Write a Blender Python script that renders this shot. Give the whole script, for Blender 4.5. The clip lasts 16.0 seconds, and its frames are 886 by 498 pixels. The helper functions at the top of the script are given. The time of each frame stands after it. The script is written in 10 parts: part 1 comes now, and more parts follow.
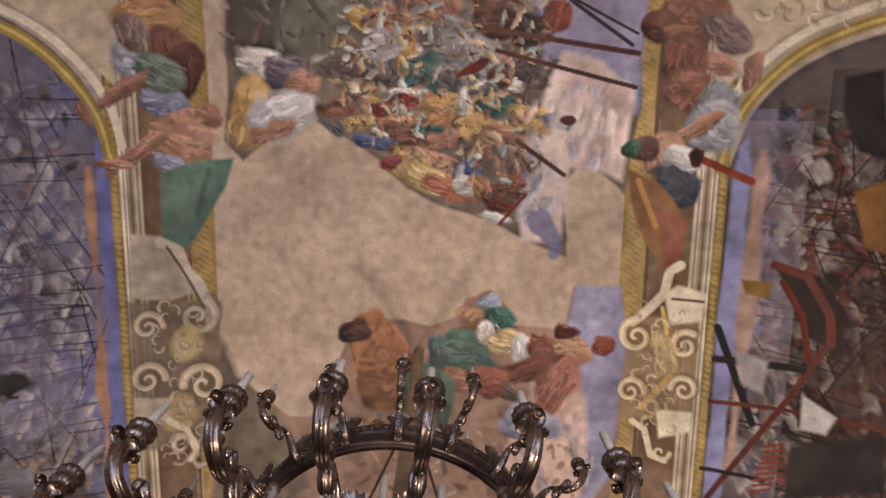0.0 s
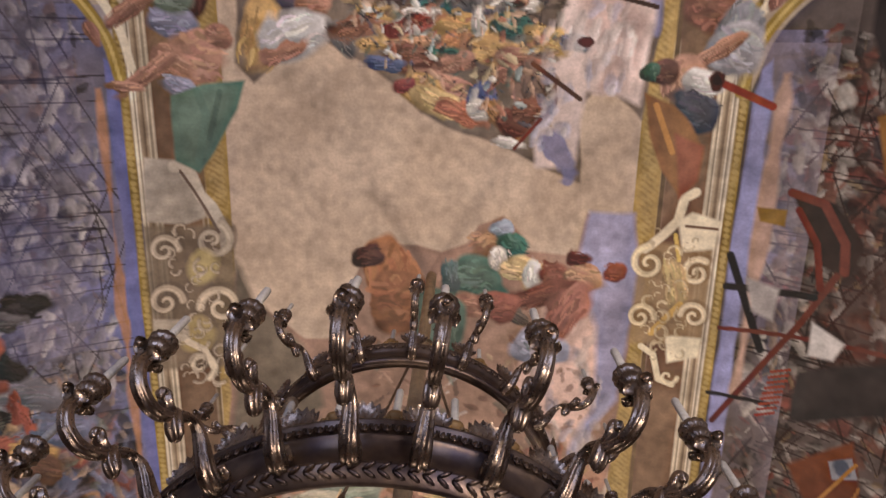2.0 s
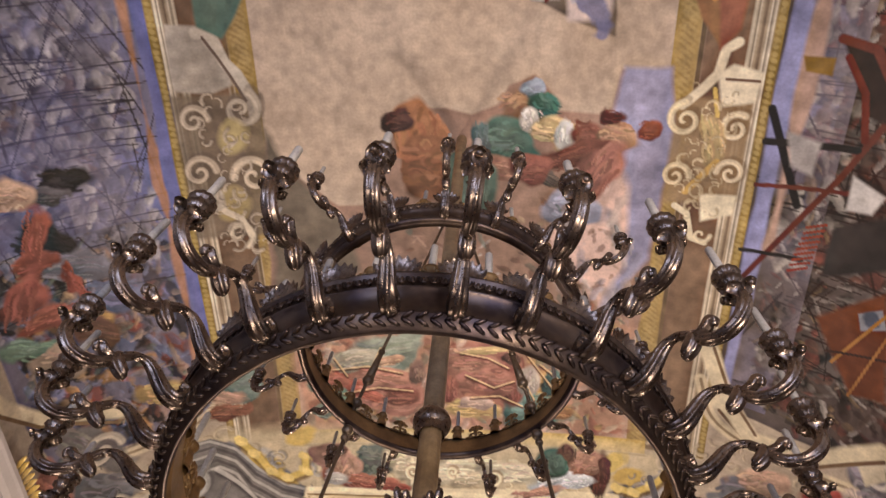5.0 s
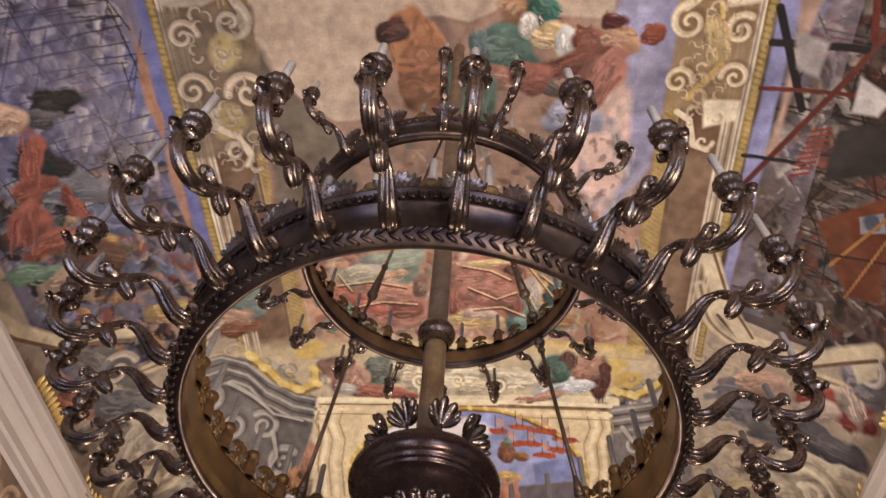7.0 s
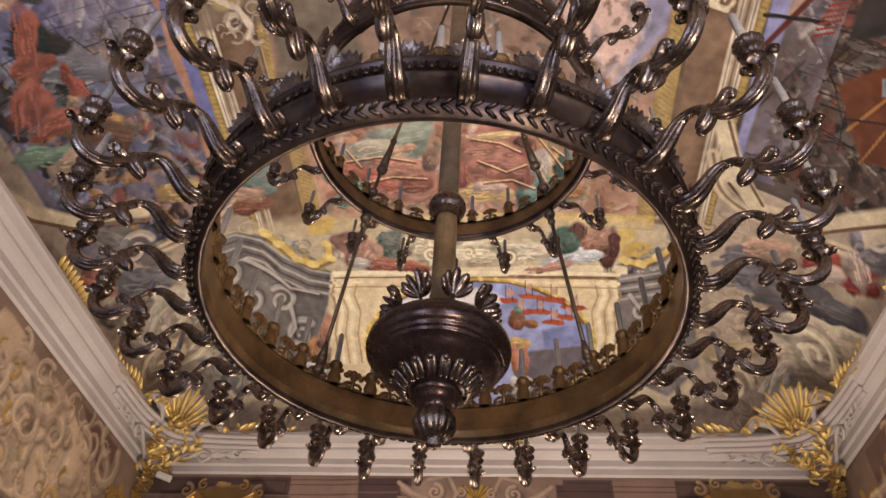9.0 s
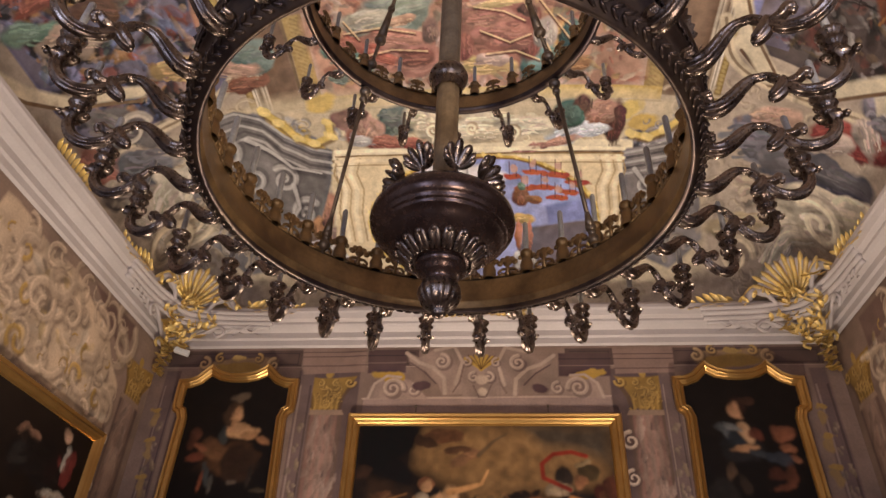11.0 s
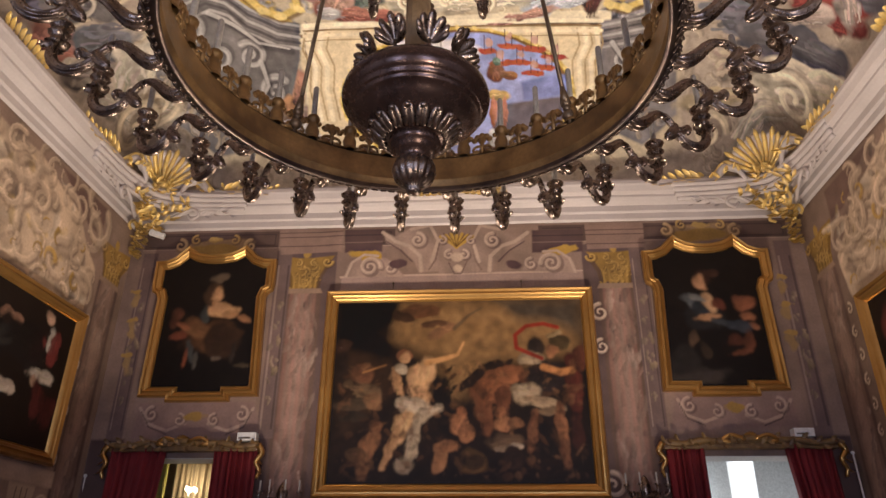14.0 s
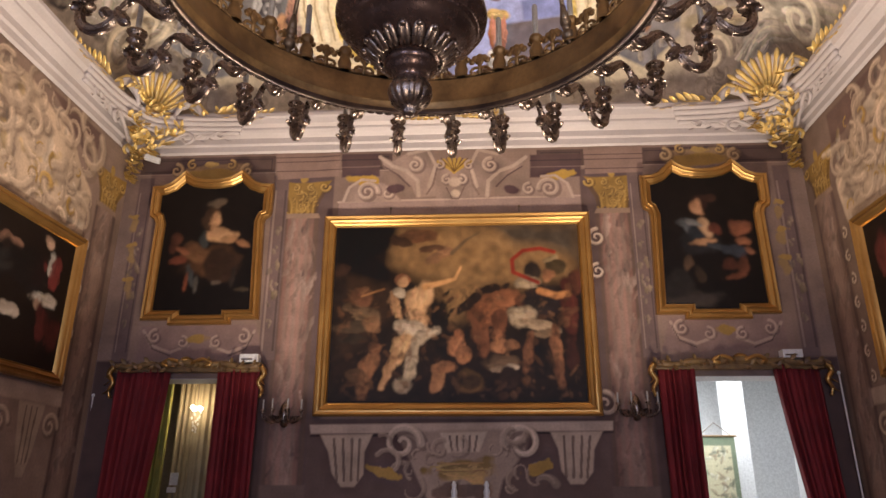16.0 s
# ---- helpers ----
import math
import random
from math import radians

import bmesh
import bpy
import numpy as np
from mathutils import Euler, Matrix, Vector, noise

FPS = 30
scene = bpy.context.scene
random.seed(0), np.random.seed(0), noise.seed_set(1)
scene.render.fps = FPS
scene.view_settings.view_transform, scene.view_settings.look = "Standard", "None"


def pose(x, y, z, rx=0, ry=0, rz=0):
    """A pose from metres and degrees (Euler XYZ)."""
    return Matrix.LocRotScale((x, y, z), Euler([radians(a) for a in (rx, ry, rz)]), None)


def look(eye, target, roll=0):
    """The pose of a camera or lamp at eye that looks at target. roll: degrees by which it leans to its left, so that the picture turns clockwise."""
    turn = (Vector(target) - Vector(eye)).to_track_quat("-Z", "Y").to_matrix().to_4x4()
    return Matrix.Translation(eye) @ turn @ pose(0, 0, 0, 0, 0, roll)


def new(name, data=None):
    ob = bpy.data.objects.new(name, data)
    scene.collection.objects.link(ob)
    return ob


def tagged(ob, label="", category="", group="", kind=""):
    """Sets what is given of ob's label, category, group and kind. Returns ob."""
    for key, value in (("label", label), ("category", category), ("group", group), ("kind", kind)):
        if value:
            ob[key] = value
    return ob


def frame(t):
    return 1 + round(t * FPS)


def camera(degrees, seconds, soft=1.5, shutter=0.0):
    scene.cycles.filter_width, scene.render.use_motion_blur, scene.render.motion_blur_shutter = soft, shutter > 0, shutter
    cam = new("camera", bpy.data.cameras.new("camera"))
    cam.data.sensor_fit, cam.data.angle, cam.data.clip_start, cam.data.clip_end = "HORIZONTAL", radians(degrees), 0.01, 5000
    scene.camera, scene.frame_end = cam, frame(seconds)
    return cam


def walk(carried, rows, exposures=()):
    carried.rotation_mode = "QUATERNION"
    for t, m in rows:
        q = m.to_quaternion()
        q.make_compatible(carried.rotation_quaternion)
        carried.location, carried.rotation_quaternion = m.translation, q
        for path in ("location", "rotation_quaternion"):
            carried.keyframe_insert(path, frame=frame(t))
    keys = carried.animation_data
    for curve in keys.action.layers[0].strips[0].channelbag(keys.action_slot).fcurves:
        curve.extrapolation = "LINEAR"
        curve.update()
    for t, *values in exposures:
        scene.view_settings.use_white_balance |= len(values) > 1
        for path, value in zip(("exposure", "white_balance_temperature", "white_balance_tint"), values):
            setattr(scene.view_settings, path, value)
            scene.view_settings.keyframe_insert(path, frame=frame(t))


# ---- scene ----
cam = camera(65.57, 16.0, soft=1.6)
# seconds, then x, y, z in metres and the three turns in degrees
PATH = [
    (0, 0.279, -0.100, 1.638, 170.015, -0.379, -0.936),
    (0.5, 0.277, -0.092, 1.636, 168.669, -0.579, -1.077),
    (1, 0.274, -0.082, 1.635, 167.152, -0.827, -1.174),
    (1.5, 0.270, -0.072, 1.635, 165.733, -1.079, -1.174),
    (2, 0.270, -0.064, 1.633, 164.161, -1.420, -1.094),
    (2.5, 0.270, -0.062, 1.629, 162.609, -1.776, -0.902),
    (3, 0.269, -0.056, 1.626, 160.845, -2.182, -0.656),
    (3.5, 0.267, -0.049, 1.623, 159.083, -2.545, -0.396),
    (4, 0.264, -0.040, 1.620, 157.100, -2.856, 0.099),
    (4.5, 0.263, -0.030, 1.620, 155.227, -3.079, 0.623),
    (5, 0.264, -0.020, 1.621, 153.193, -3.264, 1.152),
    (7.5, 0.266, -0.020, 1.622, 143.756, -2.465, 2.769),
    (8, 0.265, -0.022, 1.621, 141.178, -2.441, 3.124),
    (8.5, 0.264, -0.023, 1.620, 138.525, -2.485, 3.471),
    (9, 0.262, -0.017, 1.620, 135.479, -2.518, 3.844),
    (9.5, 0.263, -0.008, 1.620, 132.608, -2.488, 4.212),
    (12, 0.263, 0.016, 1.607, 121.698, -1.524, 4.764),
    (12.5, 0.264, 0.014, 1.606, 120.121, -1.052, 4.417),
    (13, 0.264, 0.011, 1.603, 118.528, -0.658, 3.989),
    (13.5, 0.266, 0.006, 1.599, 117.050, -0.438, 3.648),
    (14, 0.265, 0.000, 1.595, 115.462, -0.267, 3.343),
    (14.5, 0.267, -0.002, 1.592, 113.974, -0.177, 3.154),
    (15, 0.268, -0.005, 1.588, 112.344, -0.115, 3.048),
    (15.5, 0.271, -0.007, 1.585, 110.837, -0.142, 3.073),
    (16, 0.271, -0.006, 1.582, 109.289, -0.201, 3.196),
]
walk(cam, [(r[0], pose(*r[1:])) for r in PATH], [(0, -0.27), (2.5, -0.1), (5.0, 0.0), (9.5, 0.0), (12.5, 0.03), (14.5, 0.36), (16.0, 0.55)])

# ---- light ----
world = bpy.data.worlds.new("world")
scene.world = world
world.use_nodes = True
world.node_tree.nodes["Background"].inputs[0].default_value = (0.05, 0.045, 0.05, 1)
world.node_tree.nodes["Background"].inputs[1].default_value = 0.3
scene.view_settings.exposure = 0.0

# the hall: half width, back wall, front wall, floor and cornice heights
HW, YB, YF = 3.95, 7.30, -3.30
YC = 2.0
Z_CORN, Z_SPRING, Z_CROWN = 5.40, 5.86, 8.20
WARM = (1.0, 0.83, 0.67)


def lamp(name, kind, m, watts, colour, **more):
    data = bpy.data.lights.new(name, kind)
    data.energy, data.color = watts, colour
    for key, value in more.items():
        if key == "size":
            data.size = value
        elif key == "size_y":
            data.shape, data.size_y = "RECTANGLE", value
        elif key == "angle":
            data.spot_size, data.spot_blend = radians(value), 0.8
        elif key == "radius":
            data.shadow_soft_size = value
        elif key == "spread":
            data.spread = radians(value)
    ob = new(name, data)
    ob.matrix_world = m
    return ob


# ---- mesh helpers ----
def part(name, bm, material, parent=None, label="", smooth=False):
    me = bpy.data.meshes.new(name)
    bm.to_mesh(me)
    bm.free()
    me.materials.append(material)
    if smooth:
        me.polygons.foreach_set("use_smooth", [True] * len(me.polygons))
    ob = new(name, me)
    if parent is not None:
        ob.parent = parent
    if label:
        ob["label"] = label
    return ob


def box(bm, lo, hi, bevel=0.0):
    c = [(a + b) / 2 for a, b in zip(lo, hi)]
    m = Matrix.Translation(c) @ Matrix.Diagonal((hi[0] - lo[0], hi[1] - lo[1], hi[2] - lo[2], 1))
    r = bmesh.ops.create_cube(bm, size=1, matrix=m)
    if bevel:
        es = list({e for v in r["verts"] for e in v.link_edges})
        bmesh.ops.bevel(bm, geom=es, offset=bevel, segments=2, affect="EDGES", profile=0.5)
    return bm


def boxed(lo, hi, bevel=0.0):
    return box(bmesh.new(), lo, hi, bevel)


def lathe(profile, n=32, bm=None, centre=(0, 0, 0), lobes=0, depth=0.0, closed=False):
    """Turns (radius, z) pairs about the upright axis; lobes give gadroons; closed joins the last pair to the first."""
    bm = bm or bmesh.new()
    rows = []
    for r, z in profile:
        row = []
        for k in range(n):
            a = 2 * math.pi * k / n
            rr = r * (1 + depth * abs(math.sin(a * lobes / 2))) if lobes else r
            row.append(bm.verts.new((centre[0] + rr * math.cos(a), centre[1] + rr * math.sin(a), centre[2] + z)))
        rows.append(row)
    pairs = list(zip(rows, rows[1:])) + ([(rows[-1], rows[0])] if closed else [])
    for a, b in pairs:
        for k in range(n):
            bm.faces.new((a[k], a[(k + 1) % n], b[(k + 1) % n], b[k]))
    return bm


def spline(points, steps=6):
    """A smooth line through the points."""
    p = [Vector(q) for q in points]
    p = [2 * p[0] - p[1]] + p + [2 * p[-1] - p[-2]]
    out = []
    for i in range(1, len(p) - 2):
        for k in range(steps):
            t = k / steps
            a, b, c, d = p[i - 1], p[i], p[i + 1], p[i + 2]
            out.append(0.5 * (2 * b + (c - a) * t + (2 * a - 5 * b + 4 * c - d) * t * t + (3 * b - a - 3 * c + d) * t ** 3))
    out.append(p[-2])
    return out


def tube(points, radii, n=8, bm=None, flat=1.0):
    """A round bar along the points; radii one number or one for each point; flat squashes it sideways."""
    bm = bm or bmesh.new()
    if not hasattr(radii, "__len__"):
        radii = [radii] * len(points)
    pts = [Vector(p) for p in points]
    side = None
    rows = []
    for i, p in enumerate(pts):
        ahead = (pts[min(i + 1, len(pts) - 1)] - pts[max(i - 1, 0)]).normalized()
        if side is None:
            side = ahead.orthogonal().normalized()
        side = (side - ahead * side.dot(ahead)).normalized()
        up = ahead.cross(side)
        rows.append([bm.verts.new(p + radii[i] * (math.cos(a) * side + math.sin(a) * up * flat))
                     for a in (2 * math.pi * k / n for k in range(n))])
    for a, b in zip(rows, rows[1:]):
        for k in range(n):
            bm.faces.new((a[k], a[(k + 1) % n], b[(k + 1) % n], b[k]))
    bm.faces.new(rows[0][::-1])
    bm.faces.new(rows[-1])
    return bm


def ball(bm, c, r, u=10, v=7, scale=(1, 1, 1)):
    m = Matrix.Translation(c) @ Matrix.Diagonal((*scale, 1))
    bmesh.ops.create_uvsphere(bm, u_segments=u, v_segments=v, radius=r, matrix=m)
    return bm


def sweep_rect(profile, x0, x1, z0, z1, y, bm=None):
    """A moulding round an upright rectangle that faces -y. profile: (inward, forward) pairs."""
    bm = bm or bmesh.new()
    rows = []
    for i, f in profile:
        rows.append([bm.verts.new(c) for c in ((x0 + i, y - f, z0 + i), (x1 - i, y - f, z0 + i), (x1 - i, y - f, z1 - i), (x0 + i, y - f, z1 - i))])
    for a, b in zip(rows, rows[1:]):
        for k in range(4):
            bm.faces.new((a[k], a[(k + 1) % 4], b[(k + 1) % 4], b[k]))
    return bm


def mesh_grid(name, pos, material, colours=None, smooth=True):
    """A sheet from an array of places (rows, columns, 3) with a colour at each corner point."""
    h, w = pos.shape[:2]
    idx = np.arange(h * w).reshape(h, w)
    quads = np.stack([idx[:-1, :-1], idx[:-1, 1:], idx[1:, 1:], idx[1:, :-1]], -1).reshape(-1, 4)
    me = bpy.data.meshes.new(name)
    me.vertices.add(h * w)
    me.vertices.foreach_set("co", pos.reshape(-1).astype(np.float32))
    me.loops.add(quads.size)
    me.loops.foreach_set("vertex_index", quads.reshape(-1).astype(np.int32))
    me.polygons.add(len(quads))
    me.polygons.foreach_set("loop_start", (np.arange(len(quads)) * 4).astype(np.int32))
    me.polygons.foreach_set("use_smooth", np.full(len(quads), smooth))
    me.update(calc_edges=True)
    if colours is not None:
        at = me.color_attributes.new("Pigment", "FLOAT_COLOR", "POINT")
        rgba = np.concatenate([colours.reshape(-1, 3), np.ones((h * w, 1))], 1)
        at.data.foreach_set("color", rgba.reshape(-1).astype(np.float32))
    me.materials.append(material)
    me.validate()
    return new(name, me)


# ---- materials ----
def material(name, colour, rough=0.5, metal=0.0, second=None, scale=6.0, grain=60.0, bump=0.15, mix=0.6, pigment=False, coat=0.0, rough_var=0.15, bump_dist=0.004, speck=(0.82, 1.08), gloss=0.5):
    """A surface with large stains and fine grain; pigment: its colour comes from the painted sheet."""
    m = bpy.data.materials.new(name)
    m.use_nodes = True
    nt = m.node_tree
    bsdf = nt.nodes["Principled BSDF"]
    co = nt.nodes.new("ShaderNodeTexCoord")
    n1, n2 = nt.nodes.new("ShaderNodeTexNoise"), nt.nodes.new("ShaderNodeTexNoise")
    n1.inputs["Scale"].default_value, n1.inputs["Detail"].default_value = scale, 5
    n2.inputs["Scale"].default_value, n2.inputs["Detail"].default_value = grain, 4
    for n in (n1, n2):
        nt.links.new(co.outputs["Object"], n.inputs["Vector"])
    ramp = nt.nodes.new("ShaderNodeMapRange")
    ramp.inputs[1].default_value, ramp.inputs[2].default_value = 0.35, 0.65
    nt.links.new(n1.outputs["Fac"], ramp.inputs[0])
    mixer = nt.nodes.new("ShaderNodeMix")
    mixer.data_type = "RGBA"
    sec = second or tuple(c * 0.62 for c in colour)
    mixer.inputs[6].default_value, mixer.inputs[7].default_value = (*colour, 1), (*sec, 1)
    fac = nt.nodes.new("ShaderNodeMath")
    fac.operation = "MULTIPLY"
    fac.inputs[1].default_value = mix
    nt.links.new(ramp.outputs[0], fac.inputs[0])
    nt.links.new(fac.outputs[0], mixer.inputs[0])
    last = mixer.outputs[2]
    if pigment:
        at = nt.nodes.new("ShaderNodeAttribute")
        at.attribute_name = "Pigment"
        mul = nt.nodes.new("ShaderNodeMix")
        mul.data_type, mul.blend_type = "RGBA", "MULTIPLY"
        mul.inputs[0].default_value = 1.0
        nt.links.new(at.outputs["Color"], mul.inputs[6])
        nt.links.new(last, mul.inputs[7])
        last = mul.outputs[2]
    fine = nt.nodes.new("ShaderNodeMix")
    fine.data_type, fine.blend_type = "RGBA", "MULTIPLY"
    fine.inputs[0].default_value = 1.0
    g = nt.nodes.new("ShaderNodeMapRange")
    g.inputs[1].default_value, g.inputs[2].default_value, g.inputs[3].default_value, g.inputs[4].default_value = 0.3, 0.7, *speck
    nt.links.new(n2.outputs["Fac"], g.inputs[0])
    nt.links.new(last, fine.inputs[6])
    nt.links.new(g.outputs[0], fine.inputs[7])
    nt.links.new(fine.outputs[2], bsdf.inputs["Base Color"])
    rr = nt.nodes.new("ShaderNodeMapRange")
    rr.inputs[3].default_value, rr.inputs[4].default_value = max(rough - rough_var, 0.03), min(rough + rough_var, 1)
    nt.links.new(n2.outputs["Fac"], rr.inputs[0])
    nt.links.new(rr.outputs[0], bsdf.inputs["Roughness"])
    bp = nt.nodes.new("ShaderNodeBump")
    bp.inputs["Strength"].default_value, bp.inputs["Distance"].default_value = bump, bump_dist
    nt.links.new(n2.outputs["Fac"], bp.inputs["Height"])
    nt.links.new(bp.outputs[0], bsdf.inputs["Normal"])
    bsdf.inputs["Metallic"].default_value = metal
    bsdf.inputs["Coat Weight"].default_value = coat
    bsdf.inputs["Specular IOR Level"].default_value = gloss
    return m


FRESCO = material("fresco_plaster", (1, 1, 1), 0.85, second=(0.78, 0.74, 0.70), scale=1.6, grain=38, bump=0.12, pigment=True, mix=0.55, speck=(0.87, 1.07))
CANVAS = material("oil_canvas", (1, 1, 1), 0.5, second=(0.7, 0.66, 0.6), scale=9, grain=160, bump=0.2, pigment=True, mix=0.6, bump_dist=0.002, gloss=0.22)
STUCCO = material("grey_stucco", (0.52, 0.46, 0.44), 0.7, second=(0.42, 0.37, 0.35), scale=2.2, grain=45, bump=0.04, speck=(0.95, 1.03))
GILT = material("gilded_stucco", (0.80, 0.56, 0.16), 0.42, 0.4, second=(0.60, 0.44, 0.20), scale=14, grain=70, bump=0.4, mix=0.9)
GOLD_FRAME = material("gilded_wood", (0.58, 0.34, 0.11), 0.30, 0.85, second=(0.36, 0.19, 0.06), scale=3, grain=30, bump=0.02, mix=0.5, speck=(0.96, 1.02), rough_var=0.05)
BRONZE = material("dark_bronze", (0.30, 0.228, 0.185), 0.29, 0.95, second=(0.10, 0.072, 0.062), scale=16, grain=70, bump=0.10, mix=0.85, rough_var=0.10)
BOWL_METAL = material("polished_dark_bronze", (0.135, 0.085, 0.070), 0.26, 0.8, second=(0.065, 0.040, 0.036), scale=6, grain=50, bump=0.06, mix=0.9, rough_var=0.08)
RING_METAL = material("dull_dark_bronze", (0.135, 0.094, 0.072), 0.36, 0.85, second=(0.036, 0.025, 0.030), scale=7, grain=45, bump=0.15, mix=0.9, rough_var=0.12)
BRASS = material("brown_brass", (0.34, 0.205, 0.085), 0.45, 0.6, second=(0.14, 0.08, 0.035), scale=7, grain=60, bump=0.2, mix=0.9)
IRON = material("worn_iron_rod", (0.23, 0.17, 0.12), 0.4, 0.7, second=(0.10, 0.07, 0.05), scale=20, grain=80)
WOOD_POLE = material("pole_wood", (0.33, 0.23, 0.13), 0.45, second=(0.17, 0.11, 0.06), scale=10, grain=60, bump=0.3, mix=0.9)
WAX = material("candle_tube", (0.40, 0.37, 0.34), 0.5, second=(0.30, 0.27, 0.25), scale=20, grain=90, bump=0.05)
VELVET = material("red_velvet", (0.20, 0.010, 0.014), 0.8, second=(0.10, 0.004, 0.006), scale=4, grain=120, bump=0.2)
DARKWOOD = material("carved_walnut", (0.14, 0.08, 0.04), 0.45, 0.2, second=(0.26, 0.16, 0.06), scale=9, grain=60, bump=0.4, mix=0.9)
WHITE_CASE = material("white_enamel", (0.8, 0.78, 0.75), 0.4, second=(0.7, 0.68, 0.65), scale=6, grain=60, bump=0.03)
PLASTER = material("pale_wall_paint", (0.75, 0.76, 0.76), 0.8, second=(0.68, 0.69, 0.70), scale=1.5, grain=40, bump=0.06)
FLOOR_TILE = material("polished_floor", (0.30, 0.20, 0.14), 0.3, second=(0.20, 0.13, 0.09), scale=2, grain=30, bump=0.05)


# ---- painted sheets ----
def pig(r, g, b):
    """Pigment from everyday 0-255 colour."""
    return np.array([((c / 255 + 0.055) / 1.055) ** 2.4 if c > 10 else c / 255 / 12.92 for c in (r, g, b)])


class Sheet:
    """A painted surface: u to the side, v up, in metres along the surface."""

    def __init__(self, us, vs, base):
        self.us, self.vs = np.asarray(us), np.asarray(vs)
        self.U, self.V = np.meshgrid(self.us, self.vs)
        self.C = np.zeros(self.U.shape + (3,)) + base
        self.rng = np.random.RandomState(7)
        self.fold, self.vary = 0.16, 1.0
        n = 260
        self.wob = self.rng.rand(n, n)
        for _ in range(2):
            self.wob = (self.wob + np.roll(self.wob, 1, 0) + np.roll(self.wob, 1, 1) + np.roll(self.wob, 1, (0, 1))) / 4
        self.wob = (self.wob - 0.5) / self.wob.std() * 0.5

    def noise(self, U, V, size):
        n = len(self.wob)
        a, b = U / size + 37.3, V / size + 91.7
        i, j = np.floor(a).astype(int), np.floor(b).astype(int)
        f, g = a - i, b - j
        f, g = f * f * (3 - 2 * f), g * g * (3 - 2 * g)
        w = self.wob
        return ((w[i % n, j % n] * (1 - f) + w[(i + 1) % n, j % n] * f) * (1 - g)
                + (w[i % n, (j + 1) % n] * (1 - f) + w[(i + 1) % n, (j + 1) % n] * f) * g)

    def window(self, u0, u1, v0, v1):
        a, b = np.searchsorted(self.us, (u0, u1))
        c, d = np.searchsorted(self.vs, (v0, v1))
        return slice(c, d), slice(a, b)

    def put(self, w, cover, colour):
        self.C[w] = self.C[w] * (1 - cover[..., None]) + np.asarray(colour) * cover[..., None]

    def ell(self, u, v, ru, rv, turn, colour, soft=0.25, rough=0.25, alpha=1.0, light=0.0, strokes=True):
        """A daub: an uneven ellipse; with light it becomes a mass of cloth laid in with brush strokes."""
        r = max(ru, rv) * 1.7
        w = self.window(u - r, u + r, v - r, v + r)
        U, V = self.U[w] - u, self.V[w] - v
        if not U.size:
            return
        c, s = math.cos(radians(turn)), math.sin(radians(turn))
        a, b = (U * c + V * s) / ru, (-U * s + V * c) / rv
        brush = light and strokes and min(ru, rv) > 0.02
        d = np.sqrt(a * a + b * b) + rough * (1.5 if brush else 1) * self.noise(self.U[w], self.V[w], min(ru, rv) * 0.6)
        if light:
            soft = min(soft, 0.05 / min(ru, rv))
        cover = np.clip((1 - d) / soft + 0.5, 0, 1) * alpha
        col = np.asarray(colour) * np.ones(U.shape)[..., None]
        if light:
            # greyed earth pigment with a lit and a shaded side
            grey = col.mean(-1, keepdims=True)
            col = grey + (col - grey) * 0.75
            k = (u * 7.3 + v * 3.1) % 5
            fa, fb = a * max(ru / self.fold, 0.8), b * max(rv / self.fold * 1.7, 1.6)
            fold = np.tanh(2.4 * self.noise(fa + k, fb + k + 1.0 * self.noise(fa + k, fb, 0.7), 1.0)) * 0.8 + 0.6 * self.noise(fa * 2.7 + k, fb * 2.7, 1.0)
            col = col * (1 + light * (0.5 * a - 0.5 * b) + 0.30 * self.vary * fold)[..., None]
        self.put(w, cover, np.clip(col, 0.004, 0.9))
        if not brush:
            return
        rng = np.random.RandomState(int(abs(u * 913 + v * 377 + ru * 1301) * 10) % 100000)
        base = np.asarray(colour)
        base = base.mean() + (base - base.mean()) * 0.75
        if rv > ru:
            ru, rv, turn = rv, ru, turn + 90
            c, s = math.cos(radians(turn)), math.sin(radians(turn))
        for _ in range(int(min(30, max(7, 1100 * ru * rv)))):
            q, f = rng.uniform(-0.6, 0.6), rng.uniform(-0.85, 0.85)
            n, bend = rng.uniform(0.15, 0.40), rng.uniform(-0.5, 0.5)
            tone = base * (1 + 0.42 * self.vary * rng.uniform(-1, 1) - light * 0.4 * f)
            tone = tone * (1 + 0.08 * rng.uniform(-1, 1, 3))
            wide = max(0.010, rv * rng.uniform(0.10, 0.28))
            pts = []
            for e in (-1, -0.3, 0.4, 1):
                x, y = (q + n * e) * ru, (f * math.sqrt(max(1 - q * q, 0.1)) + bend * (1 - e * e) * 0.5) * rv
                pts.append((u + x * c - y * s, v + x * s + y * c))
            self.line(pts, wide, np.clip(tone, 0.004, 0.9), 0.8 * alpha, 0.7, True)

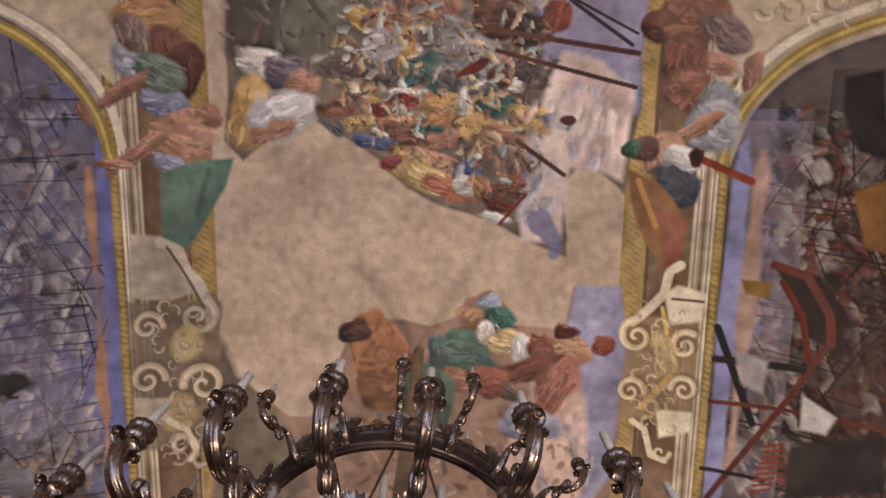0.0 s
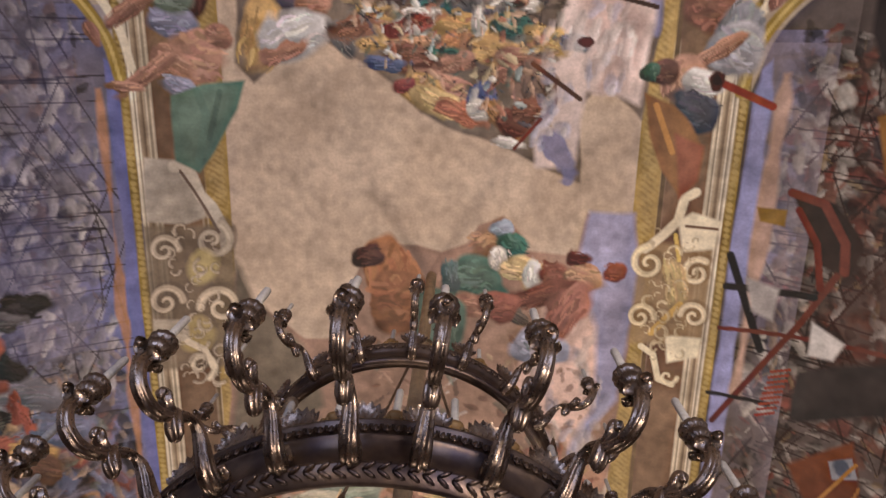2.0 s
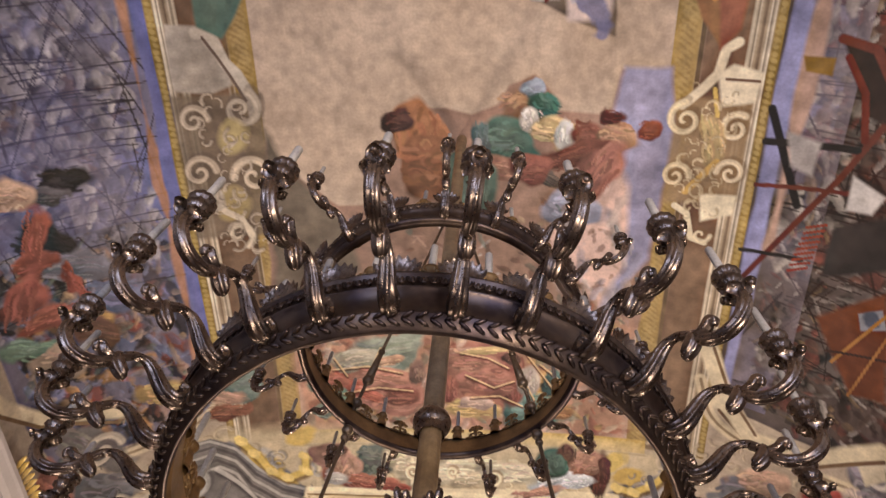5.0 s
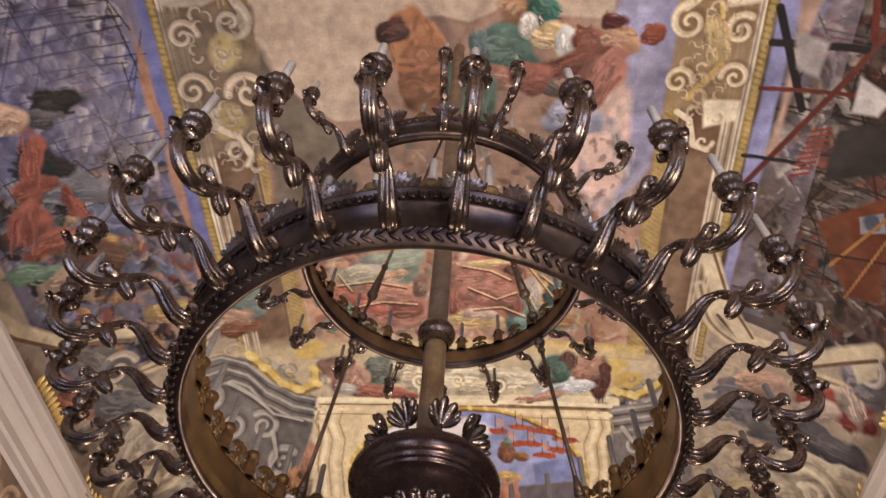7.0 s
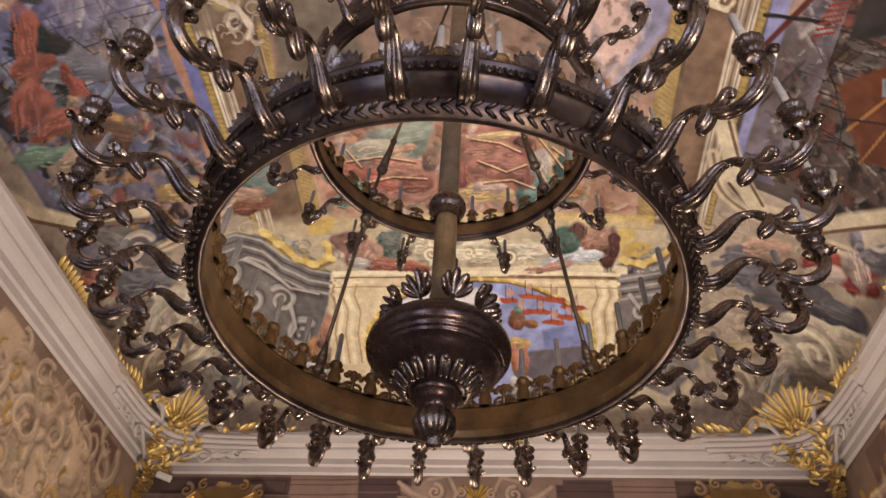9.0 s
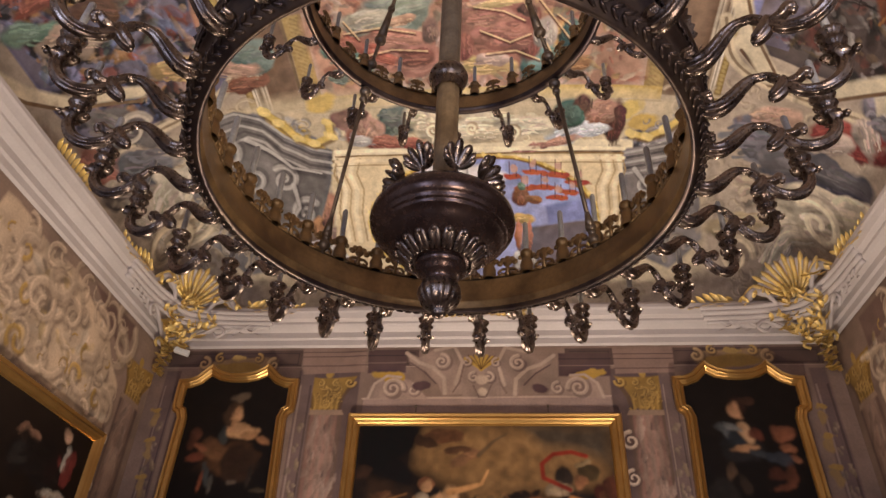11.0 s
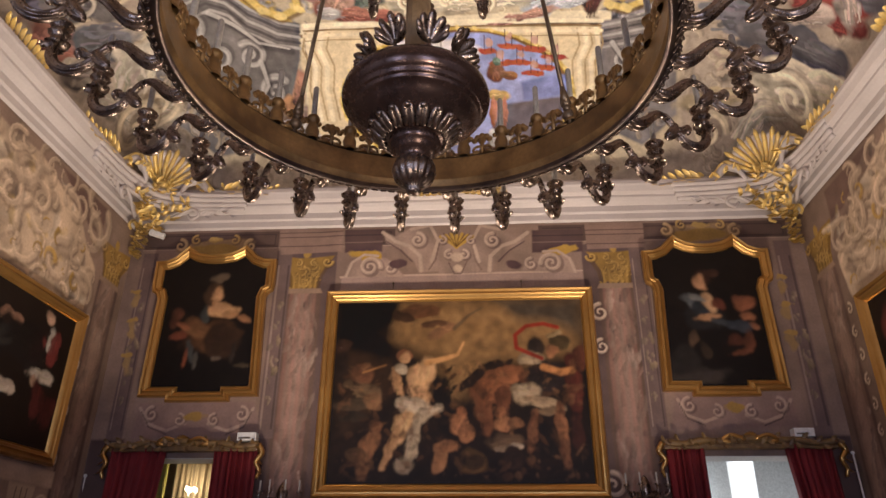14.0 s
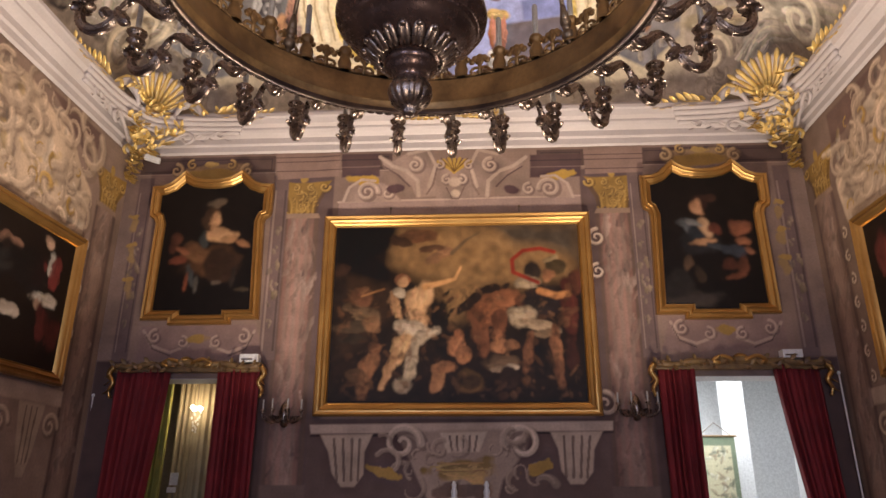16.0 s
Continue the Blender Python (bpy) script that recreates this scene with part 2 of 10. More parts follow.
    def poly(self, pts, colour, soft=0.02, rough=0.0, alpha=1.0, size=0.2):
        """A filled outline; rough frays its edge."""
        p = np.array(pts, float)
        m = soft + rough + 0.02
        w = self.window(p[:, 0].min() - m, p[:, 0].max() + m, p[:, 1].min() - m, p[:, 1].max() + m)
        U, V = self.U[w], self.V[w]
        if not U.size:
            return
        inside, dist = np.zeros(U.shape, bool), np.full(U.shape, 9.0)
        for (x0, y0), (x1, y1) in zip(p, np.roll(p, -1, 0)):
            if y0 != y1:
                inside ^= ((V < y0) != (V < y1)) & (U < x0 + (V - y0) * (x1 - x0) / (y1 - y0))
            ll = max((x1 - x0) ** 2 + (y1 - y0) ** 2, 1e-9)
            k = np.clip(((U - x0) * (x1 - x0) + (V - y0) * (y1 - y0)) / ll, 0, 1)
            dist = np.minimum(dist, np.hypot(U - x0 - k * (x1 - x0), V - y0 - k * (y1 - y0)))
        sd = np.where(inside, dist, -dist)
        if rough:
            sd = sd + rough * self.noise(U, V, size)
            k = (p[0, 0] * 5.3) % 4
            fold = np.tanh(2 * self.noise(U * 0.8 + V * 0.6 + k, (V * 0.8 - U * 0.6) * 0.35, 0.11)) + 0.8 * self.noise(U, V, 0.06)
            colour = np.clip(np.asarray(colour) * (1 + 0.16 * fold)[..., None], 0.004, 0.9)
        self.put(w, np.clip(sd / soft + 0.5, 0, 1) * alpha, colour)

    def line(self, pts, width, colour, alpha=1.0, soft=0.4, taper=False):
        """A brush line through the points."""
        p = np.array(pts, float)
        w = self.window(p[:, 0].min() - width, p[:, 0].max() + width, p[:, 1].min() - width, p[:, 1].max() + width)
        U, V = self.U[w], self.V[w]
        if not U.size:
            return
        dist = np.full(U.shape, 9.0)
        n = len(p) - 1
        for i, ((x0, y0), (x1, y1)) in enumerate(zip(p, p[1:])):
            ll = max((x1 - x0) ** 2 + (y1 - y0) ** 2, 1e-9)
            k = np.clip(((U - x0) * (x1 - x0) + (V - y0) * (y1 - y0)) / ll, 0, 1)
            thick = width * (1 - 0.7 * (i + k) / n) if taper else width
            dist = np.minimum(dist, np.hypot(U - x0 - k * (x1 - x0), V - y0 - k * (y1 - y0)) / (thick / 2))
        self.put(w, np.clip((1 - dist) / soft + 0.5, 0, 1) * alpha, colour)

    def wash(self, colour, size, amount, w=None):
        """Cloudy unevenness towards a colour."""
        w = w or (slice(None), slice(None))
        n = self.noise(self.U[w], self.V[w], size) * 0.6 + self.noise(self.U[w], self.V[w], size * 0.37) * 0.4
        self.put(w, np.clip(n + 0.5, 0, 1) * amount, colour)

    def daubs(self, u0, u1, v0, v1, count, palette, size, stretch=2.0, turn=None, alpha=0.8, seed=1, inside=None):
        """Brushwork strewn over a patch."""
        rng = np.random.RandomState(seed)
        for _ in range(count):
            u, v = rng.uniform(u0, u1), rng.uniform(v0, v1)
            s = size * rng.uniform(0.4, 1.3)
            col = np.array(palette[rng.randint(len(palette))]) * rng.uniform(0.75, 1.2)
            ang = rng.uniform(0, 180) if turn is None else turn + rng.uniform(-25, 25)
            k = rng.uniform(1, stretch)
            if inside is None or inside(u, v):
                self.ell(u, v, s * k, s / k ** 0.5, ang, col, 0.5, 0.45, alpha, 0.35, False)

    def rocaille(self, u0, u1, v0, v1, count, light, dark, size, seed=1, inside=None, alpha=0.9):
        """Painted stone scrollwork: curling strokes, each with a lit edge and a shaded one."""
        rng = np.random.RandomState(seed)
        light, dark = np.asarray(light), np.asarray(dark)
        for _ in range(count):
            u, v = rng.uniform(u0, u1), rng.uniform(v0, v1)
            r, a0, span, way = size * rng.uniform(0.4, 1.3), rng.uniform(0, 6.3), rng.uniform(1.6, 5.2), rng.choice([-1, 1])
            w, q = r * rng.uniform(0.28, 0.6), rng.uniform(0.75, 1.12)
            if inside is not None and not inside(u, v):
                continue
            pts = [(u + r * (1 - 0.55 * k / 9) * math.cos(a0 + way * span * k / 9), v + r * (1 - 0.55 * k / 9) * math.sin(a0 + way * span * k / 9)) for k in range(10)]
            self.line([(x + 0.3 * w, y - 0.35 * w) for x, y in pts], w * 1.15, dark, 0.75 * alpha, 0.7, True)
            self.line(pts, w, np.clip(light * q, 0, 0.9), alpha, 0.6, True)
            self.line([(x - 0.15 * w, y + 0.2 * w) for x, y in pts], w * 0.3, np.clip(light * q * 1.3, 0, 0.9), 0.7 * alpha, 0.8, True)

    def scroll(self, u, v, r, way, turn, colour, width, shade=None, turns=1.4):
        """A painted volute: a spiral band with a shaded side."""
        pts = []
        for k in range(40):
            t = k / 39
            a = radians(turn) + way * 2 * math.pi * turns * t
            q = r * (1 - 0.86 * t)
            pts.append((u + q * math.cos(a), v + q * math.sin(a)))
        if shade is not None:
            self.line([(x + width * 0.35, y - width * 0.35) for x, y in pts], width * 1.25, shade, 0.5)
        self.line(pts, width, colour, 0.78, 0.6, True)
        self.line([(x - width * 0.15, y + width * 0.15) for x, y in pts], width * 0.35, np.minimum(np.asarray(colour) * 1.25, 0.9), 0.55)


def crisp(c, amount):
    """Sets off each touch of paint from its surroundings."""
    soft = c
    for _ in range(2):
        soft = (soft + np.roll(soft, 1, 0) + np.roll(soft, -1, 0) + np.roll(soft, 1, 1) + np.roll(soft, -1, 1)) / 5
    wide = soft
    for step in (2, 4, 6):
        wide = (wide + np.roll(wide, step, 0) + np.roll(wide, -step, 0) + np.roll(wide, step, 1) + np.roll(wide, -step, 1)) / 5
    return np.clip(c + amount * (c - soft) + 0.5 * amount * (soft - wide), 0.35 * c, 0.9)


# ---- the vault ----
HALF_U, HALF_Y = HW, (YB - YF) / 2
RISE, COVE = Z_CROWN - Z_SPRING, 3.95
ARC = np.linspace(0, math.pi / 2, 400)
ARC_D, ARC_Z = COVE * (1 - np.cos(ARC)), RISE * np.sin(ARC)
ARC_L = np.concatenate([[0], np.cumsum(np.hypot(np.diff(ARC_D), np.diff(ARC_Z)))])
LEN = float(ARC_L[-1])
FLAT = HALF_Y - COVE


def vault_rise(d):
    """Height over the springing at a distance d from a wall."""
    q = np.clip(1 - np.asarray(d) / COVE, 0, 1)
    return RISE * np.sqrt(np.maximum(1 - q * q, 0)) + 1e-4


def vault_z(x, y):
    gx, gy = vault_rise(HW - np.abs(x)), vault_rise(HALF_Y - np.abs(y - YC))
    return Z_SPRING + (gx ** -6 + gy ** -6) ** (-1 / 6)


def plan_x(u):
    return np.sign(u) * (HW - np.interp(LEN - np.abs(u), ARC_L, ARC_D))


def plan_y(v):
    return YC + np.sign(v) * (HALF_Y - np.where(np.abs(v) < FLAT, HALF_Y - np.abs(v), np.interp(LEN + FLAT - np.abs(v), ARC_L, ARC_D)))


STEP = 0.0122
vault = Sheet(np.arange(-LEN, LEN + STEP, STEP).clip(-LEN, LEN),
              np.concatenate([np.arange(-LEN - FLAT, -3.6, 0.09), np.arange(-3.6, LEN + FLAT + STEP, STEP).clip(-9, LEN + FLAT)]), pig(176, 158, 138))
# painted architecture of the cove
def arch(pts):
    return [(q.x, q.y) for q in spline([(a, b, 0) for a, b in pts], 6)]


vault.wash(pig(150, 132, 112), 1.3, 0.7)
vault.wash(pig(205, 190, 164), 0.5, 0.35)
SEA = [pig(104, 104, 140), pig(124, 120, 152), pig(86, 78, 82), pig(156, 146, 152), pig(66, 56, 54), pig(126, 92, 76), pig(104, 100, 134)]
WAR = [pig(60, 48, 42), pig(90, 70, 58), pig(120, 70, 50), pig(160, 148, 138), pig(46, 38, 36), pig(104, 90, 84), pig(132, 58, 40)]
# left sea battle, its arched field and its border stripes
vault.poly(arch([(-2.66, -1.8), (-2.80, -2.3), (-3.1, -2.7), (-3.5, -2.95), (-4.0, -3.1), (-4.4, -3.1)]) + [(-4.62, -2.4), (-4.62, 2.2), (-4.5, 2.75), (-4.1, 3.0), (-3.5, 3.1), (-2.9, 3.05), (-2.62, 2.6), (-2.62, 0)], pig(112, 104, 118), 0.02)
vault.wash(pig(78, 68, 72), 0.45, 0.75, vault.window(-4.6, -3.3, -2.6, 2.0))
vault.wash(pig(110, 114, 170), 0.6, 0.8, vault.window(-3.25, -2.7, -2.4, 2.8))
vault.daubs(-4.6, -3.15, -2.4, 1.2, 320, SEA, 0.085, 2.5, None, 0.75, 3)
vault.daubs(-4.6, -3.0, -2.5, 1.4, 900, SEA + [pig(176, 166, 170), pig(40, 34, 36)], 0.032, 3.0, None, 0.5, 33)
vault.daubs(-4.5, -2.95, 0.9, 2.9, 130, [pig(150, 68, 44), pig(60, 44, 40), pig(120, 108, 130), pig(190, 130, 50), pig(40, 34, 34), pig(170, 130, 108), pig(110, 118, 160)], 0.095, 2.6, 60, 0.85, 5)
vault.daubs(-4.5, -2.95, 0.6, 2.9, 420, [pig(140, 80, 58), pig(70, 56, 52), pig(130, 122, 140), pig(180, 140, 90), pig(50, 42, 42), pig(170, 140, 120), pig(116, 122, 160), pig(110, 120, 104)], 0.04, 3.0, None, 0.5, 35)
vault.daubs(-3.9, -2.95, -2.2, 1.0, 110, [pig(170, 160, 164), pig(150, 140, 150), pig(190, 180, 176)], 0.06, 2.2, 90, 0.7, 8)
# right sea battle
vault.poly(arch([(2.78, -1.8), (2.95, -2.3), (3.3, -2.65), (3.8, -2.85), (4.3, -2.85)]) + [(4.62, -2.2), (4.62, 2.5), (4.4, 2.75), (3.6, 2.85), (3.0, 2.8), (2.76, 2.4), (2.74, 0.5)], pig(96, 84, 80), 0.02)
vault.wash(pig(52, 40, 36), 0.5, 0.75, vault.window(3.5, 4.62, -2.6, 2.7))
vault.wash(pig(128, 124, 160), 0.5, 0.65, vault.window(2.8, 3.3, -2.3, 2.7))
vault.daubs(3.15, 4.6, -2.3, 2.7, 360, WAR, 0.08, 2.4, None, 0.75, 4)
vault.daubs(3.05, 4.6, -2.3, 2.7, 1100, WAR + [pig(186, 176, 166), pig(34, 28, 28), pig(150, 120, 70)], 0.034, 3.0, None, 0.5, 44)
vault.daubs(3.0, 3.6, -1.9, 1.2, 60, [pig(170, 156, 140), pig(150, 120, 100), pig(186, 176, 164)], 0.06, 2.0, None, 0.7, 9)

rig = np.random.RandomState(11)
for k in range(120):
    u, v, n = rig.uniform(-4.5, -2.85), rig.uniform(-2.3, 1.3), rig.uniform(0.12, 0.6)
    a = radians(rig.choice([0, 0, 0, 4, 62, 118, 86]) + rig.uniform(-6, 6))
    vault.line([(u - n * math.cos(a), v - n * math.sin(a)), (u + n * math.cos(a), v + n * math.sin(a))], rig.uniform(0.009, 0.017), pig(48, 38, 42), 0.75)
for k in range(110):
    u, v, n = rig.uniform(2.95, 4.3), rig.uniform(-2.0, 2.0), rig.uniform(0.1, 0.4)
    a = radians(rig.choice([0, 0, 5, 58, 122, 90]) + rig.uniform(-8, 8))
    vault.line([(u - n * math.cos(a), v - n * math.sin(a)), (u + n * math.cos(a), v + n * math.sin(a))], rig.uniform(0.010, 0.020), pig(50, 34, 30), 0.8)
# smoke and haze over both fights
vault.wash(pig(112, 112, 158), 0.5, 0.45, vault.window(-4.6, -3.05, -2.6, 0.6))
vault.wash(pig(150, 142, 160), 0.25, 0.30, vault.window(-3.7, -2.9, -2.4, 1.6))
vault.wash(pig(92, 58, 46), 0.4, 0.40, vault.window(3.3, 4.6, -2.4, 2.6))
vault.wash(pig(160, 148, 164), 0.25, 0.40, vault.window(2.85, 3.4, -2.2, 2.4))
# border stripes of sky and earth
vault.poly([(-2.93, -1.75), (-2.84, -1.75), (-2.84, 2.75), (-2.93, 2.75)], pig(172, 124, 96), 0.03, 0.04, 0.85)
vault.poly([(-2.83, -2.0), (-2.70, -1.9), (-2.70, 2.75), (-2.83, 2.75)], pig(112, 112, 166), 0.02, 0.02)
vault.poly([(2.82, -2.0), (2.96, -2.2), (2.94, 2.5), (2.80, 2.5)], pig(136, 136, 178), 0.03, 0.03)
vault.poly([(2.98, -2.0), (3.10, -2.0), (3.04, 0.9), (2.98, 0.9)], pig(178, 146, 132), 0.04, 0.05)

for s, a in ((-1, 0.0), (1, 0.06)):
    for u0, u1, tone in ((1.84, 2.06, pig(166, 138, 82)), (2.06, 2.10, pig(120, 98, 70)), (2.10, 2.46, pig(124, 98, 76)), (2.46, 2.52, pig(206, 190, 164)), (2.52, 2.585, pig(166, 146, 120)), (2.585, 2.64, pig(214, 200, 176)), (2.64, 2.72, pig(146, 122, 74))):
        vault.poly([(s * (u0 + a), -3.4), (s * (u1 + a), -3.4), (s * (u1 + a), 3.55), (s * (u0 + a), 3.55)], tone, 0.012, 0.006)
    for k in range(120):
        v = -3.3 + 0.057 * k
        vault.ell(s * (2.68 + a), v, 0.030, 0.022, 30, pig(182, 158, 102), 0.5, 0.3, 0.7)
        vault.ell(s * (1.95 + a), v + 0.02, 0.085, 0.020, 35, pig(196, 170, 112), 0.8, 0.6, 0.3)
        vault.ell(s * (1.95 + a), v + 0.045, 0.075, 0.012, 35, pig(128, 102, 58), 0.8, 0.6, 0.25)
    for q in (2.49, 2.55, 2.61):
        vault.line([(s * (q + a), -3.4), (s * (q + a), 3.5)], 0.014, pig(112, 94, 76), 0.7)

vault.poly([(-2.5, -3.3), (-2.62, -2.4), (-3.05, -2.85), (-3.6, -3.15), (-4.6, -3.6), (-2.5, -3.6)], pig(196, 178, 152), 0.02)
vault.poly([(2.5, -3.3), (2.62, -2.4), (3.05, -2.85), (3.6, -3.15), (4.6, -3.6), (2.5, -3.6)], pig(196, 178, 152), 0.02)
for s in (-1, 1):
    vault.line(arch([(s * 2.70, -1.8), (s * 2.78, -2.15), (s * 3.0, -2.5), (s * 3.35, -2.8), (s * 3.9, -2.98), (s * 4.5, -3.0)]), 0.10, pig(164, 138, 72))
    vault.line(arch([(s * 2.70, -1.8), (s * 2.78, -2.15), (s * 3.0, -2.5), (s * 3.35, -2.8), (s * 3.9, -2.98), (s * 4.5, -3.0)]), 0.03, pig(206, 180, 108), 0.8)
    vault.line(arch([(s * 2.60, -1.9), (s * 2.68, -2.25), (s * 2.92, -2.62), (s * 3.3, -2.92), (s * 3.9, -3.12)]), 0.07, pig(222, 208, 182))
    vault.line(arch([(s * 2.62, 2.5), (s * 2.8, 2.95), (s * 3.2, 3.16), (s * 3.8, 3.16), (s * 4.5, 2.95)]), 0.13, pig(206, 188, 156))
    vault.line(arch([(s * 2.62, 2.5), (s * 2.8, 2.95), (s * 3.2, 3.16), (s * 3.8, 3.16), (s * 4.5, 2.95)]), 0.035, pig(140, 118, 92), 0.8)

# central panel: bare plaster, and what is left of the painting
vault.poly([(-1.84, -3.6), (1.90, -3.6), (1.90, 3.5), (-1.84, 3.5)], pig(188, 166, 146), 0.012)
vault.wash(pig(172, 148, 126), 0.8, 0.40, vault.window(-1.83, 1.89, -3.5, 1.6))
vault.wash(pig(204, 182, 160), 0.35, 0.25, vault.window(-1.83, 1.89, -3.5, 1.6))
vault.poly([(-1.625, -3.443), (-1.721, -1.954), (-1.57, -1.779), (-1.363, -1.918), (-0.975, -2.19), (-0.801, -2.093), (-0.497, -1.946), (-0.242, -1.72), (-0.086, -1.541), (0.175, -1.426), (0.489, -1.359), (0.753, -1.245), (0.993, -1.118), (1.391, -0.963), (1.335, -1.597), (1.454, -1.763), (1.658, -1.758), (1.899, -1.537), (1.975, -2.26), (1.934, -3.488)], pig(120, 104, 92), soft=0.03, rough=0.03)
vault.poly([(-1.613, -3.442), (-1.67, -2.738), (-1.487, -2.501), (-1.081, -2.705), (-0.683, -2.81), (-0.469, -3.472)], pig(86, 80, 74), soft=0.1, rough=0.05)
vault.poly([(-1.113, -3.458), (-1.172, -2.895), (-0.887, -2.612), (-0.489, -2.669), (-0.421, -3.472)], pig(110, 106, 92), soft=0.1, rough=0.05)
vault.poly([(0.958, -3.49), (1.1, -2.739), (1.306, -2.595), (1.766, -2.405), (1.948, -2.26), (1.959, -3.489)], pig(146, 140, 170), soft=0.05, rough=0.05)
vault.poly([(1.143, -2.398), (1.297, -2.741), (1.596, -2.694), (1.91, -2.454), (1.865, -1.663), (1.658, -1.758), (1.404, -1.752), (1.305, -1.129), (0.993, -1.093), (1.001, -1.588)], pig(206, 186, 180), soft=0.06, rough=0.04)
vault.poly([(1.306, -2.595), (1.6, -2.646), (1.865, -2.405), (1.756, -1.811), (1.505, -1.779)], pig(190, 160, 152), soft=0.12, rough=0.05, alpha=0.7)
vault.ell(1.144, -1.229, 0.210, 0.146, 28, pig(120, 120, 160), rough=0.6, alpha=0.8)
vault.ell(-1.407, -2.649, 0.194, 0.130, 19, pig(214, 204, 192), soft=0.3, rough=0.25, light=0.35)
vault.ell(-1.162, -2.582, 0.222, 0.159, 9, pig(120, 104, 120), soft=0.3, rough=0.25, light=0.35)
vault.ell(-0.992, -2.463, 0.149, 0.118, -1, pig(176, 120, 92), soft=0.3, rough=0.25, light=0.35)
vault.ell(-1.506, -2.131, 0.178, 0.305, 14, pig(206, 158, 70), soft=0.3, rough=0.25, light=0.35)
vault.ell(-1.203, -2.186, 0.306, 0.178, -21, pig(196, 190, 190), soft=0.3, rough=0.25, light=0.35)
vault.ell(-1.309, -2.034, 0.233, 0.080, -25, pig(176, 120, 92), soft=0.3, rough=0.25, light=0.35)
vault.ell(-0.774, -2.169, 0.082, 0.198, -35, pig(120, 112, 110), soft=0.3, rough=0.25, light=0.35)
vault.ell(-0.490, -2.571, 0.449, 0.109, 7, pig(112, 92, 84), soft=0.3, rough=0.25, light=0.35)
vault.ell(-0.090, -2.868, 0.441, 0.193, -20, pig(176, 168, 164), soft=0.3, rough=0.25, light=0.35)
vault.ell(0.303, -2.923, 0.344, 0.291, -1, pig(120, 112, 110), soft=0.3, rough=0.25, light=0.35)
vault.ell(0.508, -2.635, 0.401, 0.245, 9, pig(148, 140, 138), soft=0.3, rough=0.25, light=0.35)
vault.ell(-0.090, -2.675, 0.080, 0.296, 4, pig(186, 140, 60), soft=0.3, rough=0.25, light=0.35)
vault.ell(0.111, -2.482, 0.301, 0.299, -1, pig(70, 110, 104), soft=0.3, rough=0.25, light=0.35)
vault.ell(0.459, -2.586, 0.301, 0.197, 19, pig(140, 132, 132), soft=0.3, rough=0.25, light=0.35)
vault.ell(-0.481, -3.053, 0.145, 0.107, 19, pig(206, 158, 70), soft=0.3, rough=0.25, light=0.35)
vault.ell(-0.236, -3.057, 0.195, 0.095, -1, pig(176, 120, 92), soft=0.3, rough=0.25, light=0.35)
vault.ell(0.105, -3.134, 0.243, 0.114, -1, pig(176, 120, 92), soft=0.3, rough=0.25, light=0.35)
vault.ell(0.691, -3.070, 0.244, 0.191, -0, pig(110, 70, 56), soft=0.3, rough=0.25, light=0.35)
vault.ell(0.991, -2.931, 0.167, 0.144, -0, pig(70, 58, 54), soft=0.3, rough=0.25, light=0.35)
vault.ell(1.203, -3.075, 0.129, 0.160, 19, pig(140, 70, 54), soft=0.3, rough=0.25, light=0.35)
vault.ell(0.956, -2.641, 0.198, 0.196, -1, pig(90, 80, 80), soft=0.3, rough=0.25, light=0.35)
vault.ell(-0.493, -2.373, 0.181, 0.120, -1, pig(206, 158, 70), soft=0.3, rough=0.25, light=0.35)
vault.ell(-0.393, -2.275, 0.181, 0.071, 14, pig(176, 120, 92), soft=0.3, rough=0.25, light=0.35)
vault.ell(-0.241, -2.152, 0.305, 0.081, -1, pig(200, 140, 90), soft=0.3, rough=0.25, light=0.35)
vault.ell(-0.496, -2.148, 0.153, 0.081, -1, pig(206, 158, 70), soft=0.3, rough=0.25, light=0.35)
vault.ell(-0.039, -2.331, 0.253, 0.130, -1, pig(214, 204, 192), soft=0.3, rough=0.25, light=0.35)
vault.ell(0.264, -2.286, 0.233, 0.151, 19, pig(206, 158, 70), soft=0.3, rough=0.25, light=0.35)
vault.ell(0.216, -2.160, 0.152, 0.121, -21, pig(200, 130, 60), soft=0.3, rough=0.25, light=0.35)
vault.ell(0.519, -2.240, 0.202, 0.171, -1, pig(176, 120, 92), soft=0.3, rough=0.25, light=0.35)
vault.ell(0.571, -2.166, 0.204, 0.202, 9, pig(226, 174, 84), soft=0.3, rough=0.25, light=0.35)
vault.ell(0.415, -2.338, 0.071, 0.150, -1, pig(214, 204, 192), soft=0.3, rough=0.25, light=0.35)
vault.ell(0.014, -2.005, 0.306, 0.122, -1, pig(70, 116, 100), soft=0.3, rough=0.25, light=0.35)
vault.ell(-0.191, -2.027, 0.205, 0.132, -1, pig(130, 82, 60), soft=0.3, rough=0.25, light=0.35)
vault.ell(0.218, -1.983, 0.204, 0.081, -16, pig(176, 120, 92), soft=0.3, rough=0.25, light=0.35)
vault.ell(0.719, -2.293, 0.151, 0.130, -1, pig(70, 110, 98), soft=0.3, rough=0.25, light=0.35)
vault.ell(0.812, -2.492, 0.120, 0.079, -1, pig(214, 204, 192), soft=0.3, rough=0.25, light=0.35)
vault.ell(0.736, -2.540, 0.100, 0.108, -1, pig(130, 82, 60), soft=0.3, rough=0.25, light=0.35)
vault.ell(1.027, -2.198, 0.173, 0.129, 19, pig(200, 160, 80), soft=0.3, rough=0.25, light=0.35)
